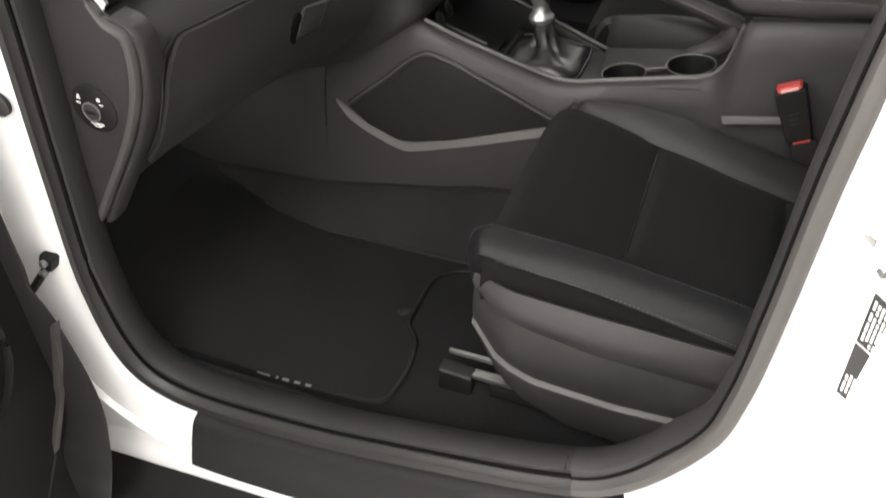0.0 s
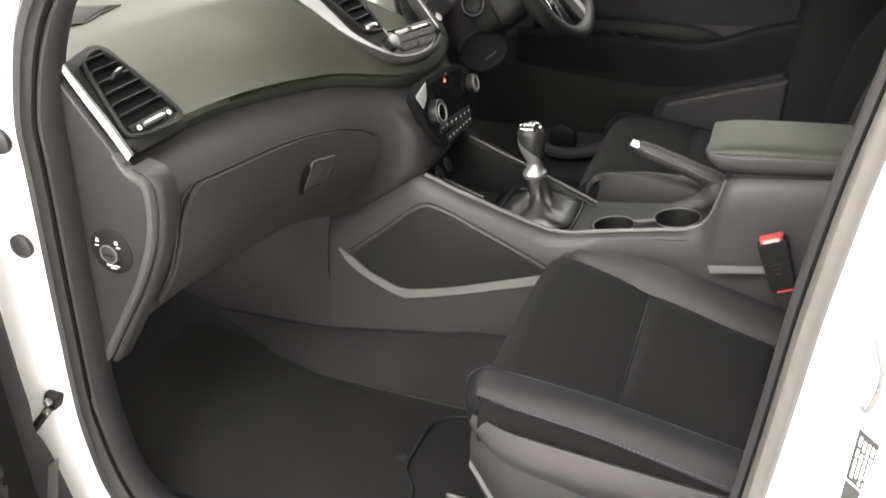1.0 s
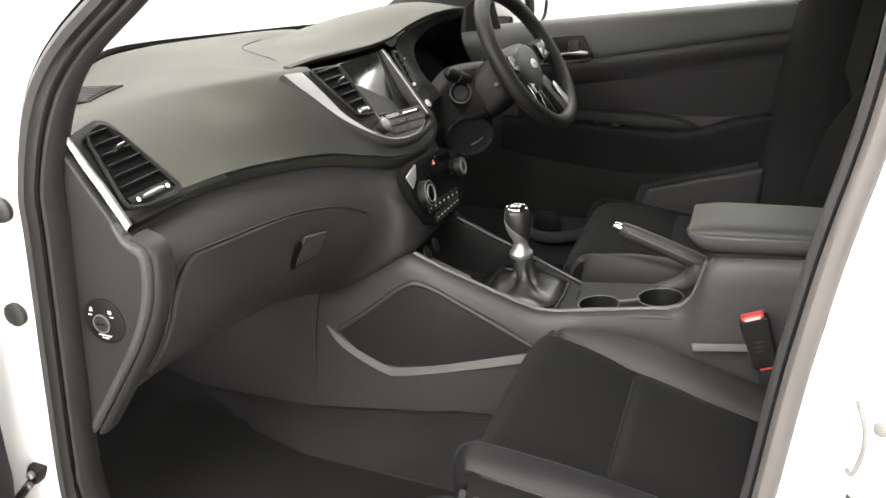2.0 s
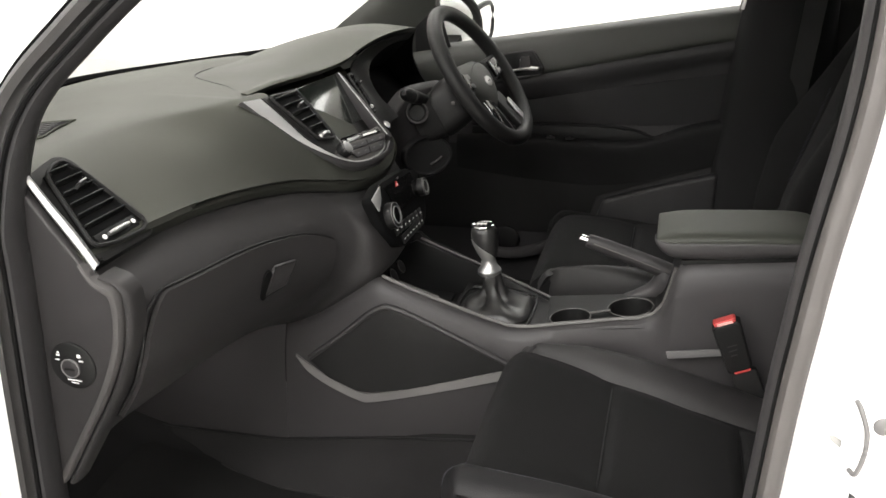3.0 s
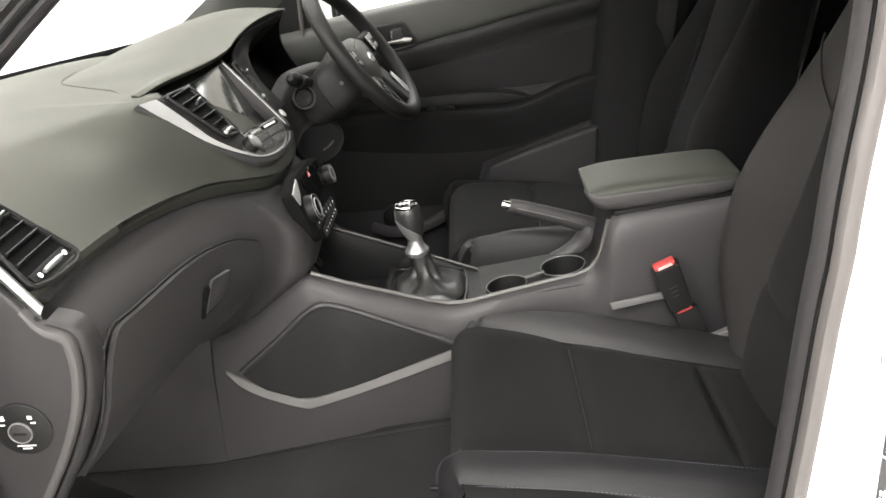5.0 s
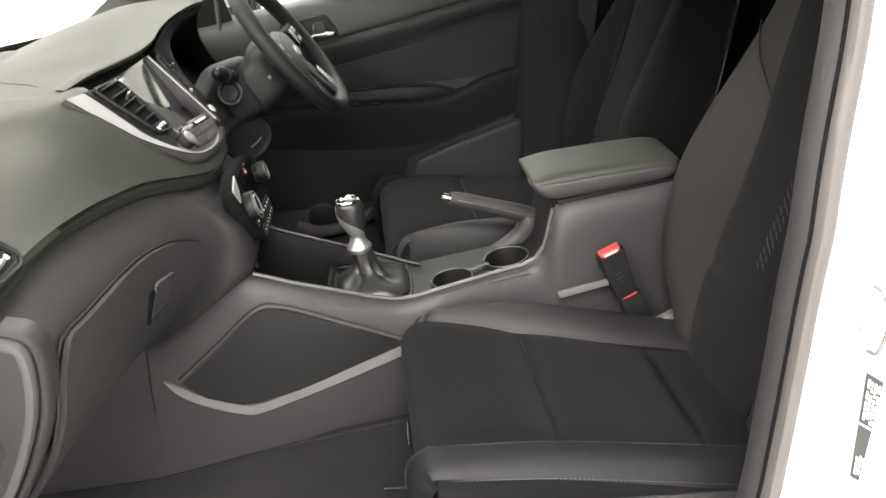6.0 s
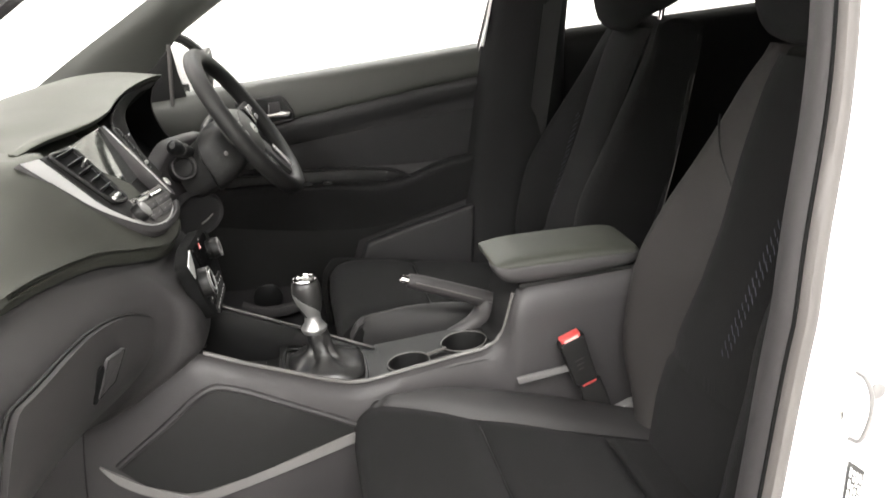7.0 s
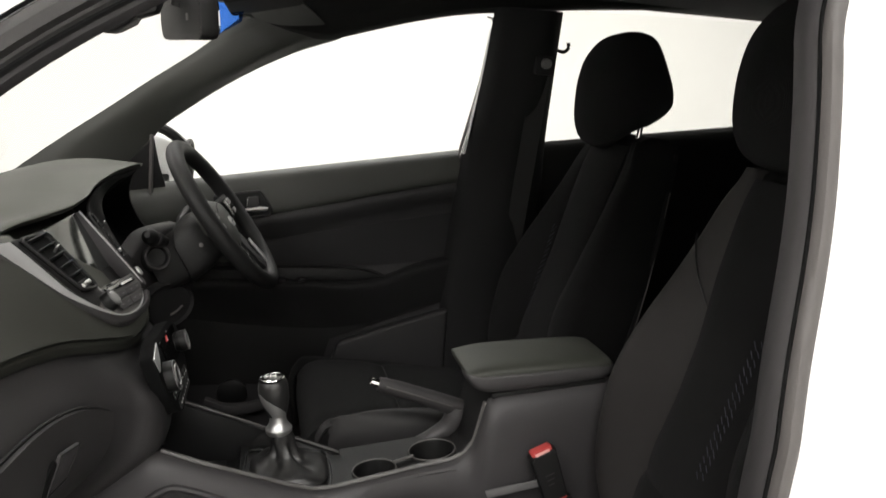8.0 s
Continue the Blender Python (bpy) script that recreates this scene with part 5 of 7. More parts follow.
for x, k in ((0.3165, 0.25), (0.3175, 0.55), (0.321, 0.78), (0.331, 0.92), (0.350, 0.99), (0.38, 1.0), (0.44, 1.0), (0.50, 1.0), (0.545, 0.98), (0.567, 0.88), (0.579, 0.66), (0.585, 0.3)):
    zb = lerp([(0.317, 0.917), (0.330, 0.903), (0.352, 0.894), (0.40, 0.896), (0.64, 0.929)], x)
    zt = lerp([(0.317, 0.932), (0.36, 0.943), (0.42, 0.949), (0.52, 0.957), (0.60, 0.960), (0.64, 0.958)], x)
    zm = zb + 0.58 * (zt - zb)
    wide = 0.58 + 0.42 * k ** 0.6
    lid_shape.append([(x, y * wide - 0.005, zm + ((zb if e < 0 else zt) - zm) * abs(e) * k) for y, e in ((-0.016, -1.0), (-0.075, -1.0), (-0.089, -0.72), (-0.093, 0.0), (-0.090, 0.55), (-0.078, 0.88), (-0.054, 0.98), (-0.016, 1.0), (0.024, 0.98), (0.046, 0.88), (0.056, 0.5), (0.058, 0.0), (0.055, -0.7), (0.045, -1.0))])
part("cushion", grid(net(lid_shape, 4, 3), closed_v=True, cap=True), VINYL_TOP, armrest)
skirt = []
for row in lid_shape:
    x, zb, zt, zm = row[0][0], row[0][2], row[6][2], row[3][2]
    near = row[3][1]
    skirt.append([(x - 0.0012, near + 0.022, zb - 0.0006), (x - 0.0012, near + 0.006, zb + 0.10 * (zm - zb)), (x - 0.0012, near - 0.0012, zb + 0.45 * (zm - zb)), (x - 0.0012, near - 0.0018, zm), (x - 0.0012, near - 0.0006, zm + 0.12 * (zt - zm))])
# side coloured lighter than the top for the light from the open door
part("cushion_side", thicken(grid(net(skirt, 4, 3)), -0.002), LITVINYL, armrest, "stitched side panel, grey lightened as if lit")
part("lid_base", slab([(0.365, -0.088, 0.880), (0.572, -0.088, 0.910), (0.572, -0.088, 0.919), (0.362, -0.088, 0.890)], (0, 0.135, 0), 0.003), DARK, armrest)
part("cushion_seam", tube(smooth_line([(row[3][0] - 0.0012, row[3][1] - 0.0012, row[3][2] + 0.14 * (row[6][2] - row[3][2])) for row in lid_shape[1:-1]], 4), 0.0013, seg=6), DARK, armrest)

# gear lever
gear = thing("gear_lever", (0.01, -0.012, 0.72), "gear lever with black leather gaiter and chrome collar", "gear lever")
boot = []
for half, rise, fold in ((0.068, 0.000, 0.02), (0.065, 0.005, 0.03), (0.057, 0.011, 0.07), (0.044, 0.015, 0.13), (0.031, 0.021, 0.18), (0.0225, 0.030, 0.18), (0.0195, 0.045, 0.14), (0.0205, 0.062, 0.08), (0.0195, 0.075, 0.02)):
    t = rise / 0.075
    row = []
    for j in range(64):
        a = j * math.pi / 32
        f = 1 + fold * math.sin(4 * a + 3.2 * t + 0.6) + 0.45 * fold * math.sin(7 * a - 4 * t)
        q = 0.55 + 0.45 * t
        row.append((0.026 - 0.020 * t + half * f * math.copysign(abs(math.cos(a)) ** q, math.cos(a)), -0.014 + 0.002 * t + half * f * 1.04 * math.copysign(abs(math.sin(a)) ** q, math.sin(a)), 0.723 + 0.05 * 0.026 + rise + 0.006 * math.sin(4 * a + 2 * t) * t * (1 - t) * 3))
    boot.append(row)
boot = [list(r) for r in zip(*[smooth_line(c, 3) for c in zip(*boot)])]
LEATHER = material("creased_leather", (0.0125, 0.0122, 0.012), 0.40, grain=0.5, grain_scale=300, vary=0.12)
part("gaiter", grid(boot, closed_v=True, cap=True), LEATHER, gear, "creased black leather gaiter", 60)
part("gaiter_frame", tube(smooth_line([(0.022 + sx * 0.072, -0.014 + sy * 0.078, plate_z(0.022 + sx * 0.07) + 0.003) for sx, sy in ((-1, -0.7), (-0.7, -1), (0.7, -1), (1, -0.7), (1, 0.7), (0.7, 1), (-0.7, 1), (-1, 0.7))], 4, True), 0.003, True, 6), VENT, gear)
GEAR = frame_on((0.005, -0.013, 0.797), (1, 0, 0), (0, 1, 0)) @ pose(0, 0, 0, 0, -7, 0)
part("collar", turned([(0.0205, -0.006), (0.0232, -0.001), (0.0232, 0.004), (0.0200, 0.008), (0.0158, 0.014), (0.0142, 0.024), (0.0150, 0.036)], GEAR, 28), SATIN, gear, "bright satin collar")
KNOB = ((0.0145, 0.0140, 0.026, 0.0), (0.0172, 0.0165, 0.033, 0.0), (0.0215, 0.020, 0.044, -0.001), (0.0250, 0.0225, 0.058, -0.002), (0.0262, 0.0235, 0.072, -0.003), (0.0258, 0.0230, 0.083, -0.003), (0.0235, 0.0205, 0.091, -0.003), (0.018, 0.016, 0.0955, -0.003), (0.008, 0.007, 0.097, -0.003))
knob_rows = []
for wx, wy, h, off in KNOB:
    knob_rows.append([GEAR @ Vector((off + wx * math.cos(a * math.pi / 14), wy * math.sin(a * math.pi / 14), h)) for a in range(28)])
head = part("knob", grid(knob_rows, closed_v=True, cap=True), LEATHER, gear, "black leather knob")
blade = []
for i in range(9):
    h = 0.027 + 0.045 * i / 8
    wx, wy, off = (lerp([(k[2], k[n]) for k in KNOB], h) for n in (0, 1, 3))
    mid, wide = radians(-70 - 85 * i / 8), radians(52 - 44 * i / 8)
    blade.append([GEAR @ Vector((off + (wx + 0.0009) * math.cos(mid + wide * (j / 4 - 1)), (wy + 0.0009) * math.sin(mid + wide * (j / 4 - 1)), h)) for j in range(9)])
part("knob_blade", thicken(grid(blade), -0.0008), SATIN, head, "silver inset sweeping up the knob")
part("knob_cap", turned([(0.0185, 0.091), (0.0200, 0.0945), (0.0185, 0.0980), (0.004, 0.0992)], GEAR @ Matrix.Translation((-0.004, 0, 0)), 24), GLOSS, head, "black shift pattern plate")
part("cap_ring", tube([GEAR @ Vector((-0.004 + 0.0205 * math.cos(a * math.pi / 12), 0.0195 * math.sin(a * math.pi / 12), 0.0962)) for a in range(24)], 0.0024, True, 8), CHROME, head, "chrome ring round the shift pattern")
for a, b, c, d in ((-0.017, -0.0012, 0.005, 0.0012), (-0.014, -0.008, -0.0125, 0.008), (-0.0065, -0.008, -0.005, 0.008), (0.002, -0.008, 0.0035, 0.008)):
    part("pattern_line", plate(GEAR, rect(a, b, c, d), 0.0008, 0.0, 0.0996), INK, head)

# handbrake
brake = thing("handbrake", (0.33, 0.06, 0.73), "lowered black leather handbrake lever with chrome button", "handbrake")
part("grip", tube(smooth_line([(0.186, 0.057, 0.855), (0.23, 0.058, 0.842), (0.29, 0.060, 0.823), (0.350, 0.062, 0.802), (0.385, 0.063, 0.782)], 4), [0.0115, 0.013, 0.0135, 0.014, 0.014, 0.014, 0.0145, 0.0145, 0.015, 0.015, 0.0155, 0.0155, 0.016, 0.017, 0.018, 0.019, 0.020], seg=12, flat=1.15), PLASTIC, brake)
part("release_button", tube([(0.190, 0.057, 0.854), (0.180, 0.057, 0.857), (0.172, 0.057, 0.8595), (0.170, 0.057, 0.860)], [0.0085, 0.0085, 0.0075, 0.004], seg=12), CHROME, brake, "chrome release button")
part("grip_seam", tube([(0.20, 0.0445, 0.853), (0.26, 0.0455, 0.835), (0.33, 0.0475, 0.812)], 0.0016, seg=6), GREY, brake)
part("bracket", tube(smooth_line([(0.345, 0.062, 0.806), (0.338, 0.062, 0.776), (0.310, 0.060, 0.752), (0.255, 0.058, 0.728)], 5), [0.019, 0.021, 0.023, 0.024, 0.024, 0.024, 0.023, 0.022, 0.021, 0.020, 0.019, 0.018, 0.016, 0.015, 0.013, 0.010], seg=10), PLASTIC, brake)
part("brake_gaiter", thicken(grid(net([[(0.30, 0.05, 0.735), (0.32, 0.05, 0.77), (0.36, 0.05, 0.80)], [(0.30, 0.066, 0.738), (0.33, 0.066, 0.78), (0.37, 0.066, 0.815)], [(0.30, 0.085, 0.735), (0.33, 0.085, 0.77), (0.37, 0.085, 0.80)]], 3, 4)), 0.006), LEATHER, brake)

# passenger buckle and the pale seat hardware beside the console
buckle = thing("belt_buckle", (0.50, -0.145, 0.66), "black seat belt buckle with a red release button", "belt buckle")
BK = frame_on((0.462, -0.142, 0.765), (0.90, 0, 0.43), (-0.41, 0, 0.91))
shell = part("shell", plate(BK, rounded([(-0.024, -0.046), (0.017, -0.046), (0.026, 0.046), (-0.022, 0.046)], 0.006), 0.026, 0.004, -0.013), DARK, buckle)
part("release_button", plate(BK, rounded(rect(-0.017, 0.039, 0.020, 0.053), 0.003), 0.020, 0.003, -0.010), RED, buckle, "bright red release button")
# paler red plate standing in for the glossy highlight on the button
part("button_gleam", plate(BK, rounded(rect(-0.012, 0.0435, 0.015, 0.0500), 0.002), 0.003, 0.001, 0.0085), material("painted_red_highlight", (0.78, 0.40, 0.37), 0.35), buckle, "pale highlight painted on the button")
part("red_tab", plate(BK, rounded(rect(-0.014, -0.050, 0.014, -0.041), 0.003), 0.014, 0.002, -0.002), RED, buckle)
for k in range(3):
    part("printed_mark", plate(BK, rect(-0.009, 0.004 - 0.009 * k, 0.008 - 0.003 * k, 0.0062 - 0.009 * k), 0.0004, 0.0, 0.0128), PLASTIC, shell)
part("stalk_sleeve", slab([(0.463, -0.135, 0.722), (0.505, -0.135, 0.728), (0.545, -0.14, 0.64), (0.49, -0.14, 0.64)], (0, -0.014, 0), 0.005), DARK, buckle)
hinge = thing("seat_hinge_cover", (0.55, -0.165, 0.65), "pale grey seat hinge hardware beside the belt buckle", "seat hinge")
part("cover", slab([(0.522, -0.160, 0.676), (0.560, -0.160, 0.694), (0.606, -0.160, 0.656), (0.594, -0.160, 0.630), (0.530, -0.160, 0.640)], (0, -0.018, 0), 0.004), STRIPE, hinge)
part("hinge_bolt", turned([(0.008, 0), (0.008, 0.004), (0.005, 0.006)], pose(0.578, -0.178, 0.664, 90, 0, 0), 12), DARK, hinge)
part("hinge_lip", tube([(0.542, -0.1785, 0.680), (0.562, -0.1785, 0.668), (0.588, -0.1785, 0.646)], 0.0022, seg=6), DARK, hinge)
single("seat_side_strip", thicken(slab([(0.352, -0.136, 0.734), (0.448, -0.136, 0.753), (0.448, -0.136, 0.740), (0.357, -0.136, 0.721)], (0, -0.004, 0), 0.001), 0.0003), STRIPE, "satin grey metal strip on the seat frame beside the console", "seat frame strip")

# ---- front seats ----
FRONT = 0.0268
SHOULDER = ((1.205, 0.97), (1.185, 0.62), (1.150, 0.32), (1.115, 0.14), (1.085, 0.02))

def stitched(path, parent, step=0.0045):
    """A row of single thread stitches, kept in one piece."""
    pieces = []
    line = smooth_line(path, 60)
    run, left = 0.0, 0.0
    for a, b in zip(line, line[1:]):
        d = b - a
        run += d.length
        if run >= step:
            run = 0.0
            u = d.normalized()
            pieces.append(tube([a, a + u * step * 0.65], 0.0006, seg=4))
    if pieces:
        ob = part("stitching", join(*pieces), THREAD, parent)
        ob["kind"] = "stuff"


def front_seat(yc, label, recline=1.0, side=1.0, edge=None, flank=None):
    """A seat built about its middle line, its plastic valance on the door side."""
    seat = thing("front_seat", (0.33, yc, 0.40), label, "car seat", "front seats")
    Y = lambda d: yc + side * d
    inner = lambda x: lerp([(0.05, 0.236), (0.10, 0.232), (0.14, 0.216), (0.25, 0.178), (0.40, 0.134), (0.60, 0.085)], x)
    outer = lambda x: lerp([(0.05, -0.150), (0.30, -0.155), (0.60, -0.175)], x)

    def cloth(path, dips):
        """A padded panel across the seat, along (x, z) points, dipped at its seams."""
        line = smooth_line([(x, 0, z) for x, z in path], 8)
        rows = []
        for i, p in enumerate(line):
            k = i / (len(line) - 1)
            dip = sum(0.011 * math.exp(-((k - d) / 0.05) ** 2) for d in dips)
            row = []
            for j in range(33):
                f = j / 32
                y = outer(p.x) + (inner(p.x) - outer(p.x)) * f
                edge = 0.008 * (math.exp(-(f / 0.06) ** 2) + math.exp(-((1 - f) / 0.06) ** 2))
                puff = 0.006 * math.sin(math.pi * f) * math.sin(math.pi * k)
                row.append((p.x + (0.004 if p.z < 0.66 else 0), Y(y), p.z - dip * min(1.0, 0.25 + 5.0 * min(f, 1 - f)) - edge + puff))
            # the cloth turns down over the inner side of the cushion
            row += [(p.x + 0.016, row[-1][1] + side * 0.008, row[-1][2] - 0.014), (p.x + 0.040, row[-1][1] + side * 0.010, row[-1][2] - 0.045)]
            rows.append(row)
        return thicken(grid(rows), 0.008)

    part("front_cloth", cloth([(0.085, 0.50), (0.066, 0.58), (0.062, 0.65), (0.080, 0.690), (0.115, 0.706), (0.19, 0.706), (0.268, 0.698)], (1.0,)), FABRIC, seat)
    part("middle_cloth", cloth([(0.268, 0.698), (0.34, 0.694), (0.41, 0.686), (0.478, 0.678)], (0.0, 1.0)), FABRIC, seat)
    part("rear_cloth", cloth([(0.478, 0.678), (0.53, 0.674), (0.60, 0.672)], (0.0,)), FABRIC, seat)

    for sx, sz in ((0.268, 0.691), (0.478, 0.671)):
        part("cloth_seam", tube([(sx, Y(outer(sx) + (inner(sx) - outer(sx)) * k / 8), sz - (0.006 if k in (0, 8) else 0)) for k in range(9)], 0.0012, seg=6), VENT, seat)

    # inner bolster
    rows = []
    for x in (0.074, 0.088, 0.105, 0.125, 0.15, 0.22, 0.32, 0.42, 0.52, 0.60):
        base = lerp([(0.06, 0.68), (0.12, 0.70), (0.27, 0.697), (0.60, 0.672)], x)
        rise = lerp([(0.085, 0.0), (0.11, 0.012), (0.15, 0.018), (0.22, 0.027), (0.30, 0.027), (0.40, 0.020), (0.48, 0.010), (0.60, 0.0)], x)
        base -= lerp([(0.074, 0.055), (0.088, 0.026), (0.105, 0.009), (0.125, 0.0)], x)
        a, b = inner(x) - 0.004, lerp([(0.092, 0.238), (0.125, 0.246), (0.28, 0.250), (0.45, 0.225), (0.60, 0.19)], x)
        rows.append([(x, Y(a), base - 0.006), (x, Y(a + 0.25 * (b - a)), base + rise * 0.55), (x, Y(a + 0.62 * (b - a)), base + rise), (x, Y(b - 0.008), base + rise * 0.4), (x, Y(b), base - 0.04), (x, Y(b - 0.006), 0.56)])
    part("inner_bolster", thicken(grid(net(rows, 4, 4)), 0.008), VINYL, seat, "grey vinyl inner bolster")

    # outer bolster with two stitched seams, dark cloth under it
    vinyl, under = [], []
    # the bolster curls over the front corner and narrows to a tip
    for x, z, n, w in ((0.066, 0.560, (-1.0, 0.0), 0.30), (0.057, 0.610, (-1.0, 0.0), 0.52), (0.052, 0.650, (-1.0, 0.05), 0.74), (0.053, 0.680, (-0.95, 0.30), 0.90), (0.061, 0.700, (-0.70, 0.70), 0.97)):
        o = outer(x) + 0.004
        vinyl.append([(x + n[0] * h + 0.020 * (j / 4) ** 2, Y(o - d * w), z + n[1] * h - 0.006 * (j / 4) ** 2) for j, (d, h) in enumerate(((0.0, -0.006), (0.018, 0.006), (0.043, 0.007), (0.060, 0.003), (0.071, -0.006)))])
    for x, lift in ((0.082, 0.004), (0.14, 0.002), (0.25, -0.004), (0.38, -0.019), (0.50, -0.034), (0.60, -0.044)):
        o = outer(x) + 0.004
        z = 0.706 + lift
        low = lerp([(0.066, 0.002), (0.10, 0.004), (0.30, 0.011), (0.60, 0.018)], x)
        vinyl.append([(x, Y(o), z - 0.008), (x, Y(o - 0.018), z + 0.010), (x, Y(o - 0.043), z + 0.013 - 0.3 * low), (x, Y(o - 0.060), z + 0.0095 - low), (x, Y(o - 0.071), z + 0.001 - 1.5 * low)])
        under.append([(x + 0.003, Y(o - 0.068), z - 1.5 * low), (x + 0.004, Y(o - 0.080), z - 0.014 - 1.5 * low), (x + 0.004, Y(o - 0.085), z - 0.06), (x + 0.004, Y(o - 0.07), z - 0.10)])
    part("outer_bolster", thicken(grid(net(vinyl, 4, 4)), 0.004), edge or VINYL, seat, "dark padded outer bolster")
    part("bolster_cloth", thicken(grid(net(under, 4, 3)), 0.01), FABRIC, seat)
    if side > 0:
        stitched([(0.0462, Y(-0.160), 0.650), (0.0468, Y(-0.161), 0.6822), (0.0572, Y(-0.162), 0.7048), (0.082, Y(-0.162), 0.7205)], seat)
    drop = lambda x: lerp([(0.066, -0.002), (0.092, -0.006), (0.14, -0.008), (0.25, -0.012), (0.38, -0.019), (0.60, -0.030)], x)
    sink = lambda path: [(x, Y(d), z + drop(x)) for x, d, z in path]
    if side > 0:
        stitched(sink([(0.082, -0.158, 0.720), (0.14, -0.162, 0.724), (0.25, -0.165, 0.722), (0.38, -0.172, 0.715), (0.55, -0.182, 0.704)]), seat)
        stitched(sink([(0.088, -0.213, 0.7055), (0.12, -0.2185, 0.7085), (0.25, -0.2215, 0.7030), (0.38, -0.226, 0.6920), (0.55, -0.236, 0.6780)]), seat)
    part("bolster_piping", tube(smooth_line(sink([(0.064, -0.150, 0.692), (0.095, -0.154, 0.712), (0.25, -0.158, 0.710), (0.40, -0.168, 0.700), (0.58, -0.18, 0.685)]), 5), 0.003, seg=6), DARK, seat)

    # plastic valance in bands
    def band(top, bottom, bulge):
        rows = []
        for i in range(25):
            x = 0.073 + 0.527 * i / 24
            zt, zb = lerp(top, x), lerp(bottom, x)
            if zt - zb < 0.004:
                zb = zt - 0.004
            curve = 0.024 * max(0.0, (0.16 - x) / 0.075) ** 2
            rows.append([(x, Y(-0.246 + curve - bulge * math.sin(math.pi * k / 5)), zt + (zb - zt) * k / 5) for k in range(6)])
        return thicken(grid(rows), 0.006)

    t0 = [(0.073, 0.668), (0.08, 0.673), (0.10, 0.676), (0.12, 0.677), (0.16, 0.677), (0.25, 0.671), (0.45, 0.662), (0.60, 0.650)]
    t1 = [(0.073, 0.648), (0.085, 0.638), (0.12, 0.622), (0.25, 0.600), (0.45, 0.590), (0.60, 0.582)]
    t2 = [(0.08, 0.575), (0.12, 0.535), (0.18, 0.513), (0.30, 0.505), (0.43, 0.512), (0.60, 0.520)]
    t3 = [(0.08, 0.565), (0.10, 0.530), (0.12, 0.505), (0.16, 0.470), (0.235, 0.435), (0.40, 0.42), (0.60, 0.42)]
    val = part("valance", band(t1, t2, 0.006), VALANCE, seat, "dark plastic seat valance")
    part("upper_band", band(t0, t1, 0.010), PLASTIC, val, "lighter grey upper band")
    part("lower_band", band(t2, t3, 0.004), VALANCE, val)
    part("trim_line", band([(x, z + 0.007) for x, z in t2], [(x, z - 0.006) for x, z in t2], 0.009), LIP, val, "satin grey trim line")
    tag = part("cushion_tag", slab([(0.068, Y(0.150), 0.485), (0.068, Y(0.166), 0.485), (0.066, Y(0.166), 0.540), (0.066, Y(0.150), 0.540)], (-0.001, 0, 0)), DARK, seat)
    for k in range(5):
        part("printed_mark", slab([(0.0655, Y(0.152), 0.490 + 0.010 * k), (0.0655, Y(0.160 + 0.002 * (k % 3)), 0.490 + 0.010 * k), (0.0655, Y(0.160 + 0.002 * (k % 3)), 0.493 + 0.010 * k), (0.0655, Y(0.152), 0.493 + 0.010 * k)], (-0.0006, 0, 0)), INK, tag)
    # dark sheet added in place of the shade under the cushion front
    part("cushion_shade_sheet", slab([(0.11, Y(-0.17), 0.44), (0.11, Y(0.22), 0.44), (0.10, Y(0.22), 0.56), (0.10, Y(-0.17), 0.56)], (0.01, 0, 0)), DARK, seat)

    # rails on the floor
    for d in (-0.165, 0.15):
        r = part("seat_rail", box((0.35, Y(d - 0.020), 0.410), (0.50, 0.034, 0.024), 0.002), DARK, seat, "dark seat rail on the floor")
        part("rail_slide", box((0.33, Y(d - 0.022), 0.4285), (0.52, 0.010, 0.005), 0.001), STEEL, r)
        part("rail_edge", box((0.332, Y(d - 0.038), 0.436), (0.522, 0.006, 0.009), 0.0015), STEEL, r, "bright steel rail edge")
        part("rail_lip", box((0.31, Y(d - 0.006), 0.445), (0.58, 0.007, 0.008), 0.0015), STEEL, r, "bright steel rail edge")
        part("rail_cap", slab([(0.013, Y(d - 0.040), 0.386), (0.0690, Y(d - 0.040), 0.386), (0.0705, Y(d - 0.040), 0.429), (0.014, Y(d - 0.040), 0.433)], (0, side * 0.024, 0.002), 0.003), DARK, r)
        part("cap_edge", tube([(0.015, Y(d - 0.0405), 0.4325), (0.0695, Y(d - 0.0405), 0.4285)], 0.0028, seg=6), PLASTIC, r)

    # backrest: a leaning padded shell
    def back(z):
        return 0.560 + recline * lerp([(0.64, 0.0), (0.80, 0.030), (1.0, 0.085), (1.2, 0.142), (1.33, 0.180)], z)

    half = lambda z: lerp([(0.64, 0.145), (0.70, 0.165), (0.76, 0.203), (0.85, 0.242), (1.02, 0.234), (1.12, 0.200), (1.19, 0.176), (1.25, 0.166), (1.31, 0.13)], z)
    core = lambda z: lerp([(0.64, 0.095), (0.74, 0.112), (0.83, 0.105), (0.95, 0.082), (1.05, 0.076), (1.15, 0.088), (1.31, 0.088)], z)
    zs = [0.64, 0.72, 0.80, 0.88, 0.96, 1.04, 1.12, 1.20, 1.26, 1.30, 1.32]

    def centre_rows(a, b, n):
        rows = []
        for i in range(n + 1):
            z = a + (b - a) * i / n
            dip = 0.008 * (math.exp(-((i / n) / 0.05) ** 2) + math.exp(-((1 - i / n) / 0.05) ** 2))
            rows.append([(back(z) + dip + 0.010 * abs(j / 8 - 1) ** 6 - 0.006 * (1 - abs(j / 8 - 1) ** 2), Y(core(z) * (j / 8 - 1)), z) for j in range(17)])
        return thicken(grid(rows), -0.02)

    part("back_lower_cloth", centre_rows(0.645, 0.818, 10), FABRIC, seat)
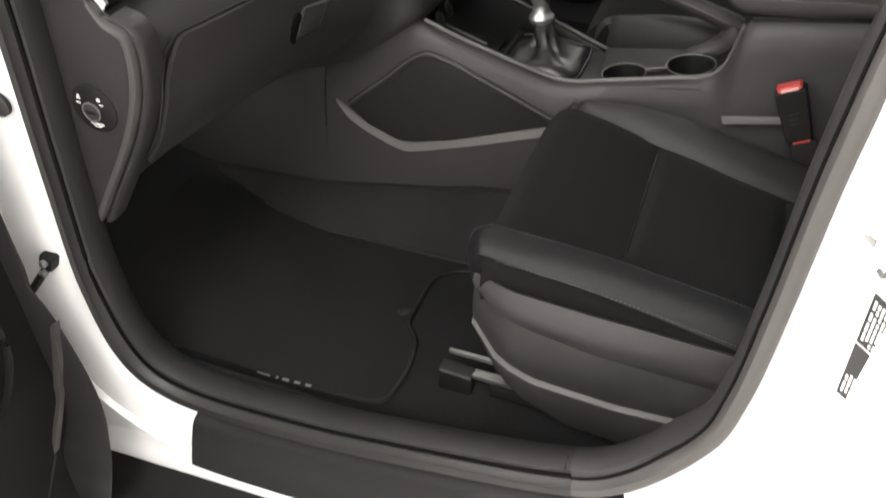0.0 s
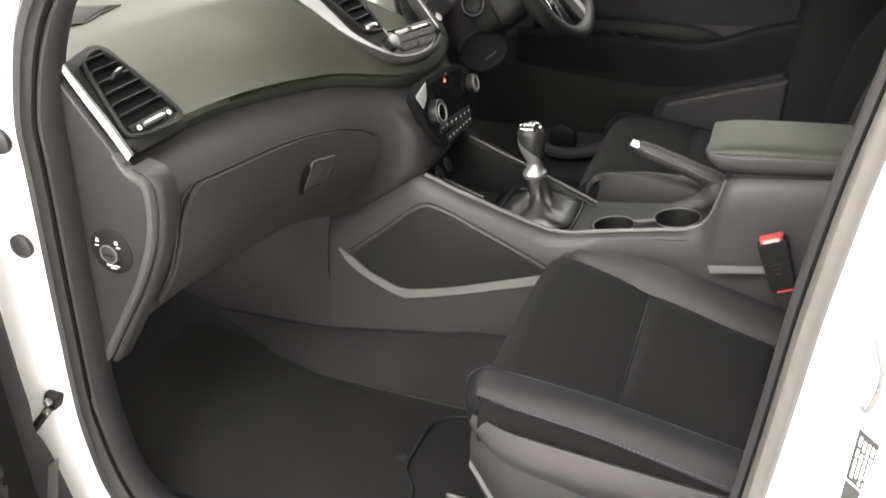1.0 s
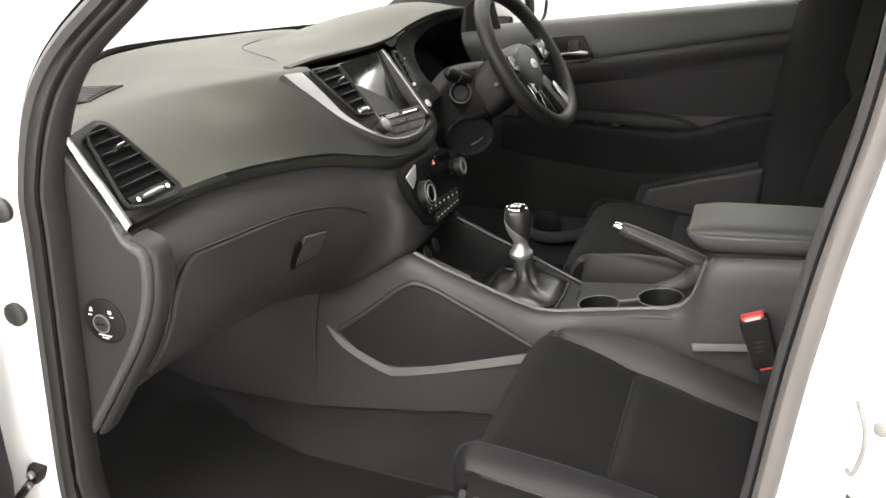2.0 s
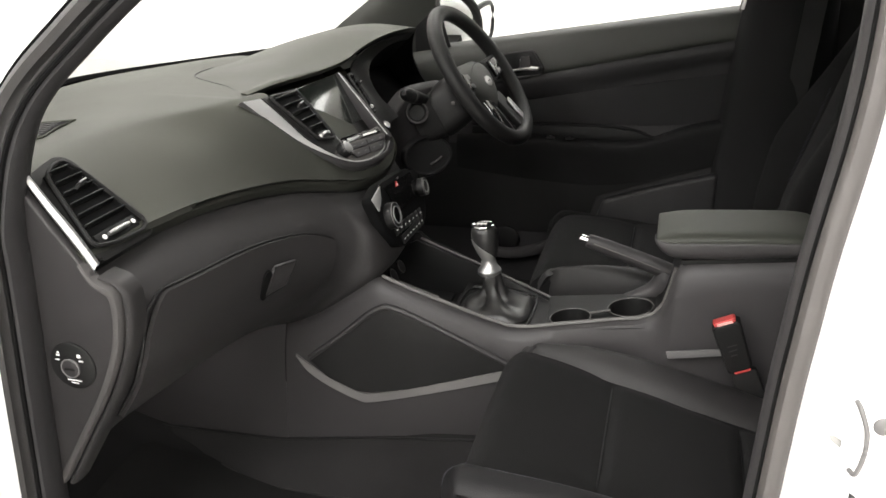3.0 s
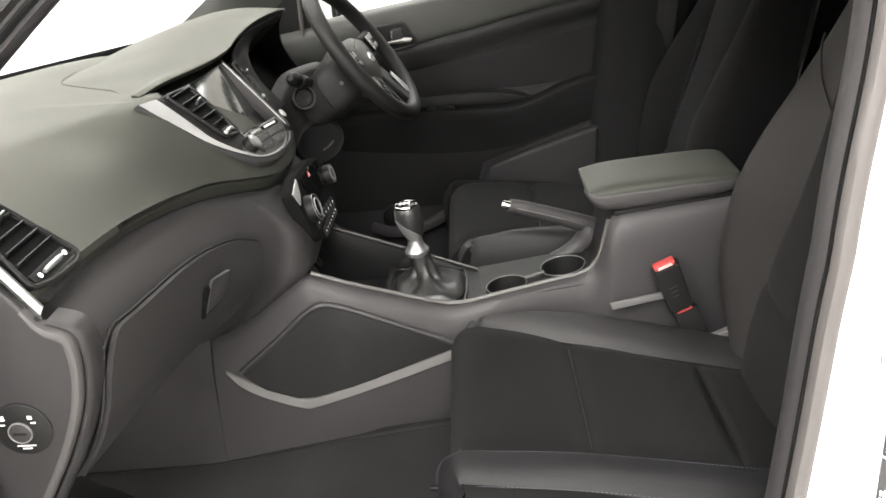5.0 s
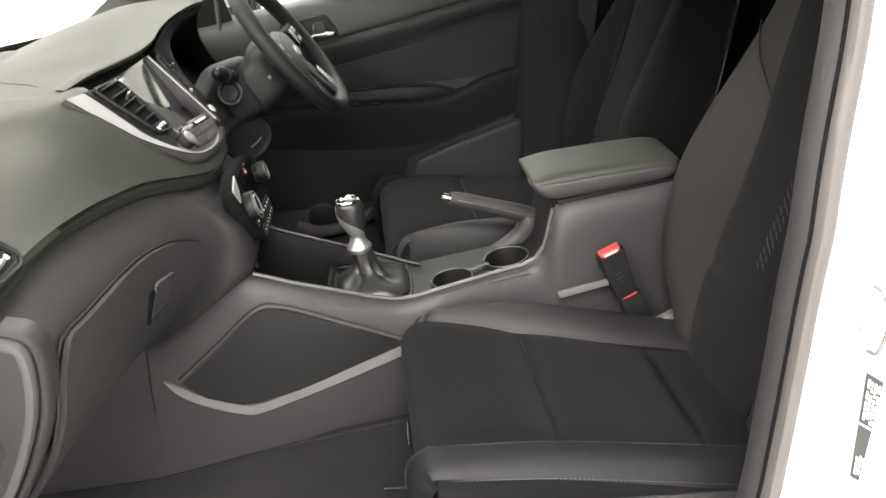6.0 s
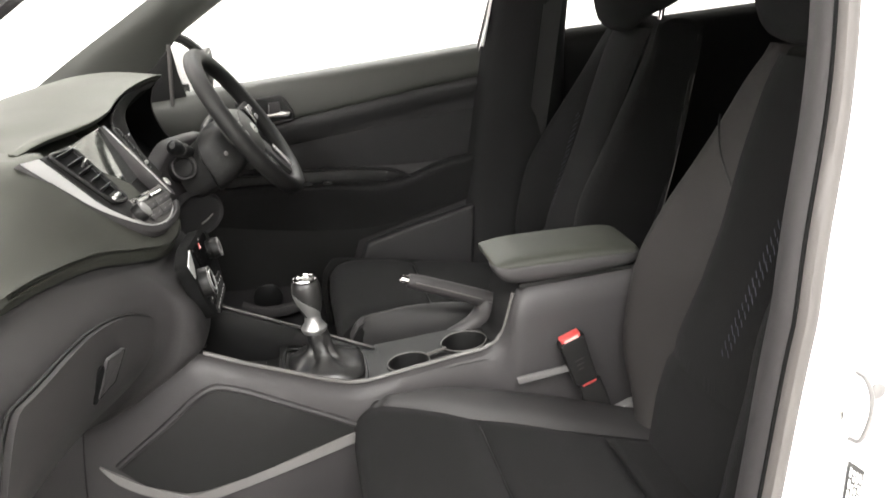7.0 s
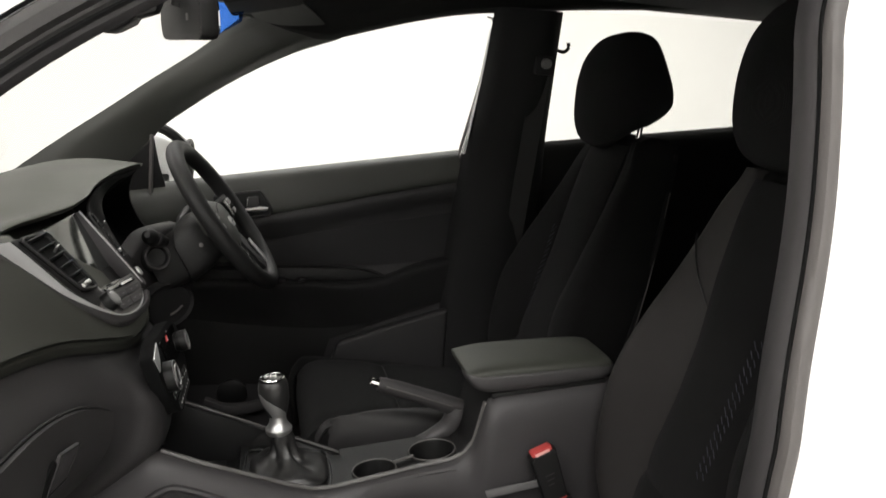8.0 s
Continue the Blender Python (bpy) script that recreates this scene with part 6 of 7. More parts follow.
    upper = part("back_upper_cloth", centre_rows(0.818, 1.30, 18), FABRIC, seat)
    for s in (-1, 1):
        rows = []
        for z in zs:
            c, h, b = core(z), half(z), back(z)
            push = lerp([(0.64, 0.010), (0.72, 0.030), (0.80, 0.052), (0.95, 0.072), (1.05, 0.054), (1.16, 0.028), (1.26, 0.008), (1.32, 0.002)], z)
            rows.append([(b + 0.012, Y(s * (c - 0.003)), z), (b - push * 0.55, Y(s * (c + 0.3 * (h - c))), z), (b - push, Y(s * (c + 0.72 * (h - c))), z), (b - push * 0.6, Y(s * (h - 0.002)), z), (b + 0.03, Y(s * h), z), (b + 0.10, Y(s * (h - 0.01)), z)])
        part("side_bolster", thicken(grid(net(rows, 3, 4)), 0.01), FABRIC if s < 0 else flank or VINYL, seat, "dark backrest bolster")
        def on_bolster(z, f):
            """A point of this bolster's face, f from its inner to its outer edge."""
            row = [lerp([(zz, r[n][k]) for zz, r in zip(zs, rows)], z) for n in (0, 1, 2, 3) for k in (0, 1)]
            return Vector((lerp([(0, row[0]), (0.3, row[2]), (0.72, row[4]), (1, row[6])], f) - 0.010, lerp([(0, row[1]), (0.3, row[3]), (0.72, row[5]), (1, row[7])], f), z))

        if s > 0 and side > 0:
            part("shoulder_seam", tube(smooth_line([on_bolster(z, f) for z, f in SHOULDER], 6), 0.0016, seg=6), VENT, seat)
        part("back_piping", tube(smooth_line([(back(z) + 0.098, Y(s * (half(z) - 0.008)), z) for z in (0.70, 0.85, 1.0, 1.12, 1.22)], 4), 0.0018, seg=6), GREY, seat)
        stitched([(back(z) + 0.004, Y(s * (core(z) + 0.004)), z) for z in (0.70, 0.85, 1.0, 1.15, 1.28)], seat, 0.007)
    part("back_top", thicken(grid(net([[(back(1.30) + d, Y(core(1.30) * k), 1.30 + e) for k in (-1.3, -0.6, 0, 0.6, 1.3)] for d, e in ((0.012, -0.012), (0.01, 0.012), (0.04, 0.030), (0.09, 0.020), (0.10, -0.03))], 3, 3)), 0.01), FABRIC, seat)
    part("back_shell", thicken(grid(net([[(back(z) + 0.09, Y(half(z) * k), z) for k in (-0.97, -0.5, 0, 0.5, 0.97)] for z in (0.62, 0.85, 1.08, 1.30)], 3, 3)), -0.01), DARK, seat, "black plastic seat back shell")
    # sewn bar pattern on the upper cloth
    random.seed(4)
    bars = []
    for i in range(17):
        z = 0.895 + 0.0125 * i
        for k in range(2):
            d = -0.050 - 0.0016 * i - 0.014 * k
            h = 0.007 + 0.004 * random.random()
            za, zb = z + 0.5 * h + 0.004 * k, z - 0.5 * h + 0.004 * k
            bars.append(tube([(back(za) - FRONT, Y(d + 0.5 * h), za), (back(zb) - FRONT, Y(d - 0.5 * h), zb)], 0.0007, seg=4))
    part("sewn_pattern", join(*bars), FAINT, upper)

    # headrest on two posts
    hx = back(1.32) - (0.01 if side > 0 else 0.022)
    lift = 0.03 if side > 0 else 0.002
    head_rows = []
    for z, w, d in ((1.338, 0.05, 0.02), (1.340, 0.10, 0.045), (1.350, 0.132, 0.066), (1.38, 0.152, 0.080), (1.43, 0.158, 0.086), (1.48, 0.148, 0.082), (1.52, 0.120, 0.066), (1.54, 0.082, 0.046), (1.550, 0.03, 0.018)):
        off = 0.02 + 0.10 * (z - 1.335)
        row = []
        for k in range(40):
            ca, sa = math.cos(k * math.pi / 20), math.sin(k * math.pi / 20)
            rear = lerp([(1.33, 1.35), (1.40, 1.08), (1.46, 0.70), (1.54, 0.30)], z) if ca > 0 else 1.0
            row.append((hx + off + d * rear * math.copysign(abs(ca) ** 0.8, ca), Y(w * math.copysign(abs(sa) ** 0.8, sa)), z + lift + 0.045 * ca * max(0.0, 1 - (z - 1.338) / 0.12)))
        head_rows.append(row)
    head_rows = [list(r) for r in zip(*[smooth_line(col, 4) for col in zip(*head_rows)])]
    rest = part("headrest", grid(head_rows, closed_v=True, cap=True), FABRIC, seat, "black cloth headrest")
    for d in (-0.07, 0.07):
        part("headrest_post", tube([(hx + 0.045, Y(d), 1.29), (hx + 0.05, Y(d), 1.38 + lift)], 0.006, seg=10), CHROME, rest, "chrome headrest post")
    return seat


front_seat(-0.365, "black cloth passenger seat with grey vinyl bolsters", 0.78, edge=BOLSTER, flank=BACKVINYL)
# driver bolsters take black cloth for the shade across the cabin, not vinyl
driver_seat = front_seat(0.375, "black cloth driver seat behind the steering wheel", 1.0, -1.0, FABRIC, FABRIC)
for ob in driver_seat.children:
    if ob.name.split(".")[0] in ("front_cloth", "middle_cloth", "rear_cloth", "cloth_seam", "inner_bolster", "outer_bolster", "bolster_cloth", "bolster_piping"):
        ob.data.transform(Matrix.Translation((-0.005, 0, 0.012 if ob.name.split(".")[0] in ("outer_bolster", "bolster_cloth", "bolster_piping") else 0.04)))

# ---- driver door, closed, seen across the cabin ----
def belt(x):
    return 1.157 + 0.164 * x


def waist(x):
    """Height of the crease under the upper door trim."""
    return bend([(-0.42, 1.012), (-0.25, 1.022), (-0.07, 1.049), (-0.006, 1.066), (0.156, 1.097), (0.30, 1.134), (0.47, 1.168)], x)


door = thing("driver_door", (0.1, 0.72, 0.46), "closed driver door with dark moulded trim panel", "car door", kind="structure")
upper, rows = [], []
for x in (-0.42, -0.33, -0.25, -0.16, -0.07, 0.0, 0.08, 0.16, 0.23, 0.30, 0.38, 0.46):
    b, w = belt(x), waist(x)
    upper.append([(x, 0.755, b), (x, 0.728, b + 0.002), (x, 0.710, b - 0.006), (x, 0.702, b - 0.020), (x, 0.698, (b + w) / 2), (x, 0.697, w + 0.012), (x, 0.702, w + 0.002), (x, 0.716, w - 0.001)])
    rows.append([(x, 0.716, w - 0.001), (x, 0.703, w - 0.006), (x, 0.698, w - 0.018), (x, 0.704, w - 0.036), (x, 0.716, w - 0.060), (x, 0.724, 0.99 + 0.06 * x), (x, 0.722, 0.955), (x, 0.715, 0.85), (x, 0.715, 0.70), (x, 0.72, 0.46)])
part("upper_trim", thicken(grid(net(upper, 2, 3)), -0.008), UPPER, door, "soft grey upper door trim")
part("trim_panel", thicken(grid(net(rows, 2, 3)), -0.008), DOORTRIM, door)
part("insert", slab([(x, 0.712, z) for x, z in ((-0.20, 0.955), (-0.05, 0.985), (0.2, 1.035), (0.452, 1.082), (0.452, 0.965), (0.36, 0.945), (0.26, 0.935), (0.0, 0.93), (-0.20, 0.92))], (0, -0.003, 0), 0.001), DOORCLOTH, door, "black cloth door insert")
arm = [[(x, 0.714, t + 0.002), (x, 0.690 + 0.3 * o, t + 0.001), (x, 0.679 + 0.4 * o, t - 0.005), (x, 0.677 + 0.4 * o, t - 0.016), (x, 0.681 + 0.3 * o, (t + b) / 2 - 0.004), (x, 0.690, b - 0.010), (x, 0.701, b - 0.055)] for x, t, b, o in ((-0.24, 0.880, 0.842, 0.03), (-0.12, 0.888, 0.83, 0.012), (0.0, 0.892, 0.822, 0.0), (0.13, 0.890, 0.82, 0.0), (0.215, 0.891, 0.83, 0.0), (0.29, 0.909, 0.85, 0.0), (0.36, 0.939, 0.875, 0.006), (0.46, 0.966, 0.90, 0.012))]
ar = part("armrest", thicken(grid(net(arm, 4, 4)), 0.006), ARMDOOR, door)
part("cup_rim", tube(smooth_line([(-0.20, 0.700, 0.912), (-0.006, 0.698, 0.926), (0.158, 0.696, 0.931), (0.235, 0.694, 0.925), (0.292, 0.690, 0.905)], 5), 0.004, seg=8), ARMDOOR, ar)
part("pull_cup", slab([(x, 0.708, z) for x, z in ((-0.20, 0.905), (-0.006, 0.920), (0.158, 0.926), (0.240, 0.919), (0.290, 0.903), (0.215, 0.888), (0.0, 0.885), (-0.20, 0.88))], (0, -0.004, 0), 0.002), VENT, ar, "black pull cup with switches")
for x in (0.02, 0.07):
    part("window_switch", box((x, 0.684, 0.896), (0.022, 0.018, 0.008), 0.003), DARK, ar)
    part("switch_mark", box((x, 0.678, 0.9005), (0.006, 0.003, 0.001)), STRIPE, ar)
hd = part("handle_recess", slab([(-0.150, 0.690, 1.100), (-0.040, 0.690, 1.116), (-0.012, 0.690, 1.074), (-0.014, 0.690, 1.062), (-0.150, 0.690, 1.036)], (0, -0.003, 0), 0.001), VENT, door)
part("recess_rim", tube([(-0.150, 0.687, 1.101), (-0.041, 0.687, 1.118), (-0.034, 0.687, 1.114), (-0.010, 0.687, 1.076), (-0.010, 0.687, 1.064), (-0.015, 0.687, 1.059), (-0.150, 0.687, 1.032)], 0.0032, seg=6), PLASTIC, hd)
part("door_handle", slab([(-0.080, 0.683, 1.066), (-0.022, 0.683, 1.070), (-0.017, 0.683, 1.080), (-0.044, 0.683, 1.082), (-0.060, 0.683, 1.077), (-0.140, 0.683, 1.056), (-0.140, 0.683, 1.050)], (0, -0.008, 0), 0.003), SATIN, hd, "satin silver door handle")
part("lock_tab", slab([(-0.072, 0.683, 1.074), (-0.040, 0.683, 1.080), (-0.044, 0.683, 1.106), (-0.070, 0.683, 1.102)], (0, -0.010, 0), 0.003), PLASTIC, hd)
part("tab_edge", tube([(-0.068, 0.675, 1.076), (-0.068, 0.675, 1.099)], 0.0022, seg=6), SATIN, hd)
part("map_pocket", slab([(x, 0.700, z) for x, z in ((0.130, 0.60), (0.150, 0.672), (0.168, 0.735), (0.30, 0.782), (0.455, 0.832), (0.455, 0.47), (0.10, 0.47))], (0, -0.03, 0), 0.012, 3), DOORTRIM, door)
# near-black sheet painted in for the shade between armrest and map pocket
part("armrest_shade_sheet", slab([(x, 0.706, z) for x, z in ((-0.40, 0.86), (0.15, 0.845), (0.46, 0.86), (0.455, 0.845), (0.30, 0.79), (0.15, 0.735), (0.12, 0.62), (-0.40, 0.60))], (0, -0.004, 0), 0.002), DARK, door)
part("bottle_recess", turned([(0.038, 0.0), (0.038, 0.006), (0.030, 0.009)], pose(-0.093, 0.69, 0.592, 90, 0, 0), 24), VENT, door)
part("bottle_holder", tube(smooth_line([(-0.16, 0.668, 0.575), (-0.10, 0.655, 0.562), (-0.02, 0.655, 0.575), (0.074, 0.665, 0.617)], 5), 0.012, seg=8, flat=1.4), PLASTIC, door)
part("mirror_sail", slab([(-0.46, 0.715, 1.08), (-0.262, 0.715, 1.112), (-0.278, 0.705, 1.17), (-0.290, 0.692, 1.238), (-0.33, 0.690, 1.19)], (0, -0.008, 0), 0.003), DARK, door)
part("quarter_bar", tube([(-0.297, 0.70, 1.085), (-0.294, 0.685, 1.24)], 0.005, seg=8), GREY, door)
part("outer_skin", slab([(-0.45, 0.80, 0.40), (0.50, 0.80, 0.40), (0.50, 0.79, 1.23), (-0.45, 0.79, 1.08)], (0, 0.02, 0)), PAINT, door, "white painted outer skin")
part("rear_seal_lower", tube(smooth_line([(0.452, 0.695, 0.50), (0.455, 0.694, 0.80), (0.458, 0.697, 1.0), (0.464, 0.702, 1.20)], 4), 0.010, seg=8), VENT, door, "black seal down the door edge")
part("rear_seal", tube(smooth_line([(0.462, 0.705, 1.20), (0.480, 0.690, 1.30), (0.503, 0.672, 1.42), (0.520, 0.652, 1.53), (0.505, 0.645, 1.575)], 4), 0.007, seg=8), RUBBER, door)
part("channel_face", tube([(0.4603, 0.668, 1.24), (0.4828, 0.6566, 1.393), (0.4995, 0.6336, 1.551)], 0.0042, seg=6), SATIN, door, "bright window channel")
part("channel_line", tube([(0.4787, 0.668, 1.2324), (0.5002, 0.6566, 1.394), (0.5186, 0.6366, 1.5326)], 0.0022, seg=6), STRIPE, door)
part("channel_edge", tube(smooth_line([(0.4981, 0.668, 1.248), (0.5147, 0.6566, 1.395), (0.529, 0.6386, 1.520), (0.5231, 0.6336, 1.553), (0.5064, 0.6308, 1.570), (0.4828, 0.6296, 1.576)], 4), 0.0022, seg=6), STRIPE, door)
part("glass_channel", tube(smooth_line([(0.452, 0.715, 1.20), (0.470, 0.698, 1.30), (0.492, 0.680, 1.42), (0.508, 0.662, 1.53)], 4), 0.004, seg=8), STRIPE, door, "bright window channel")
pane = part("pane", slab([(x, 0.735 - lean(z), z) for x, z in ((-0.30, 1.10), (0.46, 1.22), (0.52, 1.57), (0.30, 1.56), (0.0, 1.46), (-0.30, 1.25))], (0, 0.004, 0)), WINDOW, door)
pane.visible_shadow = False

# rear door on the far side and rear bench
far_rear = thing("far_rear_door", (1.1, 0.72, 0.46), "closed rear door with dark trim and clear window", "car door", kind="structure")
part("trim_panel", thicken(grid(net([[(x, 0.755, 1.170 + 0.135 * x), (x, 0.715, 1.178 + 0.135 * x), (x, 0.700, 1.15 + 0.135 * x), (x, 0.715, 1.08 + 0.1 * x), (x, 0.715, 0.9), (x, 0.72, 0.46)] for x in (0.66, 0.9, 1.2, 1.5, 1.95)], 3, 4)), -0.008), LINER, far_rear)
part("outer_skin", slab([(0.52, 0.80, 0.40), (1.95, 0.80, 0.40), (1.95, 0.79, 1.42), (0.52, 0.79, 1.23)], (0, 0.02, 0)), PAINT, far_rear, "white painted outer skin")
pane = part("pane", slab([(x, 0.735 - lean(z), z) for x, z in ((0.66, 1.25), (1.95, 1.42), (1.95, 1.64), (0.68, 1.61))], (0, 0.004, 0)), WINDOW, far_rear)
pane.visible_shadow = False
bench = thing("rear_bench", (1.4, 0.0, 0.38), "dark cloth rear bench seat", "rear seat")
part("bench_cushion", box((1.25, 0.0, 0.52), (0.52, 1.30, 0.26), 0.05, 4), FABRIC, bench)
part("bench_back", slab([(1.45, -0.64, 0.60), (1.62, -0.64, 0.60), (1.80, -0.64, 1.22), (1.66, -0.64, 1.22)], (0, 1.28, 0), 0.04, 4), FABRIC, bench)

mirror = thing("door_mirror", (-0.28, 0.90, 1.08), "white painted door mirror outside the driver window", "door mirror")
mrows = []
for x, w, h, c in ((-0.40, 0.06, 0.04, 1.165), (-0.38, 0.10, 0.070, 1.167), (-0.33, 0.125, 0.083, 1.164), (-0.28, 0.125, 0.075, 1.157), (-0.235, 0.118, 0.056, 1.145)):
    mrows.append([(x, 0.975 + w * math.copysign(abs(math.cos(a)) ** 0.6, math.cos(a)), c + h * math.copysign(abs(math.sin(a)) ** 0.6, math.sin(a))) for a in [k * math.pi / 12 for k in range(24)]])
part("housing", grid(mrows, closed_v=True, cap=True), PAINT, mirror, "white painted housing")
part("glass_surround", tube([(-0.233, p[1], p[2]) for p in mrows[-1]], 0.008, True, 6), DARK, mirror)
part("cap_edge", tube(smooth_line([(-0.375, 0.862, 1.238), (-0.335, 0.858, 1.250), (-0.295, 0.858, 1.245), (-0.262, 0.858, 1.228), (-0.235, 0.862, 1.198), (-0.225, 0.870, 1.155), (-0.230, 0.880, 1.11)], 4), 0.013, seg=8), DARK, mirror, "black edge of the mirror cap")
part("mirror_glass", slab([(-0.234, 0.975 + (p[1] - 0.975) * 0.94, 1.145 + (p[2] - 1.145) * 0.94) for p in mrows[-1]], (0.003, 0, 0)), CHROME, mirror)
part("mirror_foot", slab([(-0.33, 0.80, 1.075), (-0.27, 0.80, 1.085), (-0.27, 0.90, 1.11), (-0.33, 0.90, 1.11)], (0, 0, 0.03), 0.006), DARK, mirror)

rear_view = thing("rear_view_mirror", (-0.16, 0.02, 1.44), "black interior rear view mirror under the roof", "rear view mirror")
RV = frame_on((-0.148, 0.025, 1.484), (-0.35, 0.94, 0), (-0.1, 0, 1))
part("housing", plate(RV, rounded(rect(-0.115, -0.034, 0.115, 0.034), 0.022, 5), 0.030, 0.008, -0.03), DARK, rear_view)
part("mirror_glass", plate(RV, rounded(rect(-0.108, -0.028, 0.108, 0.028), 0.018, 5), 0.002, 0.0, 0.0), CHROME, rear_view)
part("stem", tube([(-0.175, 0.015, 1.50), (-0.165, 0.0, 1.56)], 0.014, seg=10), DARK, rear_view)
part("sensor_mark", plate(RV @ pose(-0.05, 0.0, -0.031), rect(-0.006, -0.004, 0.006, 0.006), 0.001), GREY, rear_view)
sensor = thing("windscreen_sensor", (-0.28, 0.0, 1.45), "black sensor housing behind the mirror on the windscreen", "sensor housing")
part("shell", slab([(-0.335, -0.045, 1.463), (-0.328, -0.045, 1.450), (-0.268, -0.045, 1.449), (-0.238, -0.045, 1.467), (-0.222, -0.045, 1.505), (-0.262, -0.045, 1.505)], (0, 0.09, 0), 0.008, 3), DARK, sensor)
part("stem_cover", slab([(-0.245, -0.03, 1.470), (-0.205, -0.03, 1.485), (-0.19, -0.03, 1.53), (-0.25, -0.03, 1.53)], (0, 0.06, 0), 0.006), DARK, sensor)
for yv, nm in ((-0.36, "stowed dark sun visor above the passenger"), (0.37, "stowed dark sun visor above the driver")):
    visor = thing("sun_visor", (-0.12, yv, 1.53), nm, "sun visor", "sun visors")
    part("blade", box((0, 0, 0), (0.16, 0.40, 0.022), 0.009, 3, pose(-0.04, yv, 1.550, 0, -14, 0)), LINER, visor)
    part("visor_clip", box((-0.13, yv + (0.16 if yv < 0 else -0.16), 1.535), (0.035, 0.03, 0.02), 0.006), DARK, visor)

# ---- open passenger door ----
front_door = thing("passenger_door", (-0.545, -0.81, 0.30), "open passenger door with black moulded trim", "car door")
run = Vector((0.34, -0.94, 0.0)).normalized()
out = Vector((-0.94, -0.34, 0.0)).normalized()
hinge_at = Vector((-0.538, -0.79, 0.0))
D = lambda s, z, w=0.0: hinge_at + run * s + out * w + Vector((0, 0, z))
trim_line = smooth_line([(0.02, 1.05, 0), (0.020, 0.80, 0), (0.014, 0.68, 0), (-0.002, 0.608, 0), (-0.008, 0.545, 0), (-0.026, 0.46, 0), (-0.031, 0.36, 0), (-0.020, 0.268, 0), (0.002, 0.214, 0), (0.05, 0.155, 0)], 5)
face = [D(p.x, p.y) for p in trim_line] + [D(0.95, 0.20), D(1.0, 0.6), D(0.98, 1.08)]
part("trim_panel", slab(face, out * 0.07, 0.008, 3), DARK, front_door, "black plastic door trim")
# edge and strip points slid along sight lines to fit the camera's view
lead = smooth_line([(-0.487, -0.832, 1.011), (-0.487, -0.832, 0.781), (-0.485, -0.832, 0.716), (-0.489, -0.832, 0.668), (-0.479, -0.832, 0.648), (-0.467, -0.832, 0.616), (-0.453, -0.832, 0.551), (-0.445, -0.832, 0.499), (-0.442, -0.8327, 0.45), (-0.433, -0.8429, 0.419), (-0.421, -0.8588, 0.404), (-0.403, -0.8818, 0.389), (-0.403, -0.8949, 0.355), (-0.424, -0.895, 0.292), (-0.461, -0.895, 0.173)], 5)
part("leading_edge", thicken(grid([[(p.x - 0.058, p.y + 0.030, p.z - 0.010), (p.x - 0.004, p.y + 0.003, p.z), p, (p.x - 0.005, p.y - 0.002, p.z), (p.x - 0.07, p.y - 0.002, p.z - 0.01), (p.x - 0.15, p.y + 0.012, p.z - 0.02)] for p in lead]), 0.003), DOORTRIM, front_door, "dark leading edge of the door trim, bent to the camera's view")
strip_a, strip_b = ([Vector(p) for p in line] for line in ([(-0.46, -0.8355, 0.623), (-0.48, -0.8355, 0.542), (-0.509, -0.8365, 0.453), (-0.496, -0.8931, 0.386), (-0.569, -0.8985, 0.199)], [(-0.469, -0.8355, 0.616), (-0.494, -0.8355, 0.535), (-0.524, -0.8373, 0.448), (-0.511, -0.8951, 0.381), (-0.594, -0.8985, 0.186)]))
part("edge_strip", thicken(grid([[b + Vector((-0.001, 0.004, 0)), b - Vector((0, 0.008, 0)), a - Vector((0, 0.008, 0)), a + Vector((0, 0.004, 0))] for a, b in zip(smooth_line(strip_a, 6), smooth_line(strip_b, 6))]), 0.001), GREY, front_door, "raised grey strip on the door edge")
part("outer_skin", slab([D(0.03, 0.22, 0.09), D(1.02, 0.24, 0.09), D(1.04, 1.10, 0.09), D(0.03, 1.08, 0.09)], out * 0.05, 0.01, 3), PAINT, front_door, "white painted outer skin")
part("door_pocket", slab([D(0.02, 0.44, -0.004), D(0.06, 0.19, -0.004), D(0.6, 0.21, -0.004), D(0.62, 0.33, -0.004), D(0.18, 0.345, -0.004)], out * 0.01, 0.003), DARK, front_door)
part("speaker_ring", tube([D(0.20 + 0.085 * math.cos(a * math.pi / 16), 0.64 + 0.085 * math.sin(a * math.pi / 16), -0.004) for a in range(32)], 0.006, True, 6), DARK, front_door)
part("window_frame", slab([D(0.03, 1.05, 0.03), D(0.98, 1.10, 0.03), D(0.98, 1.16, 0.03), D(0.03, 1.10, 0.03)], out * 0.04, 0.006), DARK, front_door)

check = thing("door_check_strap", (-0.52, -0.78, 0.64), "black door check strap bolted to the hinge pillar", "door check")
CK = pose(-0.505, -0.775, 0.675, 0, 20, 0)
part("bracket", box((0, 0, 0), (0.022, 0.022, 0.027), 0.005, 2, CK), DARK, check)
part("arm", tube([(-0.507, -0.785, 0.665), (-0.520, -0.81, 0.640), (-0.535, -0.84, 0.615)], 0.008, seg=8, flat=0.6), DARK, check)
for dz in (-0.011, 0.011):
    part("bolt", turned([(0.006, 0), (0.006, 0.006), (0.004, 0.008)], CK @ pose(0.004, -0.015, dz, 90, 0, 0), 8), STEEL, check)

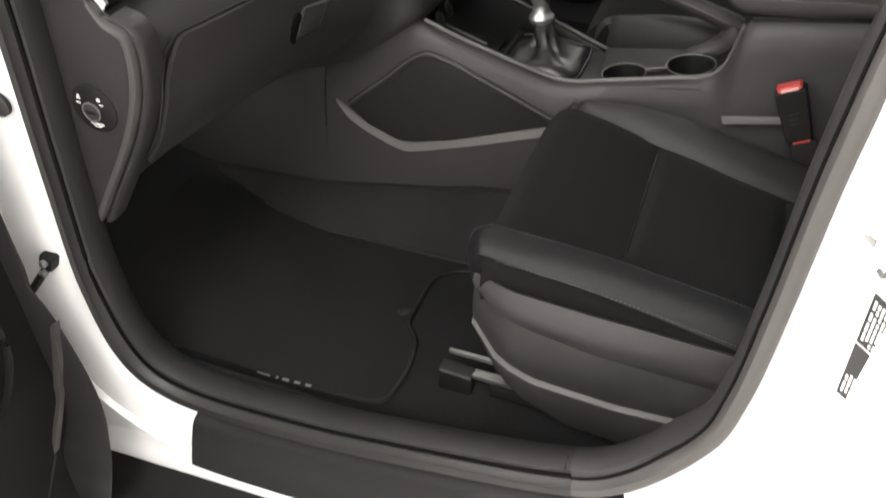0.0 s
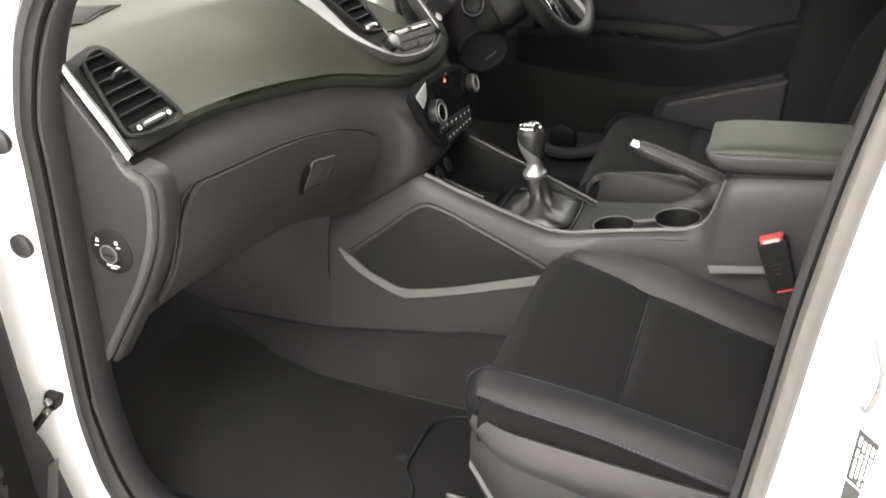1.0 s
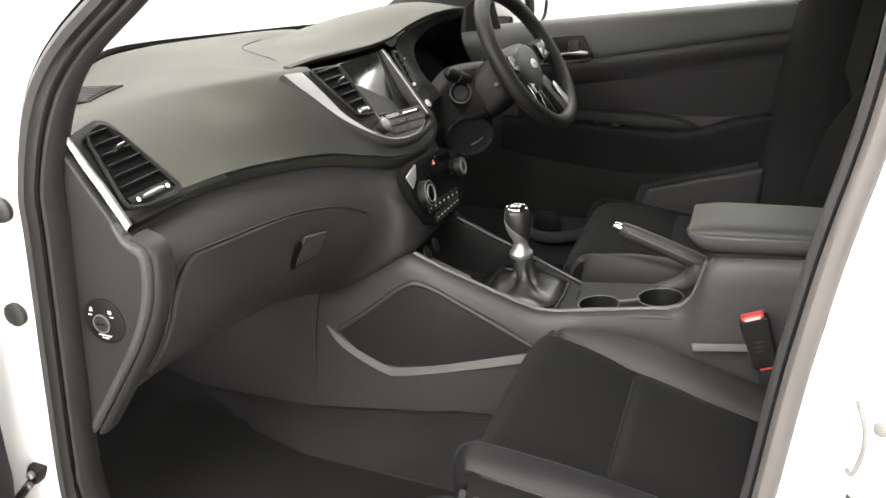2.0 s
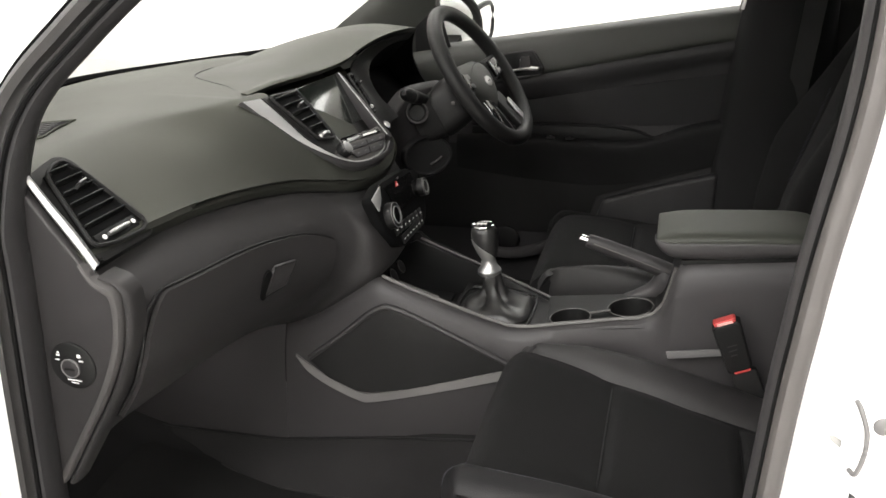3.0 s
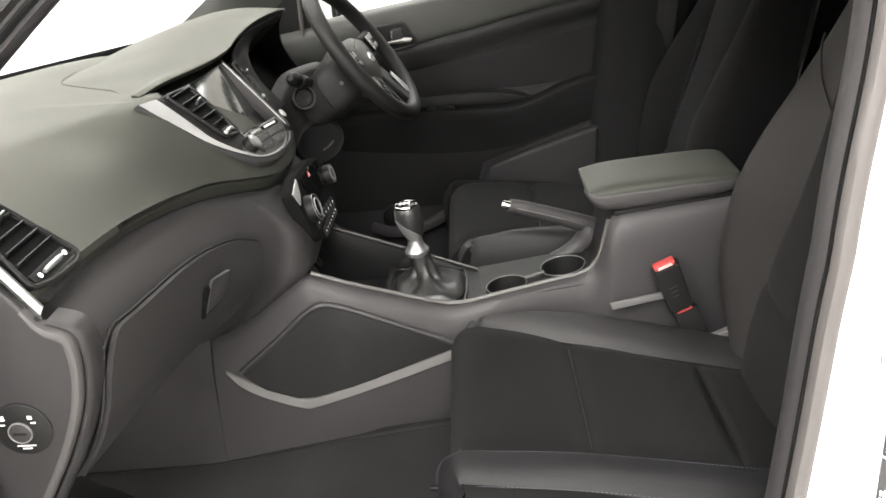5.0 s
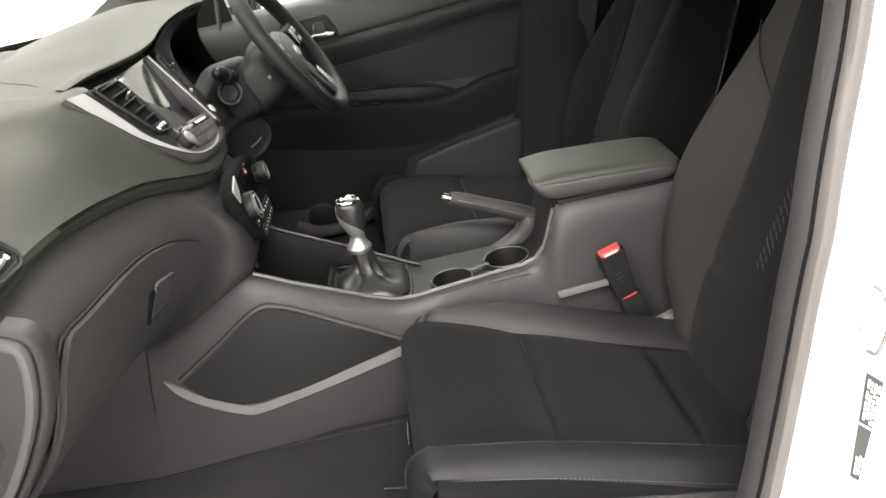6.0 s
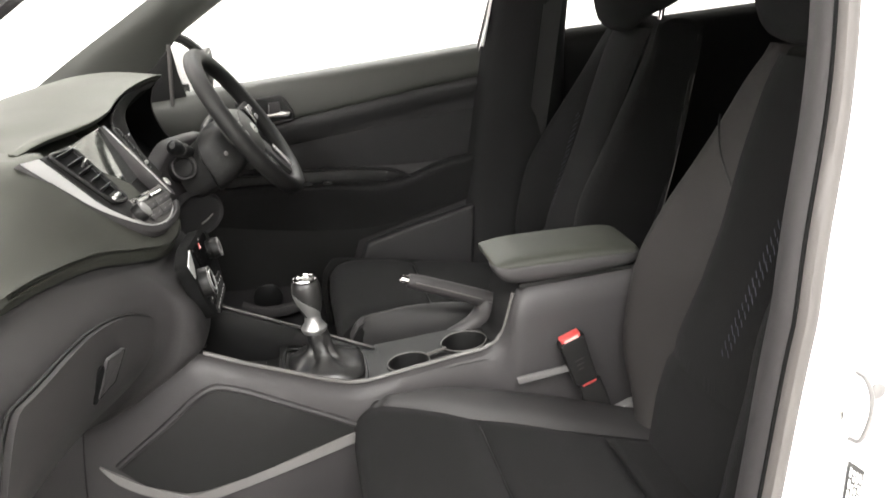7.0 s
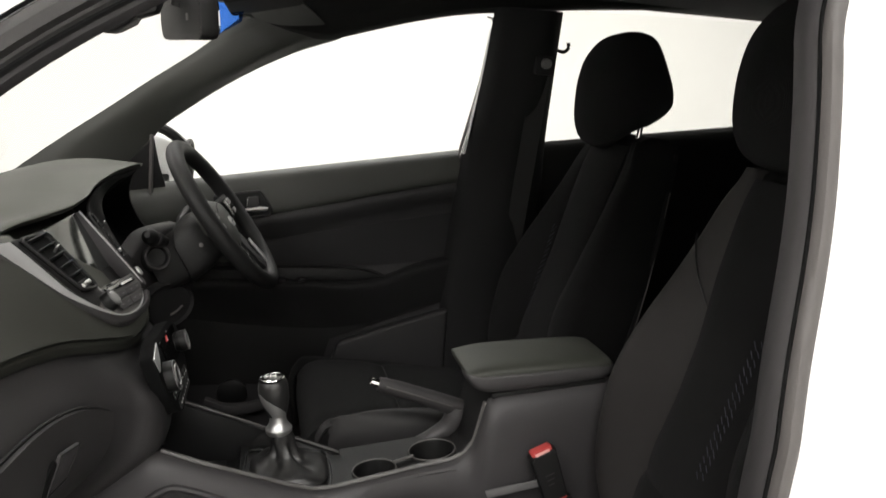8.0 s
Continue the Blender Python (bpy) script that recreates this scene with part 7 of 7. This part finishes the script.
# plugs, striker and placards on the white frame
for z, x in ((1.082, -0.478), (0.934, -0.487)):
    plug = thing("rubber_plug", (x, -0.775, z), "round black rubber plug in the hinge pillar", "plug", "hinge pillar plugs")
    part("disc", turned([(0.0165, 0.0), (0.0165, 0.006), (0.013, 0.009), (0.006, 0.010)], pose(x, -0.772, z, 90, 0, 0), 24), RUBBER, plug)
striker = thing("door_striker", (0.525, -0.78, 1.0), "pale steel door striker loop on the pillar", "door striker")
part("plate", slab([(0.500, -0.779, 0.985), (0.545, -0.779, 0.985), (0.545, -0.779, 1.040), (0.500, -0.779, 1.040)], (0, -0.002, 0), 0.001), PAINT, striker)
part("slot", slab([(0.489, -0.7768, 1.0065), (0.4935, -0.7768, 1.0075), (0.514, -0.7768, 0.9925), (0.5165, -0.7768, 0.9865), (0.511, -0.7768, 0.9870), (0.4915, -0.7768, 1.0015)], (0, -0.0012, 0), 0.0004), STEEL, striker, "dark slot in the pillar")
part("bolt", turned([(0.009, 0), (0.009, 0.003), (0.006, 0.005)], pose(0.532, -0.779, 1.026, 90, 0, 0), 16), STRIPE, striker)
part("loop", tube(smooth_line([(0.506, -0.780, 1.048), (0.508, -0.792, 1.046), (0.515, -0.796, 1.027), (0.517, -0.796, 1.003), (0.514, -0.792, 0.978), (0.511, -0.780, 0.974)], 4), 0.0024, seg=8), STRIPE, striker)
placard = thing("tyre_placard", (0.525, -0.782, 0.81), "black printed tyre placard on the white pillar", "placard")
tilt = lambda x, z, y=-0.7790: (x + 0.03 * (0.948 - z), y - 0.02 * (x - 0.516), z - 0.70 * (x - 0.516))
part("film", slab([tilt(0.516, 0.948), tilt(0.562, 0.948), tilt(0.562, 0.887), tilt(0.516, 0.887)], (0, -0.0008, 0)), STICKER, placard)
part("film", slab([tilt(0.516, 0.884), tilt(0.562, 0.884), tilt(0.562, 0.815), tilt(0.516, 0.815)], (0, -0.0008, 0)), STICKER, placard)
random.seed(11)
for block, (za, zb, first, last) in enumerate(((0.944, 0.890, 0, 9), (0.848, 0.818, 0, 10))):
    for i in range(first, last):
        x = 0.5185 + 0.0042 * i
        z = za - (0.010 if i > 5 else 0.0) - 0.004 * random.random()
        while z > zb + 0.004:
            h = min(0.004 + 0.012 * random.random(), z - zb)
            part("printed_bar", slab([tilt(x, z, -0.7802), tilt(x + 0.0026, z, -0.7802), tilt(x + 0.0026, z - h, -0.7802), tilt(x, z - h, -0.7802)], (0, -0.0004, 0)), PALE, placard)
            z -= h + 0.0012 + 0.003 * random.random() + (0.012 if i == 6 and block == 0 else 0.0)

# floor mat with stitched border and its fixing knob
mat_line = [(-0.74, -0.200), (-0.70, -0.625), (-0.32, -0.666), (-0.055, -0.640), (-0.045, -0.56), (-0.058, -0.49), (-0.092, -0.455), (-0.090, -0.32), (-0.05, -0.285), (0.0, -0.282), (0.03, -0.266), (-0.38, -0.270), (-0.46, -0.246), (-0.56, -0.208)]
floor_mat = thing("floor_mat", (-0.35, -0.45, 0.385), "black velour floor mat in the passenger footwell", "floor mat")
shape = rounded(mat_line, 0.03, 4)
mz = lambda x: 0.384 + 0.35 * max(0.0, -0.60 - x) ** 1.3 + 0.004
part("velour_sheet", slab([(x, y, mz(x)) for x, y in shape], (0, 0, 0.006), 0.002), MAT, floor_mat)
part("border", tube([(x, y, mz(x) + 0.004) for x, y in shape], 0.0045, True, 6), DARK, floor_mat, "bound black edge")
part("fixing_knob", turned([(0.014, 0), (0.013, 0.004), (0.008, 0.006)], Matrix.Translation((-0.107, -0.43, 0.392)), 16), DARK, floor_mat)
for x0, x1, y0 in ((-0.281, -0.257, -0.6480), (-0.246, -0.242, -0.6455), (-0.234, -0.222, -0.6450), (-0.212, -0.202, -0.6440), (-0.192, -0.182, -0.6430)):
    part("badge_bar", slab([(x0, y0 - 0.009, 0.395), (x1, y0 - 0.009, 0.395), (x1, y0 - 0.004, 0.395), (x0, y0 - 0.004, 0.395)], (0, 0, 0.001)), SATIN, floor_mat, "small silver badge piece")
tunnel = thing("tunnel_carpet_panel", (0.0, -0.24, 0.385), "black moulded carpet ramp beside the tunnel", "carpet panel")
part("ramp", thicken(grid(net([[(x, -0.168, z), (x, -0.183, z - 0.004), (x, -0.185 + 0.45 * (low + 0.185), 0.6 * z + 0.162), (x, low, 0.402)] for x, z, low in ((-0.80, 0.432, -0.200), (-0.65, 0.436, -0.205), (-0.56, 0.440, -0.214), (-0.46, 0.445, -0.252), (-0.38, 0.452, -0.276), (-0.2, 0.485, -0.272), (-0.03, 0.512, -0.270), (0.2, 0.54, -0.270))], 4, 4)), 0.004), LITRAMP, tunnel)
part("ramp_seam", tube([(x, y, 0.4005) for x, y in ((-0.38, -0.2765), (-0.20, -0.2725), (0.0, -0.2705), (0.20, -0.2705))], 0.0025, seg=6), DARK, tunnel)
part("ramp_fold", tube(smooth_line([(-0.78, -0.184, 0.4315), (-0.65, -0.184, 0.4345), (-0.46, -0.184, 0.4435), (-0.36, -0.184, 0.452), (-0.2, -0.184, 0.4835), (0.0, -0.184, 0.515), (0.2, -0.184, 0.5385)], 4), 0.0022, seg=6), VENT, tunnel)
